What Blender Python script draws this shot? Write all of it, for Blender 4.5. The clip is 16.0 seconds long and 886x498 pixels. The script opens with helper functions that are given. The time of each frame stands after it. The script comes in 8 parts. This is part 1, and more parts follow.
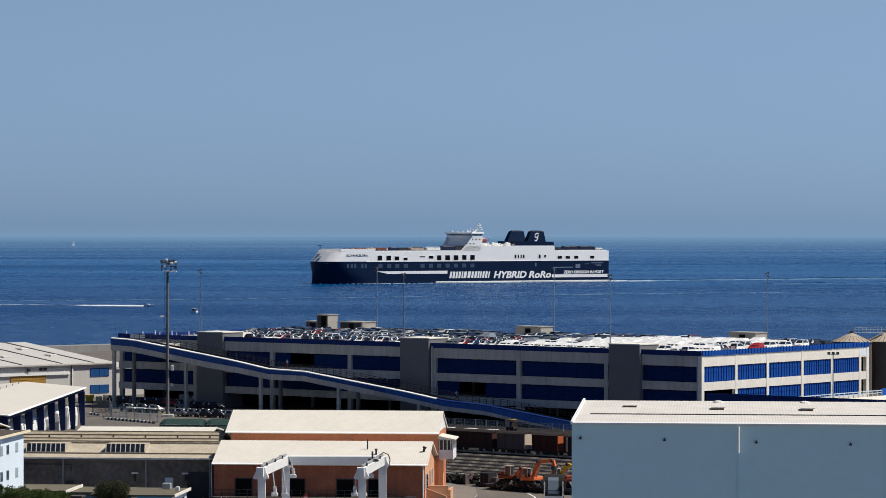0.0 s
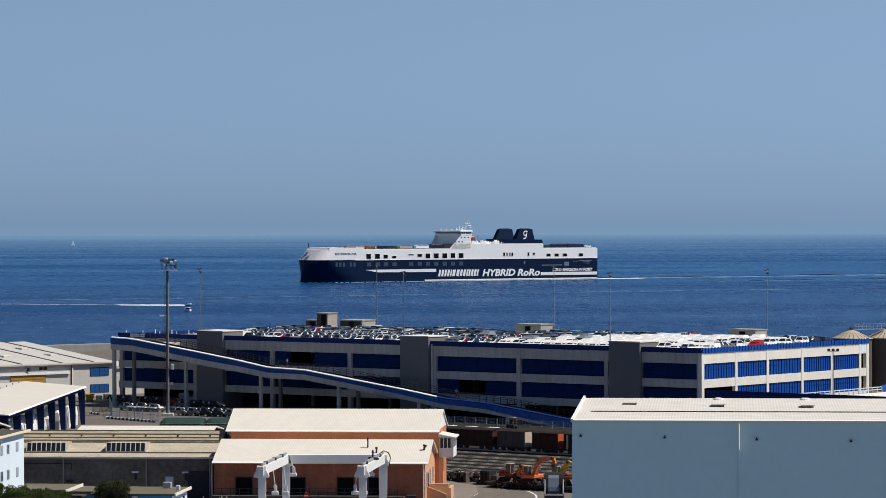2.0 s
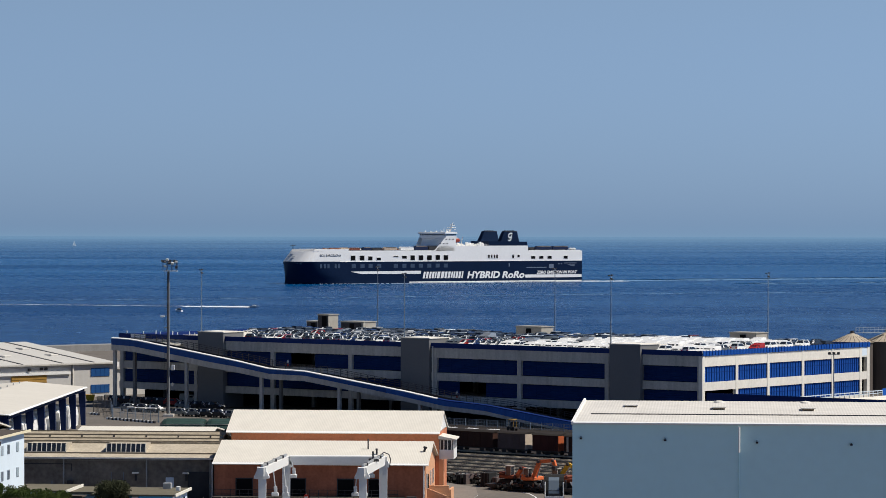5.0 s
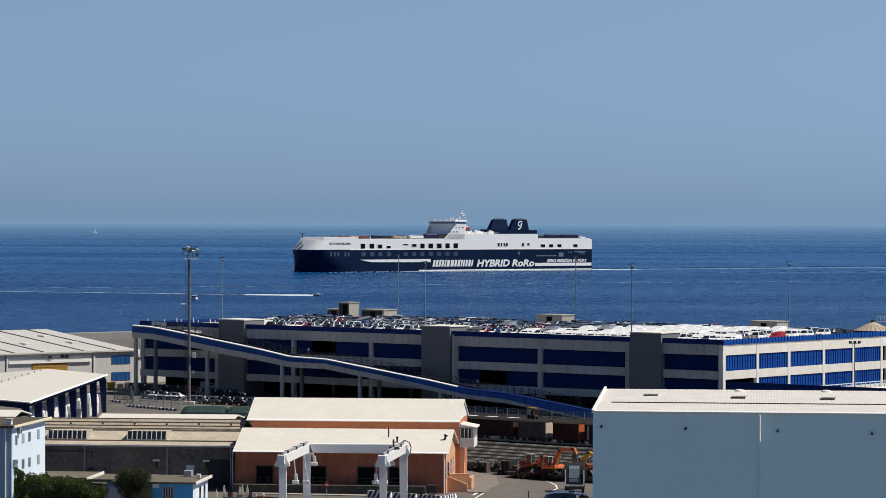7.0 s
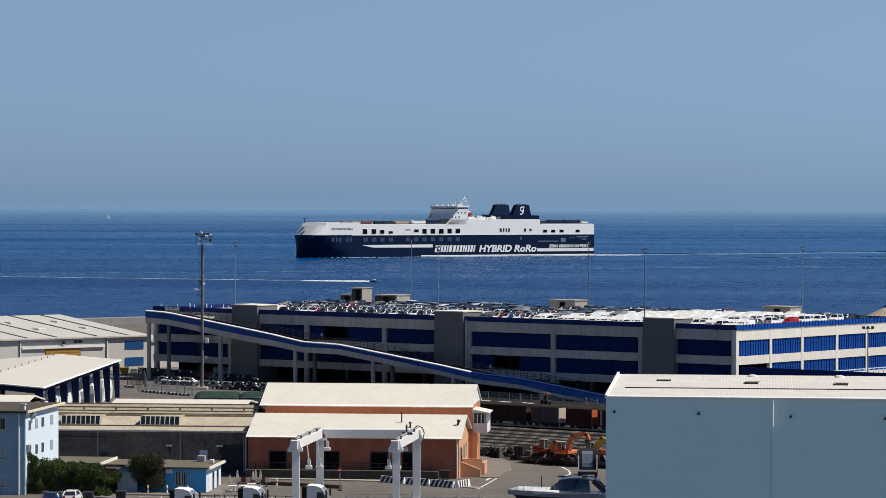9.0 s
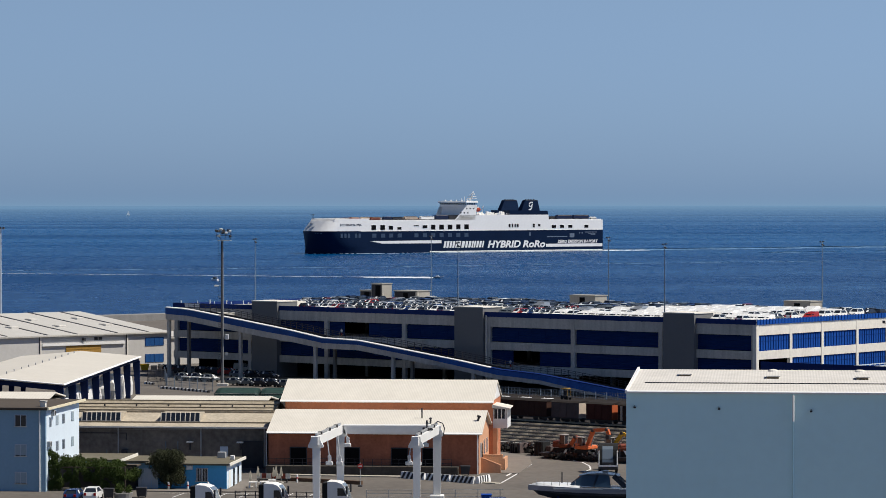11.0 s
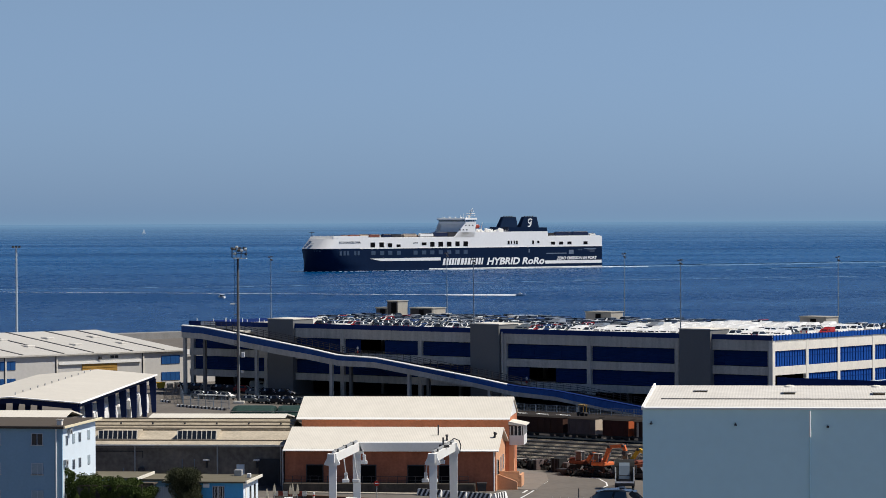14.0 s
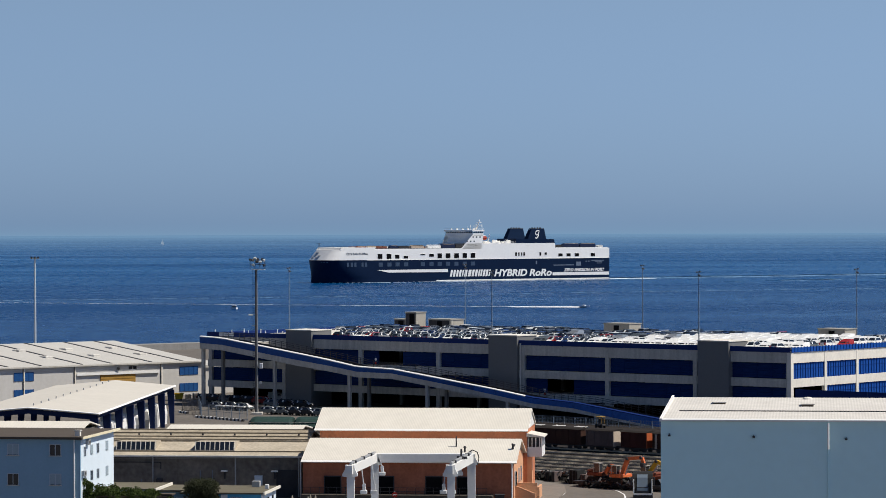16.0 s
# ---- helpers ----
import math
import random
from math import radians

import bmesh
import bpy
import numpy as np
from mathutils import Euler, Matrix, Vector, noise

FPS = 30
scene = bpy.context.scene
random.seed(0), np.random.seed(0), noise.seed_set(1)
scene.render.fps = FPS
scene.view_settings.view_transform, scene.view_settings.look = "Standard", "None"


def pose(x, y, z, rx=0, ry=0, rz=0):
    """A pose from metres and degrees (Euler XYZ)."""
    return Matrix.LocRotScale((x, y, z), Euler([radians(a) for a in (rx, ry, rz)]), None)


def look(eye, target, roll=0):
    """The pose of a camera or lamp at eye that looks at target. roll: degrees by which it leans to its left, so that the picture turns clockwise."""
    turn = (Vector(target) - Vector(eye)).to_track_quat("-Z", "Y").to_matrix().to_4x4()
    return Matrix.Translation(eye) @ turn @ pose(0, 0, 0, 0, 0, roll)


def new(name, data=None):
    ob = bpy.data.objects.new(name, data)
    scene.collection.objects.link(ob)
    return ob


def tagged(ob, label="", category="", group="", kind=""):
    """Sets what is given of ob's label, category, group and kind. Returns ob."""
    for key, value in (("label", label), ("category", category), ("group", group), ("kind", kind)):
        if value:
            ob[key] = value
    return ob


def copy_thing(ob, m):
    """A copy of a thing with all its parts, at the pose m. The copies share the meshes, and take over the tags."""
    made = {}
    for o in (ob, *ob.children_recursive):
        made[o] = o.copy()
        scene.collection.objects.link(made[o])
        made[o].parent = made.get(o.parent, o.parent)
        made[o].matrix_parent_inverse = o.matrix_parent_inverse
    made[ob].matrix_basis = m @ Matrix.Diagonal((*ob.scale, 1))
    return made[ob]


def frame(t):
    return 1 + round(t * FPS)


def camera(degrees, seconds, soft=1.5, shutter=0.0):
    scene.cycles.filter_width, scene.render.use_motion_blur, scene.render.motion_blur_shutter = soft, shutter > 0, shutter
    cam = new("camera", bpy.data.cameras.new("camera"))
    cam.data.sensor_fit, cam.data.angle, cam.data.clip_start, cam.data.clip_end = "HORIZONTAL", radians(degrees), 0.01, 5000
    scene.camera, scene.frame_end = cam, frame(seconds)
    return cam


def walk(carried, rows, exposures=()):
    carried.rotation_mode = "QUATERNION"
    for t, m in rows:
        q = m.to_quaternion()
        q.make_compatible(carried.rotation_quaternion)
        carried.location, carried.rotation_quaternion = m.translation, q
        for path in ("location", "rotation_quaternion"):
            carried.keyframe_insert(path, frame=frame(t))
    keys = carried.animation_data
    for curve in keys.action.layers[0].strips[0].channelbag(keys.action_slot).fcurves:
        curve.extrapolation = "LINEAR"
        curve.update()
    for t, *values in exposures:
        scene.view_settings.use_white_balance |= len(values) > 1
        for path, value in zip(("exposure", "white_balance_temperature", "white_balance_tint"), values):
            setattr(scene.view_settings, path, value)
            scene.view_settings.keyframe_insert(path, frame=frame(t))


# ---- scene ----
# ---- camera ----
EYE = (0.0, 0.0, 38.3)
cam = camera(16.26, 16.0, soft=0.6)
TURNS = [  # seconds, heading to the right, tilt up, lean to the left, in degrees
    (0.0, 0.005, -0.408, 0.052),
    (0.5, 0.010, -0.428, 0.063),
    (1.0, 0.021, -0.459, -0.029),
    (1.5, 0.011, -0.478, -0.103),
    (2.0, 0.012, -0.444, -0.142),
    (2.5, -0.004, -0.393, 0.026),
    (3.0, -0.005, -0.345, 0.101),
    (3.5, 0.022, -0.346, 0.021),
    (4.0, 0.032, -0.369, 0.071),
    (6.5, -0.195, -0.538, 0.068),
    (7.0, -0.391, -0.629, 0.166),
    (7.5, -0.510, -0.701, 0.251),
    (8.0, -0.572, -0.747, 0.265),
    (8.5, -0.605, -0.832, 0.179),
    (9.0, -0.631, -0.901, 0.160),
    (9.5, -0.713, -0.961, 0.191),
    (10.0, -0.858, -0.991, 0.208),
    (12.5, -1.158, -0.860, -0.389),
    (13.0, -1.189, -0.763, -0.422),
    (13.5, -1.199, -0.694, -0.388),
    (14.0, -1.283, -0.667, -0.270),
    (14.5, -1.368, -0.637, -0.313),
    (15.0, -1.466, -0.586, -0.418),
    (15.5, -1.557, -0.519, -0.252),
    (16.0, -1.620, -0.454, -0.187),
]


def aim(yaw, pitch, roll):
    a, b = radians(yaw), radians(pitch)
    way = Vector((math.sin(a) * math.cos(b), math.cos(a) * math.cos(b), math.sin(b)))
    return look(EYE, Vector(EYE) + way * 100, roll)


walk(cam, [(t, aim(a, b, c)) for t, a, b, c in TURNS])

# ---- light ----
SUN_AZ, SUN_EL = -5.0, 54.0  # degrees from the x axis, and above the horizon
scene.view_settings.exposure = 0.05
world = bpy.data.worlds.new("sky")
scene.world = world
world.use_nodes = True
wn, wl = world.node_tree.nodes, world.node_tree.links
sky = wn.new("ShaderNodeTexSky")
sky.sky_type, sky.sun_disc = "NISHITA", False
sky.sun_elevation, sky.sun_rotation = radians(SUN_EL), radians(90 - SUN_AZ)
sky.altitude, sky.air_density, sky.dust_density, sky.ozone_density = 0, 1.0, 0.3, 4.0
# a sea haze: the low sky is bluer than in clean air, the zenith deeper
where = wn.new("ShaderNodeTexCoord")
split = wn.new("ShaderNodeSeparateXYZ")
wl.new(where.outputs["Generated"], split.inputs[0])
haze = wn.new("ShaderNodeValToRGB")
for at, colour in ((0.085, (0.86, 0.925, 1.17, 1)), (0.35, (0.52, 0.61, 0.78, 1))):
    haze.color_ramp.elements.new(at).color = colour
haze.color_ramp.elements[0].color = (0.50, 0.80, 1.58, 1)
haze.color_ramp.elements[-1].color = (0.36, 0.44, 0.58, 1)
wl.new(split.outputs[2], haze.inputs[0])
# brighter towards the sun
side = wn.new("ShaderNodeMapRange")
side.inputs["From Min"].default_value, side.inputs["From Max"].default_value = -1.0, 1.0
side.inputs["To Min"].default_value, side.inputs["To Max"].default_value = 0.72, 1.28
wl.new(split.outputs[0], side.inputs[0])
glow = wn.new("ShaderNodeVectorMath")
glow.operation = "SCALE"
wl.new(haze.outputs[0], glow.inputs[0])
wl.new(side.outputs[0], glow.inputs["Scale"])
tint = wn.new("ShaderNodeMix")
tint.data_type, tint.blend_type = "RGBA", "MULTIPLY"
tint.inputs[0].default_value = 1.0
wl.new(sky.outputs[0], tint.inputs[6])
wl.new(glow.outputs[0], tint.inputs[7])
wl.new(tint.outputs[2], wn["Background"].inputs[0])
wn["Background"].inputs[1].default_value = 0.071
sun_data = bpy.data.lights.new("sun", "SUN")
sun_data.energy, sun_data.angle, sun_data.color = 5.0, radians(0.5), (1.0, 0.93, 0.82)
sun = new("sun", sun_data)
sa, se = radians(SUN_AZ), radians(SUN_EL)
sun.matrix_world = look((200 * math.cos(sa), 400 + 200 * math.sin(sa), 250), (200 * math.cos(sa) - math.cos(sa) * math.cos(se), 400 + 200 * math.sin(sa) - math.sin(sa) * math.cos(se), 250 - math.sin(se)))


# ---- materials ----
def mat(name, color, rough=0.7, metal=0.0, vary=0.12, size=2.0, fine=0.3, bump=0.15, ribs=0.0, rib_axis=0, streak=0.0, spread=0.0, spec=0.22):
    """A painted or mineral surface: stains of some metres, grain of some centimetres, ribs across one axis, streaks down."""
    m = bpy.data.materials.new(name)
    m.use_nodes = True
    n, l = m.node_tree.nodes, m.node_tree.links
    p = n["Principled BSDF"]
    p.inputs["Roughness"].default_value, p.inputs["Metallic"].default_value = rough, metal
    p.inputs["Specular IOR Level"].default_value = spec
    tc = n.new("ShaderNodeTexCoord")
    big = n.new("ShaderNodeTexNoise")
    big.inputs["Scale"].default_value, big.inputs["Detail"].default_value = 1 / size, 6
    l.new(tc.outputs["Object"], big.inputs["Vector"])
    small = n.new("ShaderNodeTexNoise")
    small.inputs["Scale"].default_value, small.inputs["Detail"].default_value = 1 / fine, 3
    l.new(tc.outputs["Object"], small.inputs["Vector"])
    add = n.new("ShaderNodeMath")
    add.operation = "ADD"
    l.new(big.outputs[0], add.inputs[0])
    l.new(small.outputs[0], add.inputs[1])
    last = add.outputs[0]
    if streak:
        mp = n.new("ShaderNodeMapping")
        mp.inputs["Scale"].default_value = (1.2, 1.2, 0.06)
        l.new(tc.outputs["Object"], mp.inputs[0])
        st = n.new("ShaderNodeTexNoise")
        st.inputs["Scale"].default_value, st.inputs["Detail"].default_value = 1.0, 4
        l.new(mp.outputs[0], st.inputs["Vector"])
        ms = n.new("ShaderNodeMath")
        ms.operation = "MULTIPLY_ADD"
        ms.inputs[1].default_value = streak
        l.new(st.outputs[0], ms.inputs[0])
        l.new(last, ms.inputs[2])
        last = ms.outputs[0]
    ramp = n.new("ShaderNodeMapRange")
    mid = 1.0 + streak * 0.5
    ramp.inputs["From Min"].default_value, ramp.inputs["From Max"].default_value = mid - 0.45, mid + 0.45
    ramp.inputs["To Min"].default_value, ramp.inputs["To Max"].default_value = 1 - vary, 1 + vary
    l.new(last, ramp.inputs[0])
    factor = ramp.outputs[0]
    if spread:
        oi = n.new("ShaderNodeObjectInfo")
        mr = n.new("ShaderNodeMapRange")
        mr.inputs["To Min"].default_value, mr.inputs["To Max"].default_value = 1 - spread, 1 + spread
        l.new(oi.outputs["Random"], mr.inputs[0])
        mm = n.new("ShaderNodeMath")
        mm.operation = "MULTIPLY"
        l.new(factor, mm.inputs[0])
        l.new(mr.outputs[0], mm.inputs[1])
        factor = mm.outputs[0]
    wave = None
    if ribs:
        wave = n.new("ShaderNodeTexWave")
        wave.bands_direction = "XYZ"[rib_axis]
        wave.inputs["Scale"].default_value = 1 / ribs / 3.2
        l.new(tc.outputs["Object"], wave.inputs["Vector"])
        wr = n.new("ShaderNodeMapRange")
        wr.inputs["To Min"].default_value, wr.inputs["To Max"].default_value = 0.91, 1.03
        l.new(wave.outputs["Fac"], wr.inputs[0])
        mw = n.new("ShaderNodeMath")
        mw.operation = "MULTIPLY"
        l.new(factor, mw.inputs[0])
        l.new(wr.outputs[0], mw.inputs[1])
        factor = mw.outputs[0]
    mul = n.new("ShaderNodeVectorMath")
    mul.operation = "SCALE"
    mul.inputs[0].default_value = color
    l.new(factor, mul.inputs["Scale"])
    l.new(mul.outputs[0], p.inputs["Base Color"])
    bp = n.new("ShaderNodeBump")
    bp.inputs["Strength"].default_value, bp.inputs["Distance"].default_value = bump, 0.05
    l.new(wave.outputs["Fac"] if wave else small.outputs[0], bp.inputs["Height"])
    l.new(bp.outputs[0], p.inputs["Normal"])
    return m


def water_mat():
    m = bpy.data.materials.new("sea_water")
    m.use_nodes = True
    n, l = m.node_tree.nodes, m.node_tree.links
    p = n["Principled BSDF"]
    p.inputs["Roughness"].default_value, p.inputs["IOR"].default_value, p.inputs["Specular IOR Level"].default_value = 0.25, 1.33, 0.035
    tc = n.new("ShaderNodeTexCoord")
    mp = n.new("ShaderNodeMapping")
    mp.inputs["Scale"].default_value = (0.0016, 0.006, 1)
    l.new(tc.outputs["Object"], mp.inputs[0])
    big = n.new("ShaderNodeTexNoise")
    big.inputs["Scale"].default_value, big.inputs["Detail"].default_value = 1.0, 5
    l.new(mp.outputs[0], big.inputs["Vector"])
    rr = n.new("ShaderNodeValToRGB")
    rr.color_ramp.elements[0].position, rr.color_ramp.elements[0].color = 0.25, (0.0001, 0.032, 0.118, 1)
    rr.color_ramp.elements[1].position, rr.color_ramp.elements[1].color = 0.78, (0.0005, 0.073, 0.216, 1)
    mp3 = n.new("ShaderNodeMapping")
    mp3.inputs["Scale"].default_value = (0.11, 0.045, 1)
    l.new(tc.outputs["Object"], mp3.inputs[0])
    lane = n.new("ShaderNodeTexNoise")
    lane.inputs["Scale"].default_value, lane.inputs["Detail"].default_value, lane.inputs["Roughness"].default_value = 1.0, 4, 0.6
    l.new(mp3.outputs[0], lane.inputs["Vector"])
    both = n.new("ShaderNodeMath")
    both.operation = "MULTIPLY_ADD"
    both.inputs[1].default_value = 0.9
    l.new(lane.outputs[0], both.inputs[0])
    l.new(big.outputs[0], both.inputs[2])
    less = n.new("ShaderNodeMath")
    less.operation = "SUBTRACT"
    less.inputs[1].default_value = 0.45
    l.new(both.outputs[0], less.inputs[0])
    # haze and sky reflection over distance put into the colour: paler offshore
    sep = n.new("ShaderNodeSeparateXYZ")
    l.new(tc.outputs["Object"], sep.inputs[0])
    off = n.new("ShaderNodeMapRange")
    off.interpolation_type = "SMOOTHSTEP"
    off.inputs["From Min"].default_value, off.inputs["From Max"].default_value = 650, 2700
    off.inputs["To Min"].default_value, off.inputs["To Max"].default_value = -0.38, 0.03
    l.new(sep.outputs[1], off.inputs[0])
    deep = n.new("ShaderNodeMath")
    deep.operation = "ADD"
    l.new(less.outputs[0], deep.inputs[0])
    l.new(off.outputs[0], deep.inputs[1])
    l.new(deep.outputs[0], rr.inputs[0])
    rl = n.new("ShaderNodeMapRange")
    rl.inputs["From Min"].default_value, rl.inputs["From Max"].default_value = 0.3, 0.75
    rl.inputs["To Min"].default_value, rl.inputs["To Max"].default_value = 0.30, 0.20
    l.new(less.outputs[0], rl.inputs[0])
    l.new(rl.outputs[0], p.inputs["Roughness"])
    l.new(rr.outputs[0], p.inputs["Base Color"])
    mp2 = n.new("ShaderNodeMapping")
    mp2.inputs["Scale"].default_value = (0.22, 0.12, 1)
    l.new(tc.outputs["Object"], mp2.inputs[0])
    w = n.new("ShaderNodeTexNoise")
    w.inputs["Scale"].default_value, w.inputs["Detail"].default_value, w.inputs["Roughness"].default_value = 1.0, 6, 0.65
    l.new(mp2.outputs[0], w.inputs["Vector"])
    bp = n.new("ShaderNodeBump")
    bp.inputs["Strength"].default_value, bp.inputs["Distance"].default_value = 1.0, 1.0
    l.new(w.outputs[0], bp.inputs["Height"])
    l.new(bp.outputs[0], p.inputs["Normal"])
    return m


def glass_mat(name, color, rough=0.08):
    m = bpy.data.materials.new(name)
    m.use_nodes = True
    p = m.node_tree.nodes["Principled BSDF"]
    p.inputs["Base Color"].default_value = (*color, 1)
    p.inputs["Roughness"].default_value = rough
    p.inputs["Specular IOR Level"].default_value = 0.6
    return m


WATER = water_mat()
ASPHALT = mat("asphalt", (0.135, 0.122, 0.108), 0.9, vary=0.3, size=9, fine=0.8)
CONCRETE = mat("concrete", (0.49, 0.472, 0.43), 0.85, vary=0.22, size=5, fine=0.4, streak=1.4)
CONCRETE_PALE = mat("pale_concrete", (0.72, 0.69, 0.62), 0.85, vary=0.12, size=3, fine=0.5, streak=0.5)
MAST_GREY = mat("grey_mast_paint", (0.15, 0.19, 0.24), 0.5, 0.0, vary=0.1, size=2)
MAST_PALE = mat("pale_grey_mast_paint", (0.42, 0.48, 0.54), 0.5, 0.0, vary=0.1, size=2)
WEATHERED = mat("weathered_render", (0.36, 0.34, 0.30), 0.85, vary=0.15, size=2.5, streak=0.6)
NEAR_BLACK_GREY = mat("near_black_grey", (0.045, 0.045, 0.05), 0.8, vary=0.3, size=1.5)
CONCRETE_DARK = mat("dark_grey_concrete", (0.24, 0.235, 0.225), 0.9, vary=0.2, size=3, streak=0.6)
TOWER_GREY = mat("grey_render", (0.165, 0.17, 0.175), 0.85, vary=0.06, size=5)
BLUE_PANEL = mat("blue_panel", (0.009, 0.070, 0.32), 0.7, spec=0.08, vary=0.15, size=2)
# louvres of the shaded front: the shade is put into a darker blue
SHADED_LOUVRE = mat("shaded_louvre_navy", (0.006, 0.027, 0.115), 0.7, spec=0.08, vary=0.18, size=2)
BLUE_PAINT = mat("blue_paint", (0.014, 0.065, 0.36), 0.6, spec=0.1, vary=0.1, size=3)
GRID_BLUE = mat("deep_blue_grid_paint", (0.006, 0.036, 0.19), 0.6, spec=0.1, vary=0.1, size=2)
HALL_BLUE = mat("faded_blue_glazing", (0.016, 0.075, 0.23), 0.6, spec=0.1, vary=0.2, size=2)
BLUE_STEEL = mat("blue_steel", (0.008, 0.028, 0.14), 0.6, spec=0.12, vary=0.1, size=3)
LAMP_GREY = mat("pale_lamp_housing", (0.55, 0.57, 0.58), 0.5, vary=0.12, size=1)
CANOPY_NAVY = mat("dark_navy_steel", (0.006, 0.015, 0.062), 0.6, spec=0.12, vary=0.15, size=3)
TOWER_STEEL = mat("weathered_tower_steel", (0.20, 0.21, 0.215), 0.6, 0.1, vary=0.15, size=2)
RAMP_BLUE = mat("bright_blue_parapet_paint", (0.034, 0.115, 0.38), 0.6, vary=0.22, size=2, spec=0.1, streak=0.6)
# a darker blue for the parapet panels of the upper ramp
RAMP_NAVY = mat("dark_blue_parapet_paint", (0.024, 0.078, 0.26), 0.6, vary=0.2, size=2, spec=0.1, streak=0.6)
WHITE_PAINT = mat("white_paint", (0.78, 0.78, 0.76), 0.5, vary=0.06, size=3)
# near-black: shade inside openings put into the colour; also the black doors
DARK = mat("interior_shade_and_black_door", (0.009, 0.009, 0.010), 1.0, spec=0.0, vary=0.2)
ROOF_CREAM = mat("cream_metal_roof", (0.66, 0.63, 0.56), 0.7, vary=0.07, size=5, fine=1.2, ribs=0.21, bump=0.12)
ROOF_WHITE = mat("white_membrane_roof", (0.60, 0.58, 0.54), 0.8, vary=0.16, size=2, fine=0.3, ribs=0.32, bump=0.08)
ROOF_SMOOTH = mat("smooth_cream_roof", (0.56, 0.535, 0.48), 0.75, vary=0.07, size=5, fine=0.6, bump=0.04)
# vent box brown, with the shade below the lid put into it
SHADED_BOX = mat("brown_shaded_metal", (0.13, 0.105, 0.075), 0.8, vary=0.3, size=0.6)
ROOF_GREY = mat("grey_sheet_roof", (0.50, 0.49, 0.46), 0.65, vary=0.06, size=7, ribs=0.5, bump=0.1)
ROOF_FIBRE = mat("fibre_cement_roof", (0.42, 0.37, 0.29), 0.9, vary=0.32, size=2.5, fine=0.35, bump=0.3)
WORN_PAVING = mat("worn_brown_paving", (0.19, 0.17, 0.15), 0.9, vary=0.2, size=2, fine=0.3)
ROOF_FIBRE_WORN = mat("worn_fibre_cement", (0.33, 0.285, 0.215), 0.9, vary=0.5, size=1.2, fine=0.25, bump=0.3)
ROOF_FIBRE_DARK = mat("stained_fibre_cement", (0.24, 0.205, 0.15), 0.9, vary=0.25, size=2, fine=0.3)
HUT_ROOF = mat("dusty_olive_roofing", (0.135, 0.122, 0.088), 0.9, vary=0.2, size=2.5)
BITUMEN = mat("weathered_bitumen", (0.082, 0.068, 0.055), 0.9, vary=0.15, size=4)
WALL_WHITE = mat("white_cladding", (0.60, 0.84, 0.87), 0.6, vary=0.035, size=7, fine=1.2, bump=0.03)
WALL_GREY = mat("grey_cladding", (0.52, 0.51, 0.49), 0.7, vary=0.08, size=4, fine=0.6, bump=0.1, streak=0.5)
WALL_OLD = mat("dirty_grey_render", (0.18, 0.16, 0.135), 0.9, vary=0.5, size=2.5, fine=0.6, streak=0.4)
ORANGE = mat("orange_render", (0.385, 0.135, 0.075), 0.85, vary=0.28, size=2.2, fine=0.35, streak=0.8)
ORANGE_BOUNCE = mat("bounce_lit_orange_render", (0.52, 0.20, 0.105), 0.85, vary=0.2, size=2.2, fine=0.35, streak=0.5)
# the orange render on the sunny side, sunlight put into the colour
ORANGE_SUNLIT = mat("sunlit_orange_render", (0.62, 0.34, 0.20), 0.85, vary=0.1, size=3)
SKYBLUE = mat("light_blue_render", (0.235, 0.375, 0.49), 0.85, vary=0.08, size=3, streak=0.3)
CYAN = mat("bright_blue_render", (0.09, 0.40, 0.72), 0.85, vary=0.1, size=3)
PALEBLUE = mat("pale_blue_render", (0.66, 0.755, 0.83), 0.85, vary=0.06, size=3)
PALE_SHUTTER = mat("pale_blue_shutter", (0.30, 0.38, 0.43), 0.7, vary=0.1, size=1, ribs=0.06, rib_axis=2)
STEEL = mat("galvanised_steel", (0.40, 0.41, 0.41), 0.55, 0.3, vary=0.15, size=1)
DARK_STEEL = mat("dark_steel", (0.05, 0.05, 0.055), 0.6, 0.2, vary=0.2, size=1)
DOOR_OCHRE = mat("faded_ochre_paint", (0.36, 0.21, 0.05), 0.7, vary=0.25, size=1.5)
YELLOW = mat("yellow_paint", (0.62, 0.38, 0.03), 0.6, vary=0.12)
GLASS = glass_mat("dark_glass", (0.02, 0.026, 0.035))
HULL_NAVY = mat("navy_hull_paint", (0.004, 0.014, 0.042), 0.5, spec=0.10, vary=0.18, size=14, fine=1.5, bump=0.05, streak=0.4)
SHIP_WHITE = mat("white_ship_paint", (0.88, 0.87, 0.83), 0.5, vary=0.05, size=10, fine=1.5, bump=0.05, streak=0.25)
# the unseen deck is made pale to bounce light onto the bridge front
SHIP_DECK = mat("pale_bounce_deck", (0.46, 0.47, 0.47), 0.8, vary=0.15, size=6)
SAIL = mat("greyed_sailcloth", (0.42, 0.46, 0.50), 0.8, vary=0.1, size=2)
FOAM = mat("sea_foam", (0.86, 0.88, 0.90), 0.9, vary=0.1, size=3)
HULL_MARK = mat("greyed_hull_marking", (0.15, 0.19, 0.25), 0.6, vary=0.3, size=1.5)
BOW_SLOT = mat("grey_bow_recess", (0.20, 0.24, 0.28), 0.7, vary=0.2, size=1.5)
HULL_PLATE = mat("dull_navy_hatch", (0.045, 0.075, 0.125), 0.6, vary=0.3, size=1.5)
WAKE = mat("churned_sea_water", (0.20, 0.34, 0.50), 0.6, vary=0.3, size=4)
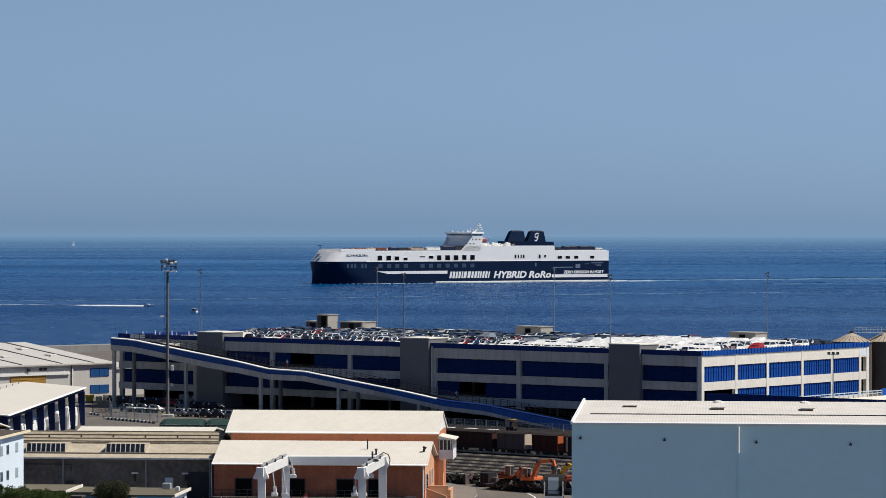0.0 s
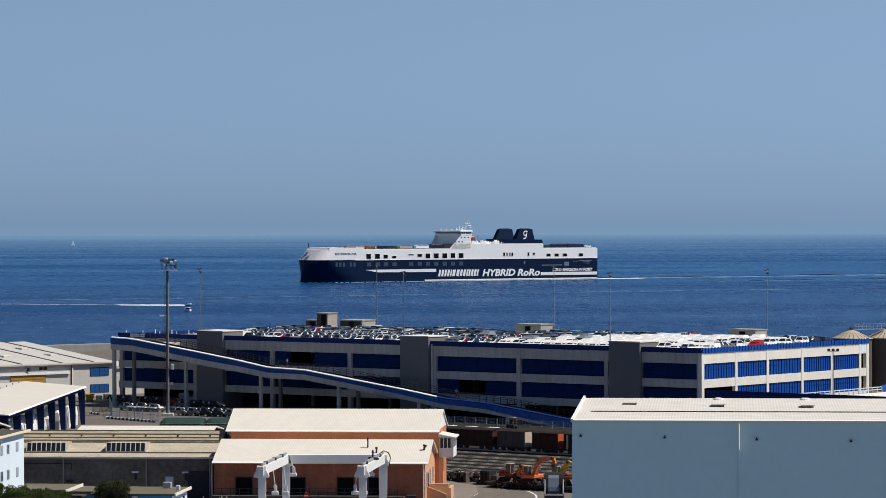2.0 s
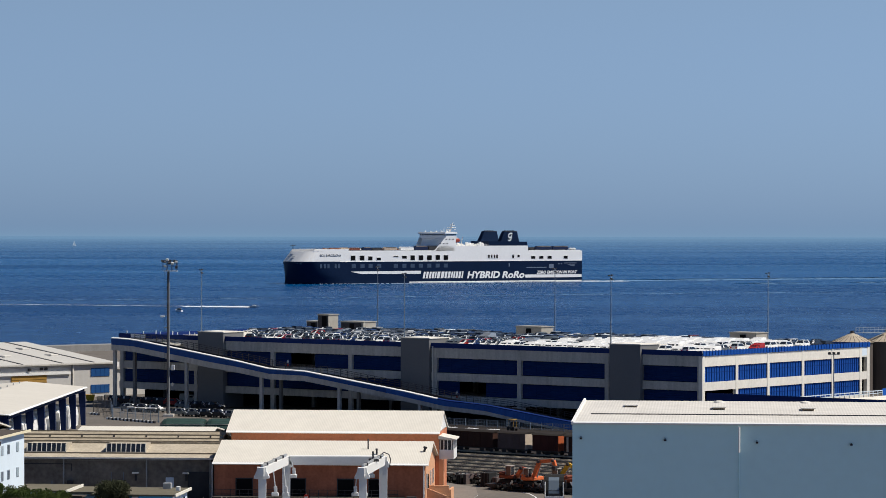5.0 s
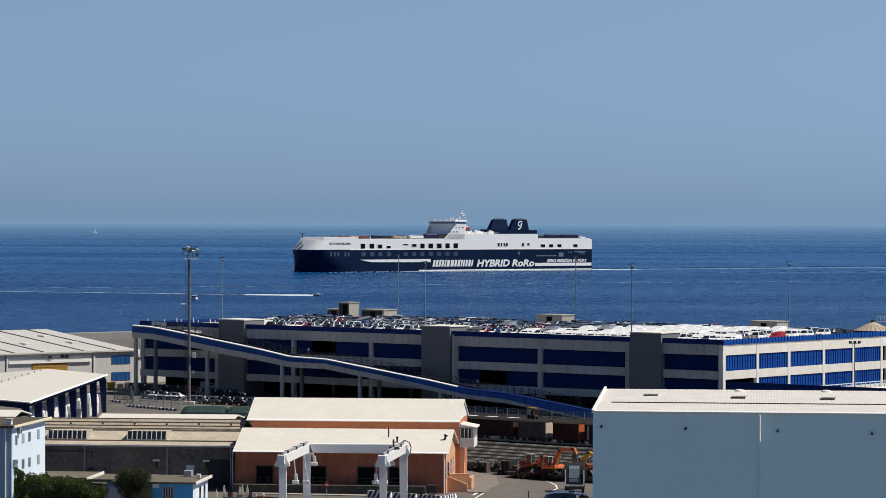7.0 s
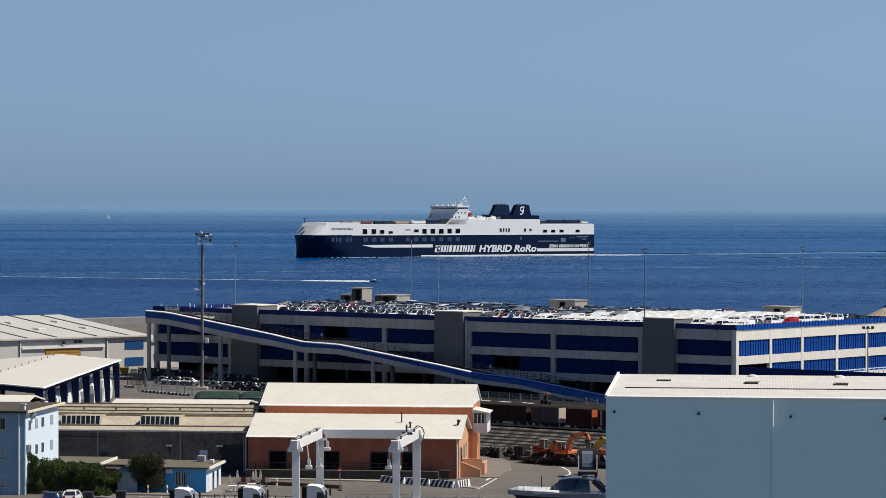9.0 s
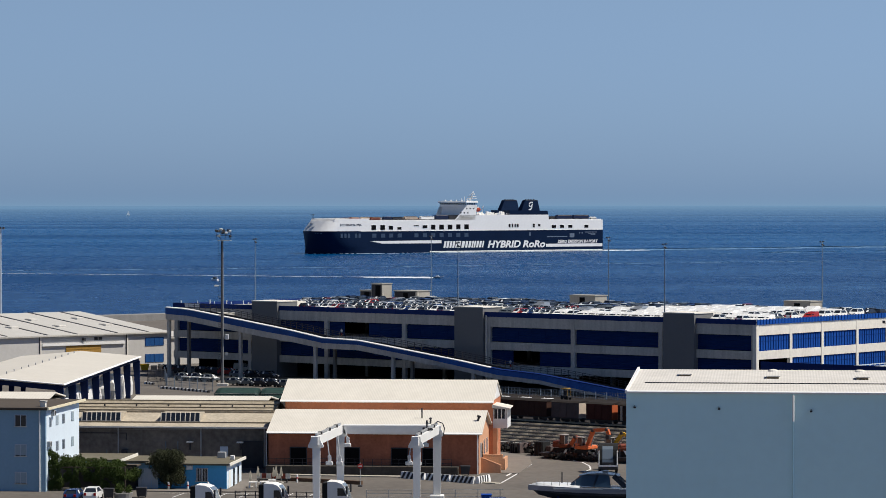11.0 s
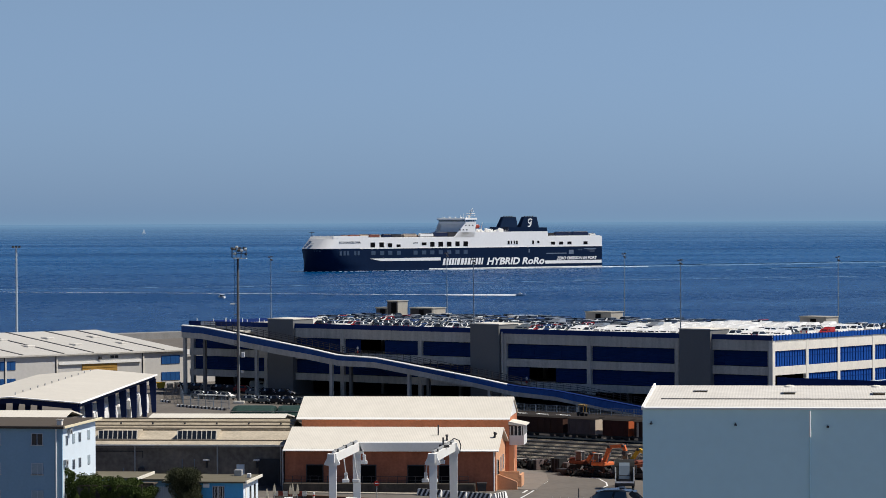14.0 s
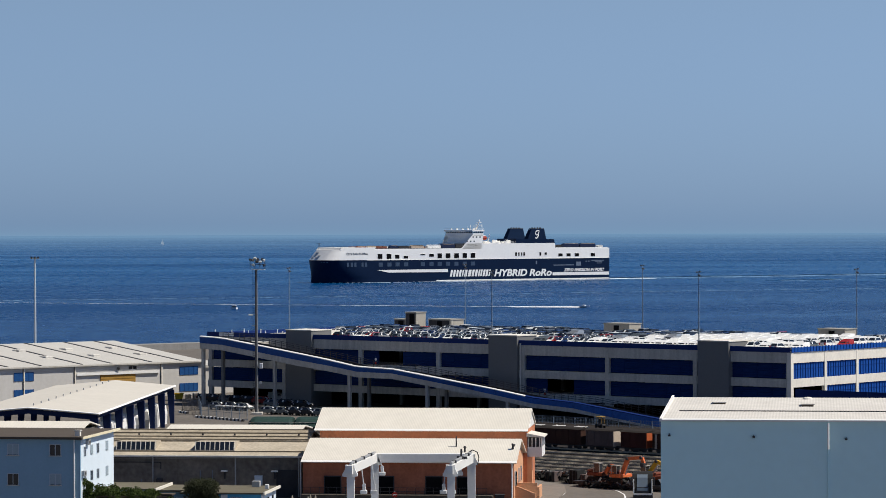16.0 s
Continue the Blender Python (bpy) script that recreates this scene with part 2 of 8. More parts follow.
WAVE_SHADE = mat("wave_shade_sea", (0.006, 0.052, 0.140), 0.5, vary=0.3, size=6, spec=0.03)
RED = mat("red_paint", (0.42, 0.03, 0.02), 0.45, vary=0.08)


# ---- building blocks ----
class Shape:
    """Collects vertices and faces; m places what is added."""

    def __init__(self, m=None):
        self.v, self.f, self.m = [], [], m or Matrix()

    def add(self, pts, faces):
        k = len(self.v)
        self.v += [tuple(self.m @ Vector(p)) for p in pts]
        self.f += [tuple(k + i for i in f) for f in faces]
        return self

    def box(self, x0, x1, y0, y1, z0, z1, bev=0.0):
        if bev:
            b = bev
            ring = [(x0 + b, y0), (x1 - b, y0), (x1, y0 + b), (x1, y1 - b), (x1 - b, y1), (x0 + b, y1), (x0, y1 - b), (x0, y0 + b)]
            cx, cy = (x0 + x1) / 2, (y0 + y1) / 2
            sx, sy = 1 - 2 * b / max(x1 - x0, 3 * b), 1 - 2 * b / max(y1 - y0, 3 * b)
            inner = [(cx + (x - cx) * sx, cy + (y - cy) * sy) for x, y in ring]
            rows = [[(x, y, z0) for x, y in inner], [(x, y, z0 + b) for x, y in ring], [(x, y, z1 - b) for x, y in ring], [(x, y, z1) for x, y in inner]]
            return self.rings(rows)
        return self.add([(x0, y0, z0), (x1, y0, z0), (x1, y1, z0), (x0, y1, z0), (x0, y0, z1), (x1, y0, z1), (x1, y1, z1), (x0, y1, z1)],
                        [(0, 3, 2, 1), (4, 5, 6, 7), (0, 1, 5, 4), (1, 2, 6, 5), (2, 3, 7, 6), (3, 0, 4, 7)])

    def rings(self, rows, caps=True):
        n = len(rows[0])
        pts = [p for r in rows for p in r]
        faces = [(r * n + i, r * n + (i + 1) % n, (r + 1) * n + (i + 1) % n, (r + 1) * n + i) for r in range(len(rows) - 1) for i in range(n)]
        if caps:
            faces += [tuple(reversed(range(n))), tuple((len(rows) - 1) * n + i for i in range(n))]
        return self.add(pts, faces)

    def prism_x(self, yz, x0, x1):
        return self.rings([[(x0, y, z) for y, z in yz], [(x1, y, z) for y, z in yz]])

    def prism_y(self, xz, y0, y1):
        return self.rings([[(x, y0, z) for x, z in xz], [(x, y1, z) for x, z in xz]])

    def prism_z(self, xy, z0, z1):
        return self.rings([[(x, y, z0) for x, y in xy], [(x, y, z1) for x, y in xy]])

    def rod(self, a, b, r, n=8, r2=None):
        a, b = Vector(a), Vector(b)
        q = (b - a).to_track_quat("Z", "Y")
        r2 = r if r2 is None else r2
        ring = [(math.cos(2 * math.pi * i / n), math.sin(2 * math.pi * i / n)) for i in range(n)]
        return self.rings([[tuple(a + q @ Vector((x * r, y * r, 0))) for x, y in ring], [tuple(b + q @ Vector((x * r2, y * r2, 0))) for x, y in ring]])

    def beam(self, a, b, w, h):
        a, b = Vector(a), Vector(b)
        d = (b - a).normalized()
        s = d.cross(Vector((0, 0, 1)))
        s = s.normalized() * w / 2 if s.length > 1e-4 else Vector((w / 2, 0, 0))
        u = s.cross(d).normalized() * h / 2
        return self.rings([[tuple(p + s * i + u * j) for i, j in ((-1, -1), (1, -1), (1, 1), (-1, 1))] for p in (a, b)])

    def mesh(self, name, smooth=False):
        me = bpy.data.meshes.new(name)
        me.from_pydata(self.v, [], self.f)
        bm = bmesh.new()
        bm.from_mesh(me)
        bmesh.ops.recalc_face_normals(bm, faces=bm.faces)
        bm.to_mesh(me)
        bm.free()
        if smooth:
            me.shade_smooth()
            me.set_sharp_from_angle(angle=radians(38))
        return me


def part(name, shape, material, parent=None, label="", smooth=False):
    me = shape.mesh(name, smooth) if isinstance(shape, Shape) else shape
    if not me.materials:
        me.materials.append(material)
    ob = new(name, me)
    if parent:
        ob.parent = parent
    if label:
        ob["label"] = label
    return ob


def thing(name, m, label, category, group="", kind=""):
    ob = new(name)
    ob.empty_display_size = 0.5
    ob.matrix_world = m
    return tagged(ob, label, category, group, kind)


def lettering(name, text, size, material, parent, m, shear=0.0, thick=0.0, wide=1.0, label=""):
    """Words as a thin mesh, in the plane of m."""
    cu = bpy.data.curves.new(name, "FONT")
    cu.body, cu.size, cu.shear, cu.offset, cu.extrude = text, size, shear, thick, 0.02
    cu.resolution_u = 3
    tmp = new(name, cu)
    me = bpy.data.meshes.new_from_object(tmp.evaluated_get(bpy.context.evaluated_depsgraph_get()))
    bpy.data.objects.remove(tmp)
    xs = [v.co.x for v in me.vertices]
    k = wide / (max(xs) - min(xs)) if wide > 1 else 1.0
    x0 = min(xs)
    for v in me.vertices:
        v.co = m @ Vector(((v.co.x - x0) * k, v.co.y, v.co.z))
    me.materials.clear()
    me.materials.append(material)
    return part(name, me, material, parent, label)


# ---- sea and ground ----
def sea():
    s = Shape()
    ys = [-400, 200] + [200 + 100 * i for i in range(1, 27)] + [2800 + 50 * i for i in range(1, 43)]
    xs = [-9000, -3000, -1200, -600, 0, 600, 1200, 3000, 9000]
    pts = []
    for y in ys:
        # the far sheet rises gently towards the haze line
        z = 0.0 if y <= 2800 else EYE[2] - y * (0.013679 - 0.0104 * (y - 2800) / 2100)
        pts += [(x, y, z) for x in xs]
    n = len(xs)
    s.add(pts, [(r * n + i, r * n + i + 1, (r + 1) * n + i + 1, (r + 1) * n + i) for r in range(len(ys) - 1) for i in range(n - 1)])
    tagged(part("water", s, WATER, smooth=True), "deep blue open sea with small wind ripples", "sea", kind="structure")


def ground():
    s = Shape()
    s.prism_z([(-600, -400), (600, -400), (600, 700), (-30, 720), (-58, 760), (-75, 905), (-330, 690), (-600, 462)], -4, 3.0)
    tagged(part("ground", s, ASPHALT), "worn grey asphalt of a port yard", "ground", kind="structure")
    w = Shape()
    w.prism_z([(-75, 896), (-75, 904), (-330, 689), (-600, 461), (-600, 454), (-330, 682)], 3, 4.8)
    w.prism_z([(-62, 770), (-75, 898), (-81, 898), (-68, 770)], 3, 4.6)
    tagged(part("sea_wall", w, CONCRETE_DARK), "low weathered concrete sea wall", "wall", kind="structure")


def haze_sheet():
    """An upright glowing sheet painted as sea haze, before the rim of the sea: clear at its foot, thick at the horizon,
    gone above.
    """
    m = bpy.data.materials.new("painted_sea_haze")
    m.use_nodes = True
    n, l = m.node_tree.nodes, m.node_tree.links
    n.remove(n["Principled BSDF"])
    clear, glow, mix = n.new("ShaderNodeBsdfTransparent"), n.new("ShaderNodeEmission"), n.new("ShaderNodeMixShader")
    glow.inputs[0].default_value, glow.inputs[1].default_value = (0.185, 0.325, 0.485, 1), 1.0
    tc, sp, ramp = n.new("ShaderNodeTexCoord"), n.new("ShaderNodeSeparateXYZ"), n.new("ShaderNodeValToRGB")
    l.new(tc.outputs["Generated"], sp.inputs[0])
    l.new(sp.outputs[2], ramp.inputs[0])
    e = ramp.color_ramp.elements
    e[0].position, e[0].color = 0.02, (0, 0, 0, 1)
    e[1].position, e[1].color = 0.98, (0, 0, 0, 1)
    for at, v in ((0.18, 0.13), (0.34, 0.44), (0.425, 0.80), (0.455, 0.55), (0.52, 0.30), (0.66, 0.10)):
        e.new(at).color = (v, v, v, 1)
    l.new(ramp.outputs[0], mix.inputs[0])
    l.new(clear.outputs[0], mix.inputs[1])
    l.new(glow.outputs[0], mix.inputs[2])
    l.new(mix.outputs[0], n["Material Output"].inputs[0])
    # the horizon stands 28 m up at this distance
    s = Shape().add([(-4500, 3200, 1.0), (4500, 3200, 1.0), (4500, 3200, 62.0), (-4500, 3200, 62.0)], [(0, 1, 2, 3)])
    tagged(part("backdrop", s, m), "glowing sheet painted as pale blue haze over the far sea", "haze", kind="structure")


def old_wake():
    """A long faint line of an earlier wake across the sea."""
    rnd = random.Random(77)
    s = Shape()
    for k in range(900):
        x = rnd.uniform(-420, 520)
        y = 1712 + 0.474 * (x + 0) + 12 * math.sin(x / 90) + rnd.gauss(0, 2.2)
        w = rnd.uniform(1.5, 7)
        s.box(x, x + w, y, y + rnd.uniform(0.8, 2.6), 0.02, 0.08)
    tagged(part("wake_line", s, WAKE), "faint pale line of an old wake on the sea", "wake", kind="stuff")


sea()
ground()
haze_sheet()
old_wake()


# ---- car park ----
CP = pose(44.74, 535.52, 3.0, rz=-38.2)
COLUMNS_A = (-0.55, -20.15, -39.5, -58.9, -79.3, -98.8, -118.8, -138.9)
TOWERS = ((-117.6, -110.9), (-66.45, -59.7), (-19.1, -12.5))
COLUMNS_B = (11.0, 21.3, 33.0, 43.35, 53.4)


def car_park():
    root = thing("car_park", CP, "three-storey concrete car park with dark blue infill panels", "car park")
    L, D = -139.6, 56.6
    for k, (z0, z1) in enumerate(((2.9, 4.25), (6.95, 8.42), (11.15, 13.05))):
        part("slab", Shape().box(L + 0.6, -0.6, 0.6, D - 0.6, z1 - 0.9, z1 - 0.1 if k < 2 else 12.9), CONCRETE, root)
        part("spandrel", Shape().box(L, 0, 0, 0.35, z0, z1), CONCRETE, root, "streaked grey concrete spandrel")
        # sunlit end: the sun is put into a paler concrete than the front
        part("spandrel", Shape().box(-0.35, 0.003, 0.36, D, z0, z1), CONCRETE_PALE, root, "concrete spandrel painted paler for the sun")
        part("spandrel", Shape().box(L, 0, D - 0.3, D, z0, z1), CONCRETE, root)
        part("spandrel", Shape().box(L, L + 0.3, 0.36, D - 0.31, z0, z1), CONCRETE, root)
    # walls added inside, near-black to hold the shade of the interior
    part("shade_core", Shape().box(L + 5, -7, 13, 48, 0, 12.2), DARK, root)
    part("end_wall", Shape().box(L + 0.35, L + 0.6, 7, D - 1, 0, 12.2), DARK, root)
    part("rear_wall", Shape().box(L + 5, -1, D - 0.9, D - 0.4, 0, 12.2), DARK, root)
    for x in COLUMNS_A:
        part("column", Shape().box(x - 0.45, x + 0.45, -0.06, 0.7, 0, 13.1, 0.04), CONCRETE, root)
        if x < -1:
            # inner column, its colour darkened for the shade inside
            part("column", Shape().box(x - 0.35, x + 0.35, 12.0, 12.7, 0, 12.2), CONCRETE_DARK, root)
    # corner and end columns, paler for the sun like the end spandrels
    part("column", Shape().box(-0.75, 0.06, -0.07, 0.8, 0, 13.15, 0.04), CONCRETE_PALE, root, "corner pier painted paler for the sun")
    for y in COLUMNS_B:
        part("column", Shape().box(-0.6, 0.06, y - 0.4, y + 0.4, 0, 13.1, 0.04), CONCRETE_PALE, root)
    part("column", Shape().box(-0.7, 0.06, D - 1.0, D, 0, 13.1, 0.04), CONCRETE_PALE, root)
    # infill panels between the columns of the long front
    rows = ((4.25, 6.95), (8.42, 11.15))
    for i in range(len(COLUMNS_A) - 1):
        x1, x0 = COLUMNS_A[i] - 0.45, COLUMNS_A[i + 1] + 0.45
        for r, (z0, z1) in enumerate(rows):
            spans = [(x0, x1)]
            for (gr, g) in ((4, (-94.5, -88.4)), (2, (-53.5, -47.4))):
                if (gr, r) in ((4, 1), (2, 0)) and i == gr:
                    spans = [(x0, g[0]), (g[1], x1)]
            for a, b in spans:
                n = max(1, round((b - a) / 3.1))
                for k in range(n):
                    w = (b - a) / n
                    prof = [(0.70, z1 - 0.1), (0.70, z0 + 0.02)]
                    for q in range(6):
                        zz = z0 + 0.15 + (z1 - z0 - 0.25) * q / 6
                        prof += [(0.46, zz - 0.03), (0.46, zz + 0.03), (0.56, zz + 0.3)]
                    s = Shape().prism_x(prof, a + k * w + 0.03, a + (k + 1) * w - 0.03)
                    part("panel", s, SHADED_LOUVRE, root)
    ys = (0.4,) + COLUMNS_B
    for i in range(len(ys) - 1):
        for r, (z0, z1) in enumerate(rows):
            if i == 0 and r == 0:
                continue
            a, b = ys[i] + 0.4, ys[i + 1] - 0.4
            p = part("panel", Shape().box(-0.30, -0.22, a, b, z0, z1 - 0.1), BLUE_PANEL, root)
            g = Shape()
            for k in range(13):
                y = a + (b - a) * k / 12
                g.box(-0.22, -0.12, y - 0.045, y + 0.045, z0, z1 - 0.1)
            for zz in (0.02, 0.62, 0.97):
                zc = z0 + (z1 - z0) * zz
                g.box(-0.22, -0.16, a, b, zc - 0.035, zc + 0.035)
            part("mullion_grid", g, GRID_BLUE, p)
    part("end_panel", Shape().box(-0.5, 0.02, 53.9, 55.6, 11.4, 13.9), PALEBLUE, root, "pale blue end panel")
    # stair towers that rise above the roof
    for a, b in TOWERS:
        t = part("stair_tower", Shape().box(a, b, -0.7, 5.2, 0, 14.62), TOWER_GREY, root, "plain grey stair tower")
        part("coping", Shape().box(a - 0.12, b + 0.12, -0.82, 5.3, 14.62, 14.8), CONCRETE_PALE, t)
        part("landing_house", Shape().box(a + 0.6, b - 0.4, 5.2, 8.2, 12.9, 14.55), CONCRETE_PALE, t)
        if -70 < a < -50:
            part("downpipe", Shape().rod((b + 0.45, -0.25, 0), (b + 0.45, -0.25, 13.3), 0.14), CONCRETE_PALE, t)
    # roof parapet rail in blue panels, darker on the front for its shade
    stops = [L] + [v for t in TOWERS for v in t] + [0.05]
    for k in range(0, len(stops), 2):
        a, b = stops[k], stops[k + 1]
        n = max(1, round((b - a) / 4.8))
        for i in range(n):
            x0, x1 = a + (b - a) * i / n, a + (b - a) * (i + 1) / n
            s = Shape().box(x0 + 0.02, x1 - 0.02, -0.14, -0.06, 13.0, 13.8)
            s.box(x0, x0 + 0.1, -0.2, 0.0, 12.95, 13.9).box(x0, x1, -0.16, -0.04, 13.8, 13.9)
            part("parapet_panel", s, BLUE_STEEL, root)
    # end parapet: sun on the same paint, put into a brighter blue
    for i in range(58):
        y0, y1 = D * i / 58, D * (i + 1) / 58
        s = Shape().box(0.08, 0.14, y0 + 0.03, y1 - 0.03, 13.0, 13.85).box(0.06, 0.24, y0, y0 + 0.22, 13.0, 13.95)
        part("parapet_panel", s, BLUE_PANEL, root)
    for i in range(20):
        x0, x1 = L - L * i / 20, L - L * (i + 1) / 20
        part("parapet_panel", Shape().box(x0, x1, D - 0.1, D - 0.02, 12.9, 13.75), BLUE_STEEL, root)
        if i < 10:
            y0, y1 = D * i / 10, D * (i + 1) / 10
            part("parapet_panel", Shape().box(L - 0.1, L - 0.02, y0, y1, 12.9, 13.75), BLUE_STEEL, root)
    for k in range(9):
        part("lamp_post", Shape().rod((L + 1.5 + k * 2.3, 0.6 + k % 2 * 6, 12.9), (L + 1.5 + k * 2.3, 0.6 + k % 2 * 6, 14.4), 0.1, 6), WHITE_PAINT, root, "short white post")
    part("hoarding", Shape().box(L + 3.4, L + 7.4, -0.26, -0.21, 13.1, 13.85), WHITE_PAINT, root, "white hoarding on the parapet")
    # plant rooms on the roof
    for x0, x1, y0, y1, top, open_to in ((-129.7, -126.7, 46.0, 49.1, 15.4, 0.97), (-126.6, -123.7, 46.0, 49.2, 16.85, 0.95), (-120.3, -114.3, 46.0, 50.3, 15.5, 0.93), (-74.7, -68.4, 46.0, 50.0, 15.45, 0.0), (-24.2, -18.3, 46.0, 50.0, 15.35, 0.0)):
        h = part("plant_room", Shape().box(x0, x1, y0, y1, 12.9, top), WEATHERED, root, "rendered stair head on the roof")
        part("flat_roof", Shape().box(x0 - 0.15, x1 + 0.15, y0 - 0.15, y1 + 0.15, top, top + 0.14), WEATHERED, h)
        # dark sheet added for the shade of the open front
        if open_to:
            part("louvred_front", Shape().box(x0 + 0.1, x0 + (x1 - x0) * open_to, y0 - 0.06, y0, 12.95, top - 0.15), NEAR_BLACK_GREY, h, "dark sheet for the shaded open front")
        part("door", Shape().box(x0 + (x1 - x0) * 0.40, x0 + (x1 - x0) * 0.40 + 1.3, y0 - 0.1, y0 - 0.065, 12.9, top - 0.3), DARK, h, "dark open door")
    for x, y, h in ((-122.6, 45.0, 1.5), (-113.9, 46.0, 1.9)):
        part("vent_pipe", Shape().rod((x, y, 12.9), (x, y, 13.6 + h), 0.08, 6), CONCRETE_PALE, root, "thin pale pipe on the roof")
    return root


def roof_lamp(x, y, top):
    m = CP @ pose(x, y, 12.9)
    r = thing("roof_lamp_mast", m, "slender grey lamp mast on the car park roof", "lamp mast", "roof lamp masts")
    h = top - 12.9
    part("mast", Shape().rod((0, 0, 0), (0, 0, h - 0.9), 0.12, 8, 0.07), MAST_GREY, r)
    part("base_plate", Shape().box(-0.3, 0.3, -0.3, 0.3, 0, 0.15), CONCRETE, r)
    part("head_frame", Shape().box(-0.05, 0.05, -0.05, 0.05, h - 0.95, h).box(-0.42, 0.42, -0.05, 0.05, h - 0.12, h - 0.04).box(-0.30, 0.36, -0.05, 0.05, h - 0.7, h - 0.62), MAST_PALE, r)
    for dx, dz in ((-0.34, -0.1), (0.30, -0.02), (0.1, -0.62), (0.34, -0.75)):
        part("floodlight", Shape().box(dx - 0.15, dx + 0.15, -0.28, 0.08, h + dz - 0.1, h + dz + 0.14, 0.03), DARK_STEEL, r)


RAMP = ((-131.5, 13.42), (-125.6, 13.2), (-105.8, 10.72), (-98.5, 9.78), (-90.3, 8.55), (-81.5, 8.33), (-57.0, 5.34), (-48.4, 4.12), (-39.0, 3.6), (-21.7, 1.5), (-8.0, 0.0))


def ramp():
    root = thing("vehicle_ramp", CP, "long concrete vehicle ramp with blue parapets beside the car park", "ramp")
    ya, yb = -10.6, -4.0
    zr = lambda x: float(np.interp(x, [p[0] for p in RAMP], [p[1] for p in RAMP]))
    low = lambda x: zr(x) - float(np.interp(x, (-131, -105, -95, -81, -66, -57, -40, -28), (1.3, 1.25, 1.0, 0.8, 0.85, 1.0, 1.05, 1.4)))
    drop = lambda x: float(np.interp(x, (-131, -105, -95, -81, -66, -57, -40, -28), (1.07, 1.12, 1.07, 1.02, 0.97, 0.8, 0.75, 0.4)))
    deck = Shape()
    deck.rings([[(x, ya + 0.25, z - 1.55), (x, yb - 0.25, z - 1.55), (x, yb - 0.25, z - 1.15), (x, ya + 0.25, z - 1.15)] for x, z in RAMP])
    part("deck", deck, ASPHALT, root)
    for y0, y1 in ((ya, ya + 0.25), (yb - 0.25, yb)):
        part("edge_beam", Shape().rings([[(x, y0, low(x) - drop(x)), (x, y1, low(x) - drop(x)), (x, y1, low(x) + 0.06), (x, y0, low(x) + 0.06)] for x, z in RAMP]), CONCRETE, root)
    for i in range(len(RAMP) - 1):
        (xa, za), (xb, zb) = RAMP[i], RAMP[i + 1]
        n = max(1, round((xb - xa) / 4.8))
        for k in range(n):
            x0, x1 = xa + (xb - xa) * k / n, xa + (xb - xa) * (k + 1) / n
            part("parapet_panel", Shape().rings([[(x, y, z) for y, z in ((ya - 0.06, low(x)), (ya + 0.02, low(x)), (ya + 0.02, zr(x) - 0.05), (ya - 0.06, zr(x) - 0.05))] for x in (x0 + 0.02, x1 - 0.02)]), RAMP_BLUE if x0 > -66 else RAMP_NAVY, root)
            part("kerb_upstand", Shape().rings([[(x, y, z) for y, z in ((yb - 0.2, zr(x) - 1.3), (yb, zr(x) - 1.3), (yb, zr(x) - 0.55), (yb - 0.2, zr(x) - 0.55))] for x in (x0 + 0.02, x1 - 0.02)]), NEAR_BLACK_GREY, root)
    for nm, x0, x1, mt in (("white_coping", -131.5, -50.0, WHITE_PAINT), ("blue_coping", -50.0, -8.0, BLUE_STEEL)):
        n = round((x1 - x0) / 2.4)
        for k in range(n):
            xs = (x0 + (x1 - x0) * k / n + 0.03, x0 + (x1 - x0) * (k + 1) / n - 0.03)
            part(nm, Shape().rings([[(x, ya - 0.09, zr(x) - 0.1), (x, ya + 0.36, zr(x) - 0.1), (x, ya + 0.36, zr(x) + 0.16), (x, ya - 0.09, zr(x) + 0.04)] for x in xs]), mt, root, nm.replace("_", " ") + " on the ramp parapet")
    rail = Shape()
    for i in range(len(RAMP) - 1):
        (xa, za), (xb, zb) = RAMP[i], RAMP[i + 1]
        for h in (-0.1, 0.28, 0.62):
            rail.beam((xa, yb, za + h), (xb, yb, zb + h), 0.06, 0.07)
        n = max(1, round((xb - xa) / 1.6))
        for k in range(n):
            x, z = xa + (xb - xa) * k / n, za + (zb - za) * k / n
            rail.box(x - 0.04, x + 0.04, yb - 0.04, yb + 0.04, z - 0.6, z + 0.64)
    part("handrail", rail, DARK_STEEL, root, "dark steel handrail")
    part("landing", Shape().box(-131.5, -122.0, yb, 0, 11.9, 12.35), CONCRETE, root)
    part("landing", Shape().box(-95.0, -81.0, yb, 0, 6.9, 7.3), CONCRETE, root)
    part("landing", Shape().box(-54.5, -38.0, yb, 0, 2.3, 2.7), CONCRETE, root)
    for x in (-130.95, -111.8, -92.55, -73.35, -54.3, -34.25):
        # the inner row is darker: shade under the ramp put into its colour
        for y, c in ((ya + 0.15, CONCRETE), (yb - 0.85, CONCRETE_DARK)):
            if y > ya + 1 and x == -111.8:
                continue          # the stair tower carries this side
            part("column", Shape().box(x - 0.32, x + 0.32, y, y + 0.6, 0, low(x) - drop(x) + 0.02, 0.04), c, root)
    for x, z in ((-94.0, 7.3), (-53.0, 2.7)):
        s = part("sign_post", Shape().rod((x, -0.9, z), (x, -0.9, z + 2.6), 0.06), STEEL, root)
        part("sign_disc", Shape().rod((x, -0.98, z + 2.2), (x, -0.92, z + 2.2), 0.26, 16), WHITE_PAINT, s, "white round traffic sign")
        part("sign_disc", Shape().rod((x, -0.98, z + 1.5), (x, -0.92, z + 1.5), 0.22, 16), RED, s, "red round traffic sign")


car_park()
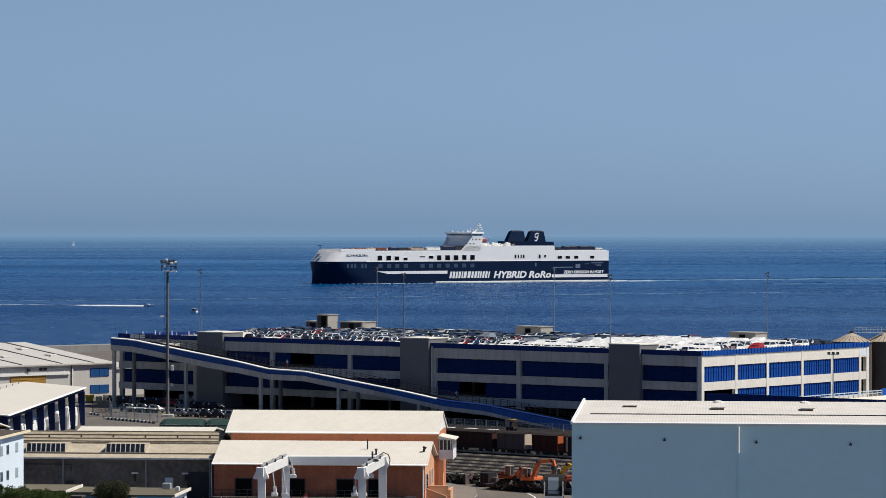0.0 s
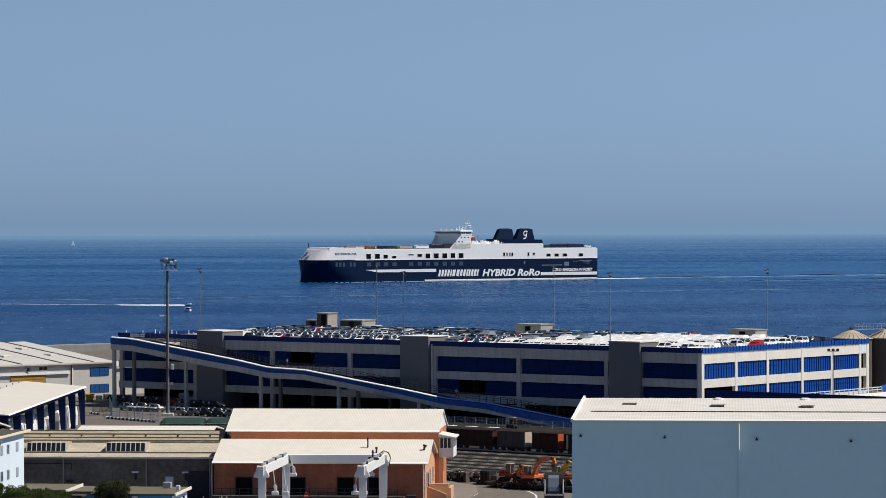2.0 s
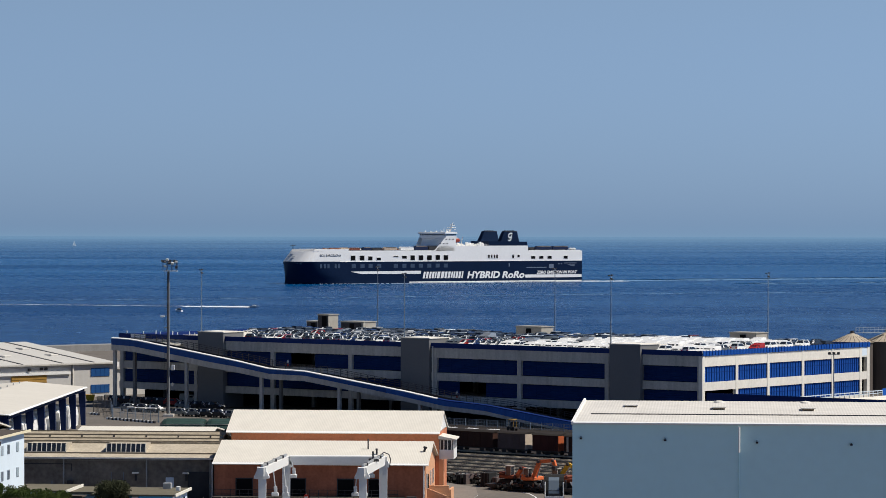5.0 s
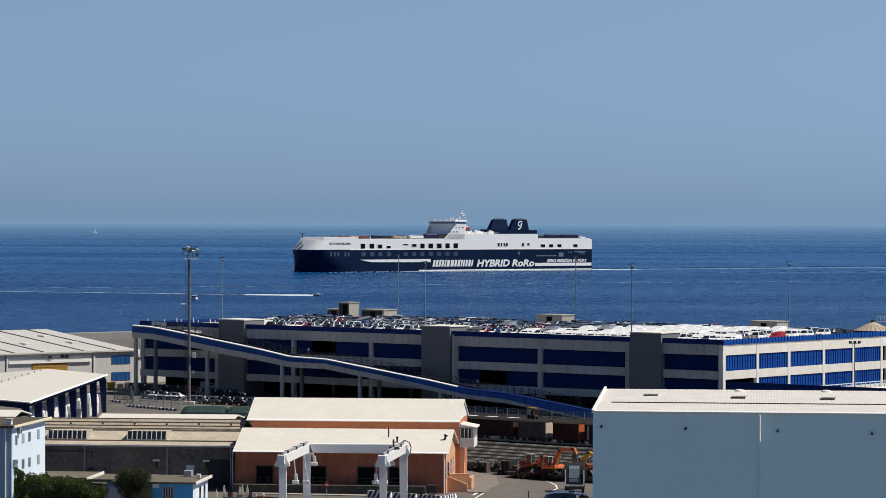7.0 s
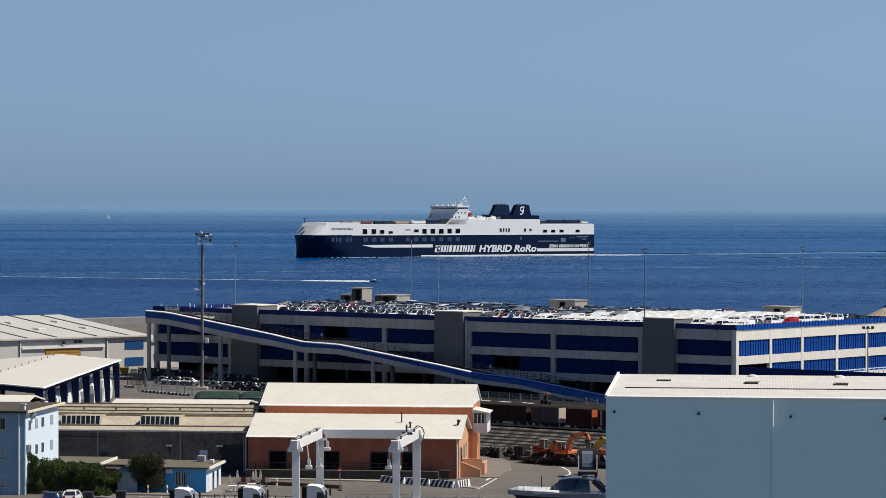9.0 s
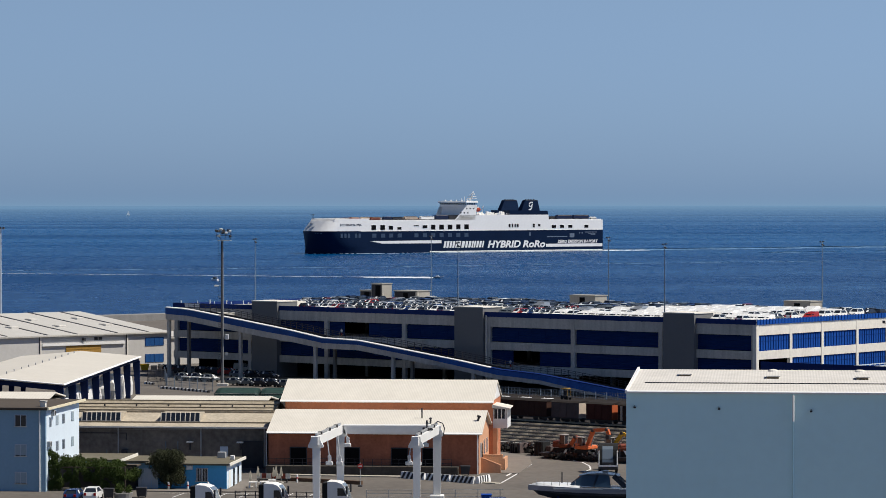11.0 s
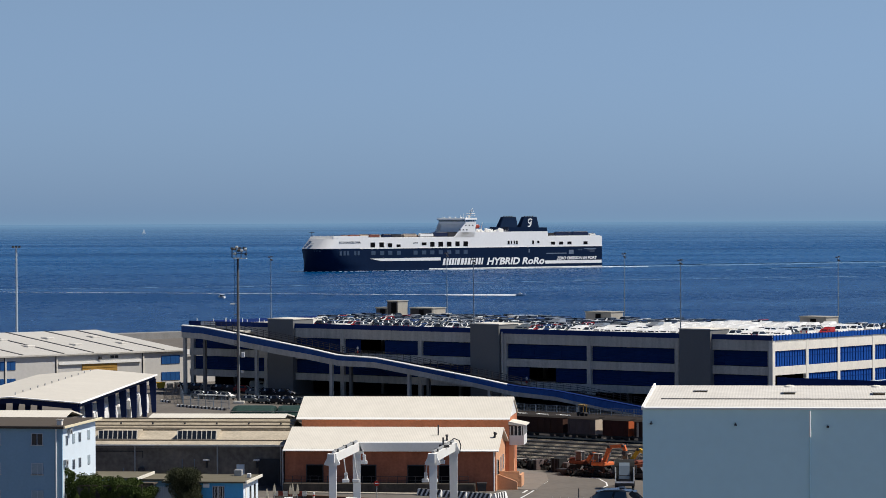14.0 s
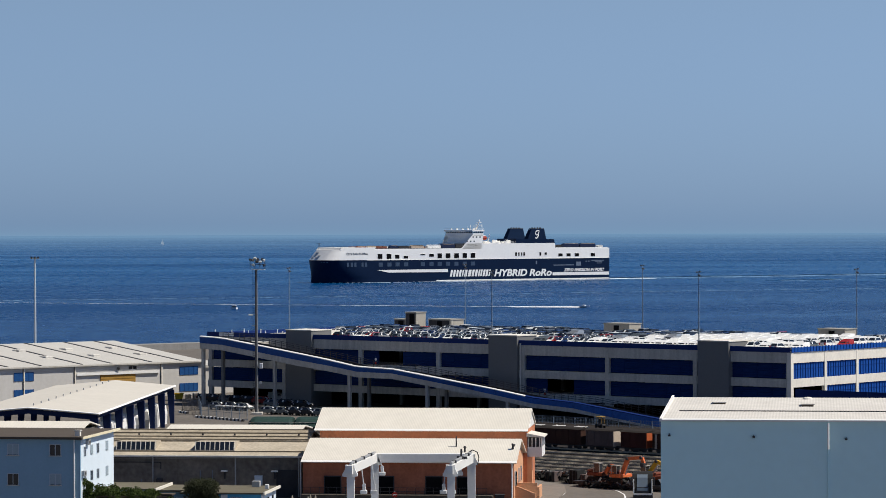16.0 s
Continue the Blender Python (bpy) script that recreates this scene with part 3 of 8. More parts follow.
for _x, _y, _t in ((-66.95, 1.0, 26.6), (-19.98, 1.0, 26.8), (-116.95, 54.0, 26.9), (-70.95, 54.0, 27.0), (-20.7, 54.0, 26.6), (-135.75, 20.0, 26.5)):
    roof_lamp(_x, _y, _t)
ramp()


# ---- buildings of the yard ----
def white_hall():
    root = thing("warehouse", pose(13.5, 323.8, 3.0, rz=-5.2), "large pale clad warehouse with a low white roof", "warehouse")
    L, D = 75, 29
    part("wall", Shape().prism_x([(0, 0), (D, 0), (D, 15.35), (0, 14.7)], 0, L), WALL_WHITE, root, "pale blue-grey metal cladding")
    part("roof", Shape().prism_x([(-0.25, 14.72), (D + 0.2, 15.4), (D + 0.2, 15.58), (-0.25, 14.9)], 0.12, L), ROOF_WHITE, root, "white weathered roof")
    part("eaves_trim", Shape().prism_x([(-0.4, 14.74), (-0.2, 14.74), (-0.2, 15.02), (-0.4, 14.9)], 0.12, L), WHITE_PAINT, root)
    part("verge_trim", Shape().prism_x([(-0.4, 14.7), (D, 15.4), (D, 15.85), (-0.4, 15.02)], -0.12, 0.12), WHITE_PAINT, root)
    part("roof_gutter", Shape().box(1.5, L, 10.2, 10.5, 15.1, 15.24), DARK_STEEL, root)
    for x, y in ((5.5, 19.7), (15.2, 16.9), (24.9, 16.1), (34.9, 15.5)):
        v = part("skylight", Shape().box(x - 0.62, x + 0.62, y, y + 2.4, 15.0, 15.52), SHADED_BOX, root, "brown smoke vent box, darkened for shade, with a raised pale lid")
        part("lid", Shape().box(x - 0.78, x + 0.78, y - 0.12, y + 2.6, 15.52, 15.6), ROOF_WHITE, v)
        dome = Shape()
        ring = lambda r, z: [(x + r * 0.65 * math.cos(a * math.pi / 8), 27.3 + r * 0.9 * math.sin(a * math.pi / 8), z + 0.05) for a in range(16)]
        dome.rings([ring(1.0, 15.45), ring(0.85, 15.62), ring(0.45, 15.7)])
        if x > 10:
            part("dome", dome, ROOF_WHITE, v, "milky dome")
    for x, z in ((0.9, 13.2), (9.66, 13.08), (19.18, 12.9), (28.9, 12.75), (38.6, 12.6)):
        l = part("wall_lamp", Shape().box(x - 0.13, x + 0.13, -0.4, -0.15, z - 0.05, z + 0.12), DARK_STEEL, root, "small dark wall floodlight")
        part("bracket", Shape().box(x - 0.04, x + 0.04, -0.2, 0, z + 0.05, z + 0.25), DARK_STEEL, l)
    part("downpipe", Shape().rod((17.34, -0.56, 11.9), (17.34, -0.56, 14.6), 0.11).box(17.3, 17.38, -0.5, 0, 12.2, 12.28).box(17.3, 17.38, -0.5, 0, 14.2, 14.28), WHITE_PAINT, root, "white upper length of the downpipe")
    part("downpipe", Shape().rod((17.34, -0.12, 0), (17.34, -0.12, 11.9), 0.07), WALL_WHITE, root)


def window(parent, x, z, w, h, y=0.0, shut=False, m=None, sill=True):
    """A framed window in a wall that faces -y (or placed by m)."""
    M = m or Matrix()
    f = Shape(M)
    for a in ((x - w / 2 - 0.08, x - w / 2, z, z + h), (x + w / 2, x + w / 2 + 0.08, z, z + h), (x - w / 2 - 0.08, x + w / 2 + 0.08, z + h, z + h + 0.08), (x - 0.04, x + 0.04, z, z + h)):
        f.box(a[0], a[1], y - 0.08, y, a[2], a[3])
    fr = part("window", f, MAST_PALE, parent)
    if shut:
        s = Shape(M).box(x - w / 2, x + w / 2, y - 0.07, y - 0.035, z + h * 0.06, z + h)
        part("shutter", s, PALE_SHUTTER, fr, "lowered pale blue roller shutter")
    if w:
        part("pane", Shape(M).box(x - w / 2, x + w / 2, y - 0.03, y - 0.005, z, z + h), GLASS, fr)
    if sill:
        part("sill", Shape(M).box(x - w / 2 - 0.15, x + w / 2 + 0.15, y - 0.18, y, z - 0.1, z), CONCRETE, fr)


def orange_house():
    root = thing("depot_building", pose(-29.3, 394.9, 3.1, rz=-4.8), "orange rendered depot with two cream gabled metal roofs", "building")
    L = 27.1
    part("lower_wall", Shape().prism_x([(0, -0.25), (14, -0.25), (14, 5.15), (7, 7.3), (0, 5.15)], 0.15, L), ORANGE, root)
    part("lower_roof", Shape().prism_x([(-0.5, 5.05), (7, 7.35), (14.0, 5.2), (14.0, 5.38), (7, 7.55), (-0.5, 5.25)], 0.0, L + 0.5), ROOF_CREAM, root, "cream ribbed metal roof")
    part("gable_wall", Shape().prism_x([(0.15, -0.25), (14, -0.25), (14, 5.1), (7, 7.2), (0.15, 5.1)], L, L + 0.05), ORANGE_SUNLIT, root, "gable end painted paler for the sun")
    # brighter orange: light off the lower roof is put into the colour
    part("upper_wall", Shape().box(0.2, L + 0.6, 14.0, 26, -0.25, 8.3), ORANGE_BOUNCE, root, "orange upper wall painted brighter for light off the roof below")
    part("upper_gable", Shape().prism_x([(14.0, 8.2), (26, 8.2), (20, 10.45)], 0.2, L + 0.6), WHITE_PAINT, root, "white gable")
    part("upper_roof", Shape().prism_x([(13.4, 8.12), (20, 10.5), (26.6, 8.12), (26.6, 8.32), (20, 10.72), (13.4, 8.32)], -0.4, L + 0.75), ROOF_CREAM, root, "cream ribbed metal roof")
    part("gutter", Shape().prism_x([(13.0, 8.14), (13.1, 8.04), (13.4, 8.08), (13.4, 8.33)], -0.4, L + 0.75), WHITE_PAINT, root)
    part("gutter", Shape().prism_x([(-0.9, 5.04), (-0.8, 4.94), (-0.5, 4.98), (-0.5, 5.24)], 0.0, L + 0.5), WHITE_PAINT, root)
    # glazed bay on the gable end
    b = part("glazed_bay", Shape().box(L + 0.6, L + 2.5, 14.2, 19.5, 4.7, 5.95), WHITE_PAINT, root, "white glazed bay on brackets")
    part("bay_glass", Shape().box(L + 0.6, L + 2.42, 14.28, 19.42, 5.95, 7.2), GLASS, b)
    for k in range(6):
        part("bay_post", Shape().box(L + 2.36, L + 2.5, 14.2 + k * 1.03, 14.34 + k * 1.03, 5.95, 7.2), WHITE_PAINT, b)
    for k in range(4):
        part("bay_post", Shape().box(L + 0.65 + k * 0.5, L + 0.76 + k * 0.5, 14.2, 14.34, 5.95, 7.2), WHITE_PAINT, b)
    part("bay_roof", Shape().prism_y([(L + 0.5, 7.35), (L + 2.8, 7.2), (L + 2.8, 7.35), (L + 0.5, 7.8)], 13.9, 19.8), ROOF_CREAM, b)
    part("pier", Shape().box(L + 0.6, L + 1.2, 14.0, 15.0, -0.22, 4.7), ORANGE_SUNLIT, root)
    # front doors above a loading platform
    pl = part("loading_platform", Shape().box(0.2, L - 2.5, -2.2, 0, -0.22, 0.95), mat("sooty_concrete", (0.075, 0.066, 0.056), 0.9, vary=0.35, size=1.5, streak=0.6), root, "stained concrete loading platform")
    rail = Shape()
    for k in range(22):
        rail.box(0.3 + k * 1.12, 0.36 + k * 1.12, -2.1, -2.04, 0.95, 1.9)
    for z in (1.4, 1.88):
        rail.box(0.3, 23.9, -2.1, -2.05, z, z + 0.05)
    part("platform_rail", rail, DARK_STEEL, pl, "dark pipe railing")
    for x in (4.0, 10.8, 17.0, 21.0):
        d = part("door", Shape().box(x - 1.0, x + 1.0, -0.08, 0, 0.95, 3.1), DARK, root, "black double door")
        part("door_frame", Shape().box(x - 1.12, x - 1.0, -0.12, 0, 0.95, 3.2).box(x + 1.0, x + 1.12, -0.12, 0, 0.95, 3.2).box(x - 1.12, x + 1.12, -0.12, 0, 3.1, 3.22), DARK_STEEL, d)
    # gable end: arched door, steps and side walls
    d = Shape()
    arch = [(3.2, 1.0), (4.6, 1.0), (4.6, 2.9)] + [(3.9 + 0.7 * math.cos(a * math.pi / 8), 2.9 + 0.7 * math.sin(a * math.pi / 8)) for a in range(1, 8)] + [(3.2, 2.9)]
    d.prism_x(arch, L + 0.05, L + 0.1)
    part("arched_door", d, DARK, root)
    for y in (1.5, 6.8, 10.5):
        wd = part("window", Shape().box(L + 0.05, L + 0.1, y - 0.45, y + 0.45, 2.0, 3.7), GLASS, root)
        part("window_frame", Shape().box(L + 0.05, L + 0.16, y - 0.6, y - 0.45, 1.9, 3.8).box(L + 0.05, L + 0.16, y + 0.45, y + 0.6, 1.9, 3.8), WHITE_PAINT, wd)
    for k in range(5):
        part("step", Shape().box(L + 0.05, L + 2.2 - k * 0.35, 2.6, 5.2, k * 0.19 - 0.2, (k + 1) * 0.19), CONCRETE_PALE, root)
    part("stair_wall", Shape().box(L + 0.05, L + 2.6, 5.2, 5.6, -0.2, 2.0), ORANGE_SUNLIT, root)
    part("stair_wall", Shape().prism_y([(L + 0.05, -0.2), (L + 2.6, -0.2), (L + 2.6, 0.9), (L + 0.05, 1.9)], 2.2, 2.6), ORANGE_SUNLIT, root)
    part("low_wall", Shape().box(L + 2.6, L + 2.9, 5.2, 9.5, -0.2, 1.5), ORANGE_SUNLIT, root)
    c = part("flue", Shape().rod((L - 0.5, 3.4, 6.0), (L - 0.3, 3.4, 6.95), 0.15), DARK_STEEL, root)
    part("cowl", Shape().rod((L - 0.32, 3.4, 6.9), (L - 0.24, 3.4, 7.12), 0.24), DARK_STEEL, c)
    part("flue", Shape().rod((19.4, 4.2, 6.0), (19.4, 4.2, 8.0), 0.09), DARK_STEEL, root)
    f = part("flue", Shape().rod((20.7, 2.4, 5.8), (20.7, 2.4, 6.7), 0.12), DARK_STEEL, root)
    part("cowl", Shape().rod((20.7, 2.4, 6.7), (20.7, 2.4, 6.9), 0.22, 10, 0.12), DARK_STEEL, f)
    part("downpipe", Shape().rod((-0.1, -0.2, -0.2), (-0.1, -0.2, 5.2), 0.09), STEEL, root)
    part("downpipe", Shape().rod((L - 0.15, -0.15, -0.2), (L - 0.15, -0.15, 5.2), 0.09), WHITE_PAINT, root)


def grey_hall():
    root = thing("old_shed", pose(-30.0, 401.6, 3.0, rz=-4.5), "long old grey shed with a beige fibre-cement roof", "shed")
    L = -62
    part("wall", Shape().box(L, 0, 0, 22, 0, 5.35), WALL_OLD, root, "stained grey wall")
    part("roof_pitch", Shape().prism_x([(-0.5, 5.2), (5.6, 6.55), (5.6, 6.7), (-0.5, 5.36)], L, 0.3), ROOF_FIBRE, root)
    part("roof_pitch", Shape().prism_x([(5.6, 6.55), (11, 7.75), (11, 7.9), (5.6, 6.95)], L, 0.3), ROOF_FIBRE_WORN, root)
    part("roof_pitch", Shape().prism_x([(11, 7.75), (22.5, 5.2), (22.5, 5.4), (11, 7.9)], L, 0.3), ROOF_FIBRE, root)
    part("gable", Shape().prism_x([(0, 5.3), (22, 5.3), (11, 7.7)], -0.3, 0), WALL_OLD, root)
    for y, z in ((1.0, 5.8), (5.7, 7.04), (7.2, 7.32), (9.0, 7.66), (11, 7.98)):
        part("ridge_batten", Shape().box(L, 0.3, y, y + 0.25, z - 0.12, z + 0.06), ROOF_FIBRE_DARK, root)
    for k in range(14):
        part("roof_clip", Shape().box(-1.5 - k * 4.3, -1.3 - k * 4.3, 8.0, 8.2, 7.35, 7.6), DARK_STEEL, root)
    part("eaves_gutter", Shape().box(L, 0.3, -0.75, -0.5, 5.12, 5.34), CONCRETE_PALE, root)
    for x0 in (-14.1, -24.6, -35.1, -45.6):
        m = Matrix.Translation((x0, 1.46, 5.72)) @ Matrix.Rotation(radians(74), 4, "X")
        sk = part("skylight", Shape().prism_x([(1.5, 5.7), (1.86, 6.98), (5.4, 6.9), (5.4, 6.6)], x0, x0 + 5.2), ROOF_FIBRE, root, "row of dark roof lights")
        for k in range(8):
            part("roof_pane", Shape(m).box(0.1 + k * 0.64, 0.62 + k * 0.64, 0.1, 1.28, 0.02, 0.06), GLASS, sk)
        part("sill_rail", Shape(m).box(-0.05, 5.24, -0.16, -0.02, 0.0, 0.16), CONCRETE_PALE, sk)
        part("lower_rail", Shape(m).box(0.0, 5.2, 0.12, 0.2, 0.02, 0.11), CONCRETE_DARK, sk)
        for k in range(9):
            part("glazing_bar", Shape(m).box(-0.02 + k * 0.64, 0.08 + k * 0.64, 0.0, 1.32, 0.02, 0.10), CONCRETE_PALE, sk)
    for x in (-0.15, -8.5, -19.4, -29.0):
        part("downpipe", Shape().rod((x, -0.12, 0), (x, -0.12, 5.2), 0.1), STEEL, root)
    part("sliding_door", Shape().box(-3.1, -0.35, -0.15, 0, 0, 3.5), DARK_STEEL, root, "dark sliding door")
    part("cable_pipe", Shape().box(-26, -18.3, -0.1, 0, 4.36, 4.46).box(-18.4, -18.3, -0.1, 0, 3.5, 4.4), DARK_STEEL, root)
    for x in (-3.3, -9.9):
        w = part("wall_lamp", Shape().box(x - 0.4, x + 0.4, -0.8, 0, 3.25, 3.42), WHITE_PAINT, root, "white hooded wall lamp")
        part("bracket", Shape().box(x - 0.1, x + 0.1, -0.3, 0, 2.3, 3.25), DARK_STEEL, w)
    part("wall_hatch", Shape().box(-6.0, -4.95, -0.08, 0, 1.3, 2.75), PALEBLUE, root, "pale wall hatch")
    part("pump_box", Shape().box(-18.9, -18.1, -0.7, 0, 1.6, 2.3, 0.05), DARK_STEEL, root)
    for x in (-21.0, -13.2, -11.6):
        part("wall_pipe", Shape().box(x, x + 0.1, -0.12, 0, 0, 3.4 if x > -14 else 2.2), MAST_GREY, root)
    part("wall_band", Shape().box(L, -3.4, -0.05, 0, 4.86, 4.96), CONCRETE_DARK, root)


def pale_roof_shed():
    root = thing("low_shed", pose(-33.5, 440.8, 2.87, rz=-4), "low shed with a pinkish cream metal roof", "shed")
    part("wall", Shape().box(-19, 0, 0.3, 14, 0, 5.6), WALL_OLD, root)
    part("roof", Shape().prism_x([(0, 5.5), (7, 6.3), (14.3, 5.5), (14.3, 5.7), (7, 6.5), (0, 5.7)], -19.4, 0.4), ROOF_CREAM, root)
    r2 = thing("low_shed", pose(-61.9, 422.0, 3.0, rz=-5), "low shed with a cream metal roof", "shed")
    part("wall", Shape().box(-18, 0, 0.3, 12, 0, 7.15), WALL_OLD, r2)
    part("roof", Shape().prism_x([(0, 7.1), (6, 8.0), (12.3, 7.1), (12.3, 7.3), (6, 8.2), (0, 7.3)], -18.4, 0.3), ROOF_CREAM, r2)


def blue_house():
    root = thing("apartment_house", pose(-53.9, 369.0, 3.0, rz=-7.5), "light blue three-storey house with a flat roof", "house")
    W, D = -22, 15.2
    part("front_wall", Shape().box(W, 0, 0, 0.4, 0, 9.75), SKYBLUE, root)
    # sun-facing wall: the sunlight is put into a paler blue
    part("side_wall", Shape().box(-0.4, 0, 0.41, D, 0, 9.75), PALEBLUE, root, "side wall painted a paler blue for the sun")
    part("rear_wall", Shape().box(W, -0.41, D - 0.4, D, 0, 9.75), SKYBLUE, root)
    part("side_wall", Shape().box(W, W + 0.4, 0.41, D - 0.41, 0, 9.75), SKYBLUE, root)
    part("roof", Shape().box(W - 0.5, 0.35, -0.5, D + 1.2, 9.75, 10.0), BITUMEN, root, "weathered flat roof")
    part("fascia", Shape().box(0.35, 0.55, -0.55, D + 1.25, 9.78, 10.06), mat("cream_fascia", (0.72, 0.65, 0.46), 0.7), root, "cream roof edge")
    part("fascia", Shape().box(W - 0.5, 0.35, -0.62, -0.5, 9.8, 10.05), BITUMEN, root)
    for z in (0.95, 4.25, 7.8):
        for k, x in enumerate((-3.05, -8.3, -13.5, -18.5)):
            window(root, x, z, 1.3, 1.3, shut=(k + int(z)) % 2 == 0)
    turn = Matrix.Translation((0, 0, 0)) @ Matrix.Rotation(radians(90), 4, "Z")
    for z in (4.5, 7.6):
        for y in (5.0, 7.8, 11.95):
            window(root, y, z, 0.85, 1.12, m=turn, sill=False, shut=y > 11 or (y == 5.0 and z > 7))
        window(root, 2.0, z, 0.7, 1.12, m=turn, sill=False)
    part("downpipe", Shape().rod((-0.7, -0.12, 0), (-0.7, -0.12, 9.7), 0.09), WHITE_PAINT, root)
    for y, z in ((2.9, 8.9), (1.0, 5.3)):
        a = part("air_conditioner", Shape().box(0.02, 0.4, y - 0.45, y + 0.45, z, z + 0.65, 0.03), STEEL, root)
        part("fan_grille", Shape().rod((0.4, y, z + 0.32), (0.43, y, z + 0.32), 0.24, 14), DARK_STEEL, a)
    c = part("chimney", Shape().box(-1.2, -0.6, 2.0, 2.6, 10.0, 10.6), CONCRETE_PALE, root)
    part("cap", Shape().box(-1.3, -0.5, 1.9, 2.7, 10.6, 10.72), CONCRETE, c)


def huts():
    fas = mat("cream_edge", (0.72, 0.69, 0.60), 0.7)
    r = thing("office_hut", pose(-32.6, 372.8, 3.0, rz=-6), "single-storey bright blue hut with a flat roof", "hut")
    part("wall", Shape().box(-9.5, 0, 0, 9.5, 0, 2.85), CYAN, r)
    part("end_wall", Shape().box(0, 0.05, 0.05, 9.45, 0, 2.8), PALEBLUE, r, "pale blue end wall")
    part("roof", Shape().box(-9.9, 0.4, -0.5, 9.9, 2.85, 3.05), HUT_ROOF, r)
    part("roof_edge", Shape().box(0.4, 0.55, -0.5, 9.9, 2.78, 3.12), fas, r, "cream roof edge")
    window(r, -3.0, 0.92, 1.3, 1.5)
    for k in range(6):
        part("window_bar", Shape().box(-3.52 + k * 0.2, -3.48 + k * 0.2, -0.14, -0.1, 0.95, 2.4), WHITE_PAINT, r)
    part("air_conditioner", Shape().box(-4.85, -4.1, -0.4, 0, 2.3, 2.78, 0.03), WHITE_PAINT, r)
    for y in (1.6, 4.4, 7.2):
        part("door", Shape().box(0.05, 0.1, y - 0.5, y + 0.5, 0, 2.15), GLASS if y > 2 else WHITE_PAINT, r)
    part("roof_unit", Shape().box(-2.6, -1.6, 7.5, 8.3, 3.05, 3.8, 0.05), STEEL, r)
    part("roof_unit", Shape().box(-0.5, 0.0, 5.0, 5.4, 3.05, 3.6, 0.05), WHITE_PAINT, r)
    r2 = thing("rear_hut", pose(-46.3, 378.0, 3.0, rz=-6), "low blue hut with a bitumen flat roof", "hut")
    part("wall", Shape().box(-9, 0, 0, 8.5, 0, 2.9), SKYBLUE, r2)
    part("roof", Shape().box(-9.3, 0.35, -0.5, 8.9, 2.9, 3.1), HUT_ROOF, r2)
    part("roof_edge", Shape().box(0.35, 0.5, -0.5, 8.9, 2.8, 3.16), fas, r2)
    r3 = thing("link_hut", pose(-39.0, 379.0, 3.0, rz=-6), "low grey link roof between two huts", "hut")
    part("wall", Shape().box(-6.8, -0.2, 1, 8, 0, 2.5), SKYBLUE, r3)
    part("roof", Shape().box(-7.0, 0, 0.3, 8.4, 2.5, 2.75), HUT_ROOF, r3)


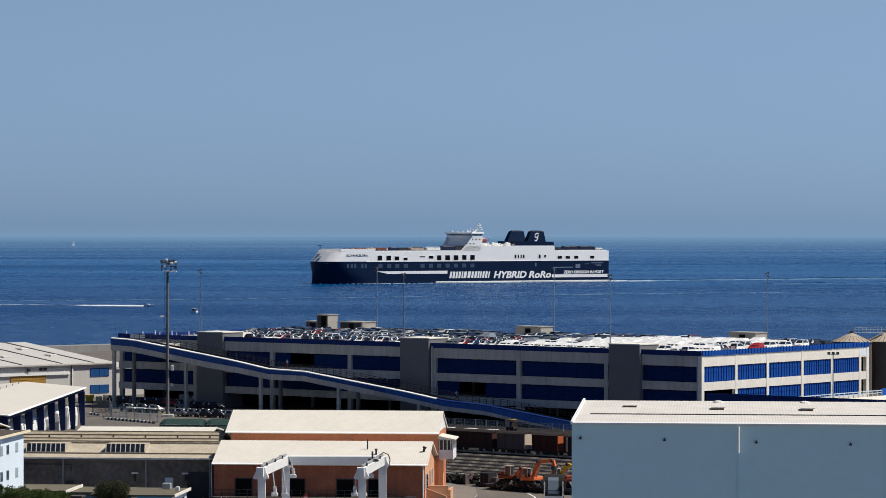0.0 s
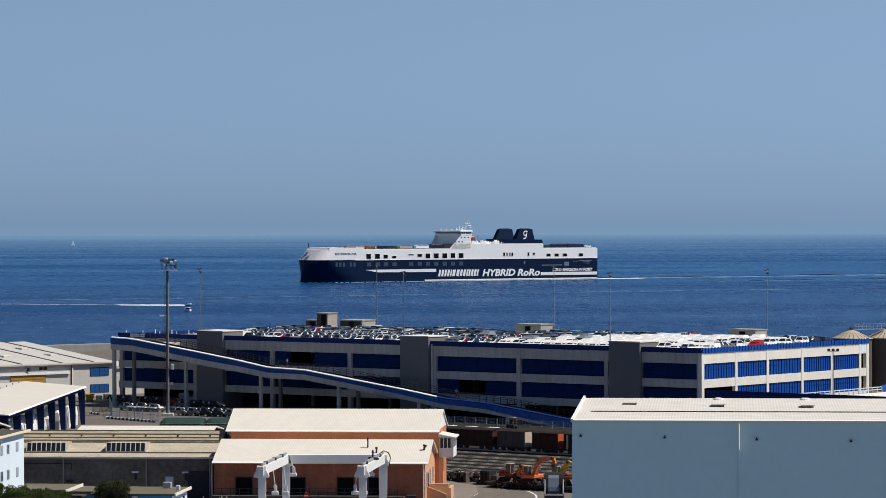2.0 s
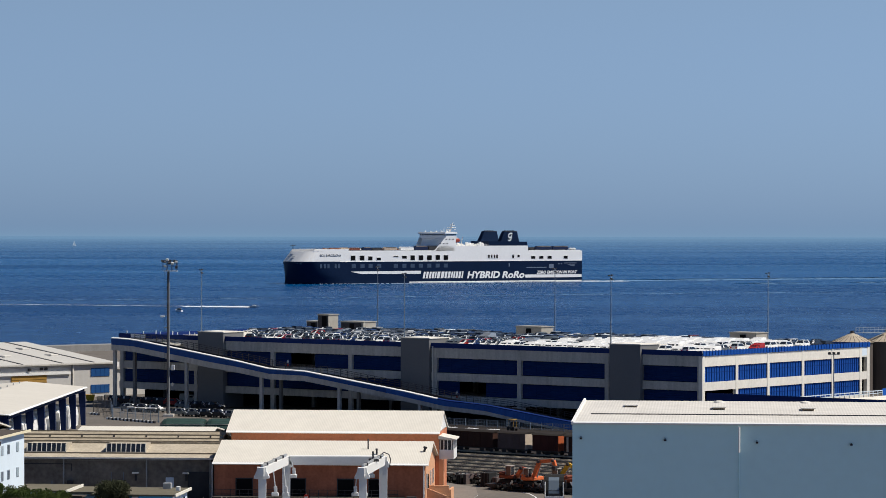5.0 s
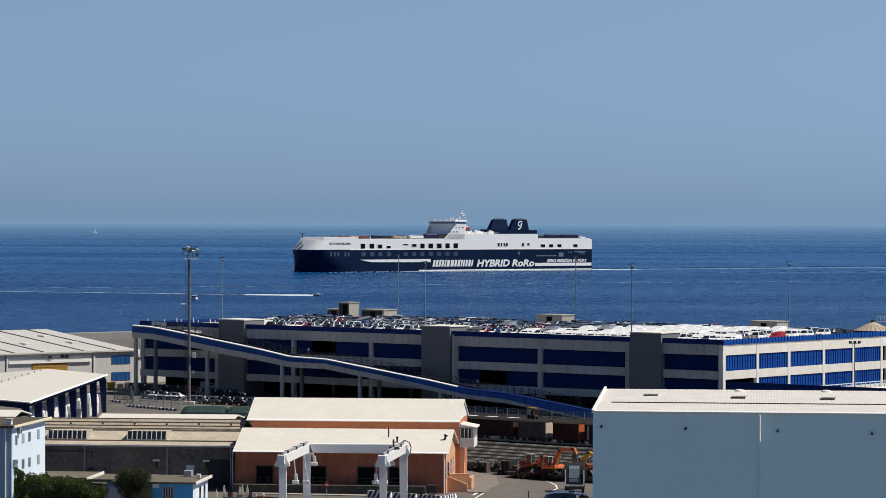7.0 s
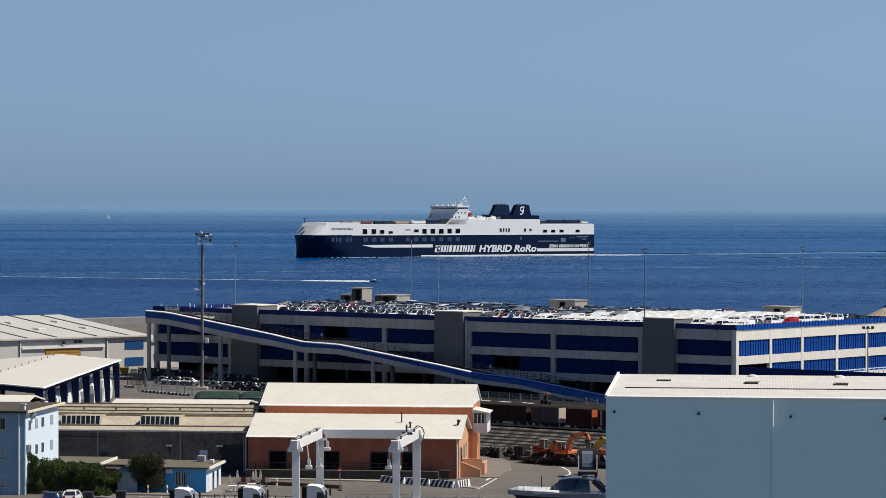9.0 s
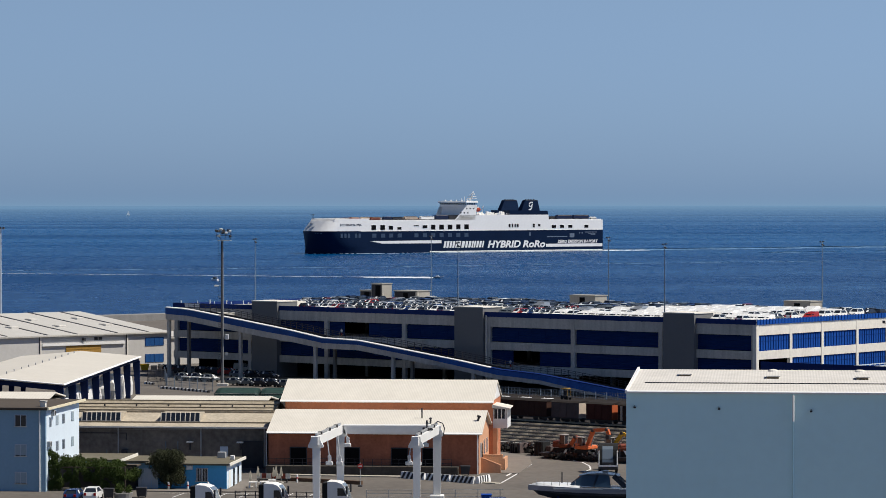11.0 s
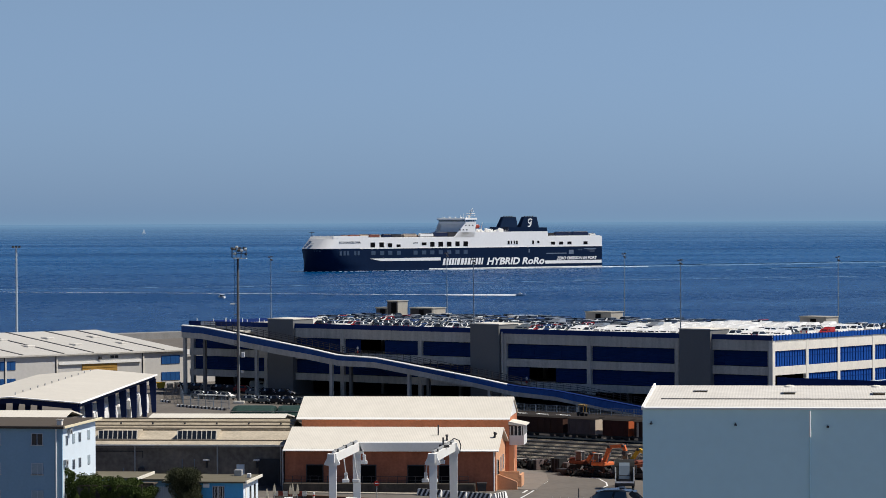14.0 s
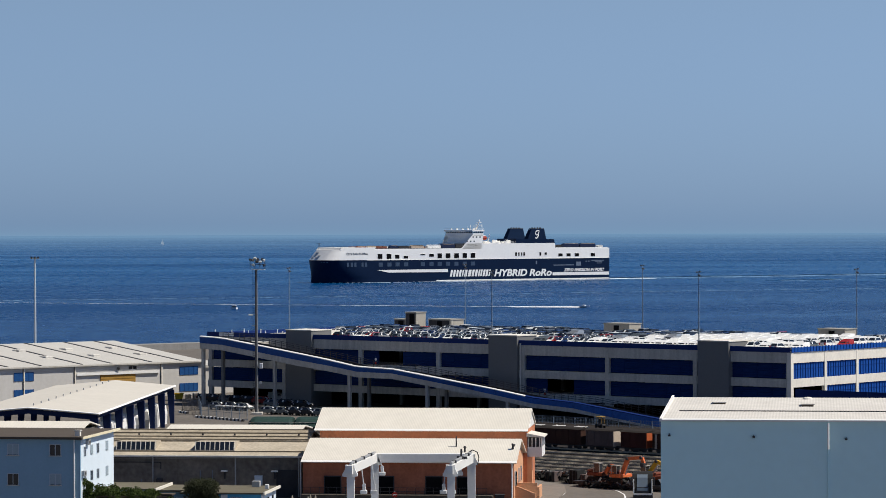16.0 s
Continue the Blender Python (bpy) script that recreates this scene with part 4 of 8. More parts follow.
def canopy():
    root = thing("steel_canopy", pose(-66.2, 469.8, 2.8, rz=-1.6), "open steel canopy with a cream roof on blue columns", "canopy")
    L, W = 81, 20.6
    part("roof", Shape().prism_y([(0.4, 6.75), (-W / 2, 7.65), (-W - 0.4, 6.75), (-W - 0.4, 6.95), (-W / 2, 7.9), (0.4, 6.98)], -0.6, L + 0.6), ROOF_SMOOTH, root, "cream sheet roof")
    part("fascia", Shape().prism_y([(0.0, 5.9), (0.0, 6.75), (-W / 2, 7.6), (-W, 6.75), (-W, 5.9), (-W / 2, 6.9)], -0.1, 0.3), CANOPY_NAVY, root)
    part("eaves_beam", Shape().box(-0.2, 0.2, 0.3, L, 6.2, 6.75), CANOPY_NAVY, root)
    part("eaves_trim", Shape().prism_y([(0.4, 6.8), (0.62, 6.78), (0.55, 6.95), (0.4, 7.02)], -0.7, L + 0.6), WHITE_PAINT, root, "white eaves trim")
    part("verge_trim", Shape().rings([[(x, -0.85, z - 0.12), (x, -0.6, z - 0.12), (x, -0.6, z + 0.05), (x, -0.85, z - 0.02)] for x, z in ((0.55, 6.95), (-W / 2, 7.9), (-W - 0.5, 6.93))]), WHITE_PAINT, root, "white verge trim")
    for k in range(8):
        y = k * L / 7
        for x, d in ((0, -1), (-W, 1)):
            part("column", Shape().prism_y([(x - 0.35, 0), (x + 0.35, 0), (x + 0.35 if d < 0 else x + 0.9, 6.2), (x - 0.9 if d < 0 else x - 0.35, 6.2)], y - 0.3, y + 0.3), CANOPY_NAVY, root, "dark blue tapered column")
        part("rafter", Shape().prism_y([(0, 6.2), (0, 6.75), (-W / 2, 7.6), (-W, 6.75), (-W, 6.2), (-W / 2, 7.3)], y - 0.15, y + 0.15), CANOPY_NAVY, root)
    for k in range(12):
        part("ridge_vent", Shape().rod((-W / 2, 4 + k * 6.4, 7.75), (-W / 2, 4 + k * 6.4, 8.25), 0.1), STEEL, root)
    # stacked bales and white sacks beneath
    for k in range(17):
        h = 3.5 + (k * 37 % 10) * 0.12
        t = thing("sack_stack", root.matrix_world @ pose(-2.9 - (k % 2) * 0.5, 2.0 + k * 4.75, 0), "white shrouded pallet stack under the canopy", "pallet stack", "stacks under the canopy")
        part("shroud", Shape().rings([[(-1.9, 0.2, 0.15), (2.0, 0.2, 0.15), (2.0, 3.0, 0.15), (-1.9, 3.0, 0.15)], [(-2.1, 0.1, h * 0.55), (2.1, 0.1, h * 0.55), (2.1, 3.15, h * 0.55), (-2.1, 3.15, h * 0.55)], [(-1.9, 0.25, h * 0.9), (1.85, 0.25, h * 0.9), (1.85, 2.9, h * 0.9), (-1.9, 2.9, h * 0.9)], [(-1.5, 0.5, h), (1.4, 0.5, h), (1.4, 2.6, h), (-1.5, 2.6, h)]]), WHITE_PAINT, t)
        part("pallet", Shape().box(-2.2, 2.2, 0.0, 3.25, 0, 0.15), ROOF_FIBRE, t)


def far_hall():
    """The long grey hall by the sea; the front runs to the right and away."""
    root = thing("port_hall", pose(-105.7, 614.2, 1.59, rz=40.2) @ Matrix.Scale(1.04, 4), "long grey clad port hall with skylights", "hall")
    x0, x1, D = -60, 46.6, 33
    part("wall", Shape().prism_x([(0, 0), (2 * D, 0), (2 * D, 8.0), (D, 11.0), (0, 8.0)], x0, x1), WALL_GREY, root)
    part("roof", Shape().prism_x([(-0.4, 7.96), (D, 11.02), (2 * D + 0.4, 7.96), (2 * D + 0.4, 8.16), (D, 11.24), (-0.4, 8.16)], x0, x1 + 0.4), ROOF_GREY, root)
    for x in (41.7, 34.3, 25.0, 18.2, 9.0, 1.5, -7.5, -15.0, -24.0):
        part("roof_gutter", Shape().prism_y([(x, 8.15), (x + 0.45, 8.15), (x + 0.45, 8.26), (x, 8.26)], 0, 0.3).rings([[(x, 0.2, 8.2), (x + 0.45, 0.2, 8.2), (x + 0.45, 0.2, 8.3), (x, 0.2, 8.3)], [(x, D, 11.22), (x + 0.45, D, 11.22), (x + 0.45, D, 11.34), (x, D, 11.34)]]), DARK_STEEL, root)
    for k in range(7):
        for x, y in ((39.4 - k * 11.0, 11.6), (39.1 - k * 10.9, 21.8)):
            z = 8.16 + 3.08 * y / D
            part("skylight", Shape().box(x - 0.9, x + 0.9, y - 1.3, y + 1.3, z - 0.25, z + 0.32, 0.12), ROOF_WHITE, root)
    for x in (36.9, 16.8, 5.3, -14.5):
        wp = part("wall_post", Shape().box(x - 0.13, x + 0.13, -0.22, 0, 0, 8.0), CONCRETE_PALE, root)
        # dark strip added as the post's shadow on the wall
        part("cable_duct", Shape().box(x - 0.25, x - 0.14, -0.16, 0, 0, 7.9), DARK_STEEL, wp)
    for x in (x1 - 3.2, x1 - 41.3, x1 - 66.5):
        for z in (2.1, 5.4):
            p = part("window", Shape().box(x - 2.2, x + 2.2, -0.1, 0, z, z + 1.65), HALL_BLUE, root, "blue glazed band")
            for k in range(5):
                part("glazing_bar", Shape().box(x - 2.2 + k * 1.08, x - 2.16 + k * 1.08, -0.13, -0.1, z, z + 1.65), BLUE_STEEL, p)
    d = part("sliding_door", Shape().box(22.6, 30.7, -0.15, 0, 0, 5.95), DOOR_OCHRE, root, "ochre roller door")
    for k in range(9):
        part("door_slat", Shape().box(22.6, 30.7, -0.2, -0.15, 0.64 * k + 0.1, 0.64 * k + 0.45), DOOR_OCHRE, d)
    part("number_bar", Shape().box(29.2, 30.0, -0.06, 0, 6.95, 7.5).box(30.2, 31.0, -0.06, 0, 6.95, 7.5), DARK_STEEL, root)
    part("wall_lamp", Shape().box(26.4, 26.8, -0.7, 0, 6.9, 7.4), DARK_STEEL, root)
    part("plinth", Shape().box(x0, x1, -0.08, 0, 0, 0.9), CONCRETE_DARK, root)
    part("eaves_gutter", Shape().box(x0, x1 + 0.4, -0.6, -0.4, 7.85, 8.1), CONCRETE, root)
    side = Shape()
    side.prism_x([(2, 0), (40, 0), (40, 6.6), (2, 6.6)], x1, x1 + 9)
    part("side_annexe", side, WALL_GREY, root, "low grey annexe")
    part("annexe_roof", Shape().prism_x([(1.6, 6.6), (40, 6.6), (40, 7.1), (21, 7.9), (1.6, 7.1)], x1 + 0.41, x1 + 9.4), ROOF_GREY, root)
    part("door_rail", Shape().box(17.1, 36.2, -0.4, -0.1, 6.05, 6.5), WHITE_PAINT, root, "white sliding door track")


for build in (white_hall, orange_house, grey_hall, pale_roof_shed, blue_house, huts, canopy, far_hall):
    build()


# ---- lamp tower ----
def light_tower():
    r = thing("light_tower", pose(-50.97, 575.5, 3.0), "tall grey floodlight tower in the yard", "floodlight tower")
    part("mast", Shape().rod((0, 0, 0), (0, 0, 27.2), 0.22, 14, 0.14), TOWER_STEEL, r)
    # dark rod added along the mast for its shaded half
    part("cable_duct", Shape().rod((-0.27, -0.24, 0.5), (-0.17, -0.16, 26.9), 0.12, 8), DARK_STEEL, r, "dark strip for the shaded half of the mast")
    part("plinth", Shape().box(-1.0, 1.0, -1.0, 1.0, 0, 0.5, 0.05), CONCRETE, r)
    part("platform", Shape().box(-0.9, 1.55, -0.9, 0.9, 26.95, 27.1), WHITE_PAINT, r)
    cage = Shape()
    for x in (-1.15, -0.35, 0.55, 1.5):
        for y in (-0.9, 0.9):
            cage.box(x - 0.035, x + 0.035, y - 0.035, y + 0.035, 27.1, 29.0)
    for z in (27.9, 28.95):
        for y in (-0.9, 0.9):
            cage.box(-1.15, 1.5, y - 0.03, y + 0.03, z, z + 0.07)
        for x in (-1.15, 1.5):
            cage.box(x - 0.03, x + 0.03, -0.9, 0.9, z, z + 0.07)
    part("lamp_cage", cage, DARK_STEEL, r, "dark square frame round the lamps")
    for x, y, z, a, dark in ((-0.2, -1.0, 29.15, 250, 0), (0.15, -1.0, 28.5, 290, 1), (0.75, -1.0, 28.45, 275, 0), (1.4, -0.8, 28.75, 320, 0), (1.45, -0.6, 27.85, 340, 1), (-1.1, -0.7, 28.9, 205, 1), (-0.55, -1.0, 27.95, 250, 0), (0.1, 0.95, 28.9, 90, 1), (1.0, 0.95, 28.9, 60, 1), (-0.8, 0.95, 28.8, 120, 1)):
        f = part("floodlight", Shape(Matrix.Translation((x, y, z)) @ Matrix.Rotation(radians(a), 4, "Z") @ Matrix.Rotation(radians(25), 4, "Y")).box(-0.12, 0.2, -0.27, 0.27, -0.2, 0.2, 0.04), DARK_STEEL if dark else LAMP_GREY, r)
        part("arm", Shape().rod((x * 0.85, y * 0.8, z - 0.4), (x, y, z), 0.05, 5), DARK_STEEL, f)
    ladder = Shape()
    for k in range(66):
        ladder.box(-0.72, -0.40, -0.03, 0.03, 1 + k * 0.4, 1.05 + k * 0.4)
    ladder.box(-0.74, -0.70, -0.05, 0.05, 0.5, 27.2)
    part("ladder", ladder, DARK_STEEL, r)
    for z in (18.6, 16.5, 13.0):
        part("bracket", Shape().box(-0.9, -0.2, -0.25, 0.1, z, z + 0.14), STEEL, r)
    part("side_lamp", Shape().box(-1.55, -0.75, -0.4, 0.1, 18.45, 18.75, 0.06), WHITE_PAINT, r, "small white side lamp")
    part("control_box", Shape().box(0.5, 1.1, -0.4, 0.2, 8.6, 9.6, 0.05), LAMP_GREY, r)
    part("mast_bracket", Shape().box(0.1, 0.6, -0.1, 0.1, 9.0, 9.12), STEEL, r)
    part("dish", Shape().rod((0.7, -0.3, 6.0), (0.7, -0.45, 6.0), 0.3, 12), STEEL, r)


light_tower()


# ---- the ship ----
K = 0.978


def zs(z):
    return 38.3 + (z - 38.3) * K


def half(x, z):
    """Half breadth of the hull at x forward of midships and height z."""
    b = 16.6
    f = min(max(z / 15.0, 0.0), 1.0)
    start = 75 + 22 * f          # where the side begins to close
    if x <= start:
        return b
    u = (x - start) / (stem(f) - start)
    p = 2.0 + 2.0 * f
    return b * max(0.0, 1 - min(u, 1.0) ** p) ** (0.75 - 0.3 * f)


def stem(f):
    return 115.2 - 3.5 * f


def ship():
    root = thing("cargo_ship", Matrix(), "large navy and white roll-on cargo ship under way on the sea", "ship")
    xs = [-116.4, -110, -90, -60, -20, 20, 45, 55, 60, 65, 70, 74, 78, 82, 85, 88, 91, 93.5, 96, 98, 100, 102, 104, 105.8, 107.5, 109, 110.3, 111.5, 112.6, 113.5, 114.2, 114.7, 115.05, 115.2]
    zz = [-3, 0, 3, 6, 9, 12, 15.0]

    def loft(levels, xs, inset=lambda z: 0.0, lo=0.02):
        rows = []
        for z in levels:
            end = stem(min(max(z / 15.0, 0.0), 1.0))
            fit = [x if x < 75 else 75 + (x - 75) * (end - 75) / 40.2 for x in xs]
            port = [(x - inset(z) * max(0, (x - 60) / 55), max(half(x, z), lo), z) for x in fit]
            star = [(x, -y, z0) for x, y, z0 in reversed(port)]
            rows.append(port + star)
        return Shape().rings(rows)

    hull = part("hull", loft(zz, xs), HULL_NAVY, root, "navy blue hull", smooth=True)
    # white upper hull, with the bow leaning back
    lean = lambda z: max(0.0, (z - 15) * 0.95)
    up = loft([15.02, 17, 19, 21.8], [x for x in xs if x < 114.5], lean)
    part("upper_hull", up, SHIP_WHITE, root, "white upper hull", smooth=True)
    part("forecastle", loft([21.8, 22.6, 23.3], [78 + i * 3.2 for i in range(11)], lambda z: lean(z) - 0.5), SHIP_WHITE, root)
    part("raised_house", Shape().rings([[(6.5, y, 21.8), (3.2, y, 25.4), (-70, y, 25.4), (-70.5, y, 21.8)] for y in (-16.6, 16.6)]), SHIP_WHITE, root)
    part("weather_deck", Shape().box(-114, 76, -16, 16, 21.8, 21.9), SHIP_DECK, root)
    for x0, x1 in ((7, 82), (-115, -71)):
        for y in (-16.5, 16.35):
            part("bulwark", Shape().box(x0, x1, y, y + 0.15, 21.8, 22.3), SHIP_WHITE, root)
    # openings in the side
    for a, b, z0, z1 in [(75.4, 71.7, 14.9, 18.5), (68.3, 64.5, 14.9, 18.5), (61.5, 58.0, 15.0, 17.9), (54.5, 51.2, 15.0, 17.0), (33.9, 30.1, 16.0, 18.2), (27.1, 23.5, 14.9, 18.5), (20.4, 16.5, 14.9, 18.5),
                         (13.4, 9.5, 14.9, 18.5), (6.4, 2.8, 15, 18.6), (-0.3, -4.1, 15, 18.6), (-37.5, -39.1, 16.1, 18.7), (-40.2, -41.3, 16.1, 18.7), (-42.6, -43.7, 16.1, 18.7), (-44.5, -46.0, 16.1, 18.7),
                         (-58.2, -59.8, 16, 18.7), (-62.7, -64.6, 16.6, 18.5), (-74.5, -78.1, 15.4, 17.7), (-81.5, -85.1, 15.4, 17.7), (-88.7, -92.3, 15.4, 17.7), (-102.7, -106.3, 15.4, 17.7), (41.0, 37.0, 17.3, 18.2)]:
        x0, x1 = b * K, a * K
        z0, z1 = zs(z0) + 0.25, zs(z1)
        o = part("side_opening", Shape().box(x0, x1, 16.3, 16.64, z0, z1), DARK, root, "dark side opening")
        part("opening_rim", Shape().box(x0 - 0.2, x0, 16.4, 16.72, z0 - 0.2, z1 + 0.2).box(x1, x1 + 0.2, 16.4, 16.72, z0 - 0.2, z1 + 0.2).box(x0, x1, 16.4, 16.72, z1, z1 + 0.2).box(x0, x1, 16.4, 16.72, z0 - 0.2, z0), SHIP_WHITE, o)
    for x in (73, 66, 59.5, 52.6, 39, 32, 25.3, 18.4, 11.5, 4.6, -2.2):
        part("port_hatch", Shape().box(x * K - 1.6, x * K + 1.6, 16.5, 16.66, 10.6, 13.2), HULL_PLATE, root)
    for x in (99, 96, 93.2, 87.5, 84.8):
        part("port_hatch", Shape().box(x * K - 0.8, x * K + 0.8, half(x * K + 1, 12) - 0.9, half(x * K + 0.8, 12) + 0.12, 10.6, 13.4), HULL_PLATE, root)
    # painted bands
    part("white_band", Shape().prism_y([(76 * K, 8.3), (67 * K, 6.6), (18.5 * K, 6.4), (18.5 * K, 8.5)], 16.6, 16.65), SHIP_WHITE, root)
    part("white_band", Shape().box(-116.0, -69.5 * K, 16.6, 16.65, 3.2, 5.3), SHIP_WHITE, root)
    part("white_band", Shape().box(-116.2, 28 * K, 16.6, 16.65, 0.5, 1.2), SHIP_WHITE, root)
    part("rubbing_strake", Shape().box(-116.4, 82, 16.55, 16.75, 14.75, 15.05), SHIP_WHITE, root)
    # writing: the maker's mark as slanted bars, the other words in letters
    face = Matrix(((-1, 0, 0, 0), (0, 0, 1, 16.66), (0, 1, 0, 0), (0, 0, 0, 1)))
    x = 17.0 * K
    for w in (4.7, 4.5, 1.7, 6.0, 5.0, 3.7, 4.6, 1.7):
        for a, c in ((0.0, 1.0),) if w < 2 else ((0.0, 0.40), (0.58, 1.0)):
            xa, xc = x - (w - 0.6) * a, x - (w - 0.6) * c
            part("name_bar", Shape().prism_y([(xa, 3.3), (xc, 3.3), (xc - 1.0, 7.8), (xa - 1.0, 7.8)], 16.62, 16.68), SHIP_WHITE, root, "slanted white bar on the hull")
        x -= w + 0.15
    lettering("lettering", "HYBRID", 6.4, SHIP_WHITE, root, face @ Matrix.Translation((19.9 * K, 3.25, 0)), 0.22, 0.24, 27.3)
    lettering("lettering", "RoRo", 6.4, SHIP_WHITE, root, face @ Matrix.Translation((49.6 * K, 3.2, 0)), 0.22, 0.24, 18.8)
    lettering("lettering", "ZERO EMISSION IN PORT", 2.75, SHIP_WHITE, root, face @ Matrix.Translation((79.3 * K, 5.9, 0)), 0.22, 0.10, 34.6)
    nx = 100.0 * K
    lettering("lettering", "ECO BARCELONA", 2.0, HULL_NAVY, root, Matrix.Translation((nx, 16.66, 18.4)) @ Matrix(((-1, 0, 0, 0), (0, 0, 1, 0), (0, 1, 0, 0), (0, 0, 0, 1))), 0.0, 0.03, 16.5)
    # bridge
    br = part("bridge_house", Shape().rings([[(-0.5, -14, 21.9), (-0.5, 14, 21.9), (-10.5, 14, 21.9), (-10.5, -14, 21.9)], [(-3.2, -14, 31.9), (-3.2, 14, 31.9), (-10.5, 14, 31.9), (-10.5, -14, 31.9)]]), SHIP_WHITE, root, "white bridge house")
    part("wheelhouse", Shape().box(-10.8, -2.2, -16.6, 16.6, 30.6, 32.4), SHIP_WHITE, br)
    part("bridge_glazing", Shape().rings([[(-2.5, -16.3, 32.4), (-2.5, 16.3, 32.4), (-10.4, 16.3, 32.4), (-10.4, -16.3, 32.4)], [(-1.9, -16.5, 33.4), (-1.9, 16.5, 33.4), (-10.5, 16.5, 33.4), (-10.5, -16.5, 33.4)]]), GLASS, br)
    part("bridge_roof", Shape().box(-11.3, -1.2, -17.2, 17.2, 33.4, 34.6, 0.15), SHIP_WHITE, br)
    for k in range(16):
        part("window_post", Shape().beam((-2.7, -16.0 + k * 2.13, 32.0), (-1.8, -16.0 + k * 2.13, 33.5), 0.3, 0.25), SHIP_WHITE, br)
    for k in range(5):
        part("window_post", Shape().box(-9.8 + k * 1.8, -9.2 + k * 1.8, 16.35, 16.6, 32.0, 33.5), SHIP_WHITE, br)
    for z in (24.5, 27.2, 29.8):
        fx = -0.5 - (z - 21.9) * 0.27
        part("deck_edge", Shape().box(-10.6, fx + 0.2, -14.6, 14.3, z, z + 0.35), SHIP_WHITE, br)
        for k in range(6):
            part("cabin_window", Shape().box(fx - 0.8, fx - 0.44, -12.8 + k * 4.6, -12.2 + k * 4.6, z + 1.2, z + 1.7), HULL_PLATE, br)
    for y in (-16.6, 16.15):
        part("bridge_wing_wall", Shape().prism_y([((7.5 if y > 0 else 2.5), 21.8), (-1.8, 31.0), (-10.8, 31.0), (-9.0, 21.8)], y, y + 0.45), SHIP_WHITE, br)
    for k, (x, z) in enumerate(((2.4, 26.4), (-0.4, 26.4), (-3.2, 26.4), (-2.4, 29.3), (-5.2, 29.3), (-8, 29.3))):
        part("cabin_window", Shape().box(x - 0.5, x + 0.5, 16.6, 16.66, z, z + 0.9), GLASS, br)
    ms = part("mast", Shape().rod((-13.5, 4, 34.5), (-16.2, 4, 41.4), 0.55, 8, 0.22).rod((-11, 4, 31), (-13.6, 4, 36), 0.8, 8, 0.5), SHIP_WHITE, root)
    part("radar", Shape().box(-16.6, -13.6, 1, 7, 37.6, 38.0), SHIP_WHITE, ms)
    part("yard_arm", Shape().beam((-15.6, 1.8, 39.9), (-15.6, 6.2, 39.9), 0.3, 0.3), SHIP_WHITE, ms)
    for x, y, h in ((-3.0, 9.0, 2.2), (-5.5, 12.0, 1.5), (-7.5, 6.0, 2.8), (-9.0, 10.5, 1.8), (-10.2, 2.0, 3.4)):
        part("aerial", Shape().rod((x, y, 34.5), (x, y, 34.5 + h), 0.12, 5), SHIP_WHITE, root)
    part("top_rail", Shape().box(-11.2, -1.3, 16.9, 17.0, 35.3, 35.42).box(-1.4, -1.25, -17.0, 17.0, 35.3, 35.42), SHIP_WHITE, br)
    part("mast_platform", Shape().box(-17.4, -12.2, 2.0, 6.0, 36.4, 36.7).box(-16.8, -14.2, 2.6, 5.4, 39.2, 39.45), SHIP_WHITE, ms)
    for k in range(5):
        part("radome", Shape().rod((-4 - k * 1.2, -12 + k * 5, 34.6), (-4 - k * 1.2, -12 + k * 5, 35.7), 0.6, 10, 0.3), SHIP_WHITE, root)
    lb = part("lifeboat", Shape().rings([[(x, 13.5 + 1.5 * w * math.cos(a), 29.0 + 1.4 * w * math.sin(a)) for a in [i * math.pi / 5 for i in range(10)]] for x, w in ((-8.6, 0.3), (-9.6, 0.9), (-12, 1.1), (-14.5, 1.0), (-15.7, 0.35))]), mat("dull_red_lifeboat", (0.33, 0.05, 0.03), 0.5, vary=0.2, size=1), root, "dull red enclosed lifeboat")
    part("canopy", Shape().box(-14.2, -9.8, 12.6, 14.4, 30.2, 30.8, 0.25), SHIP_WHITE, lb, "white lifeboat canopy")
    part("davit", Shape().beam((-9.5, 13, 25.4), (-9.8, 15.5, 31.5), 0.4, 0.4).beam((-16.8, 13, 25.4), (-16.6, 15.5, 31.5), 0.4, 0.4), SHIP_WHITE, lb)
    # clutter on the raised deck
    rnd = random.Random(4)
    for k in range(44):
        x = -17 - rnd.random() * 27
        y = 0 + rnd.random() * 15
        h = 0.5 + rnd.random() * 1.3
        part("deck_vent", Shape().rod((x, y, 25.4), (x, y, 25.4 + h), 0.4 + rnd.random() * 0.5, 8), SHIP_WHITE, root)
    for k in range(9):
        x, y = -16.5 - k * 3.0, 9 + (k * 5 % 7)
        part("deck_locker", Shape().box(x - 1.3, x, y, y + 1.6, 25.4, 26.6 + (k * 3 % 4) * 0.4, 0.08), SHIP_WHITE, root)
    part("deck_rail", Shape().box(-40, -7, 16.25, 16.32, 26.4, 26.5).box(-40, -7, 16.25, 16.32, 25.9, 25.97), SHIP_WHITE, root)
    for k in range(16):
        part("rail_stanchion", Shape().box(-7 - k * 2.2, -6.85 - k * 2.2, 16.2, 16.35, 25.4, 26.5), SHIP_WHITE, root)
    # twin funnels, one on each side
    for y0, y1 in ((-16.4, -8.4), (8.4, 16.4)):
        xf = -37.6 if y0 > 0 else -44.5
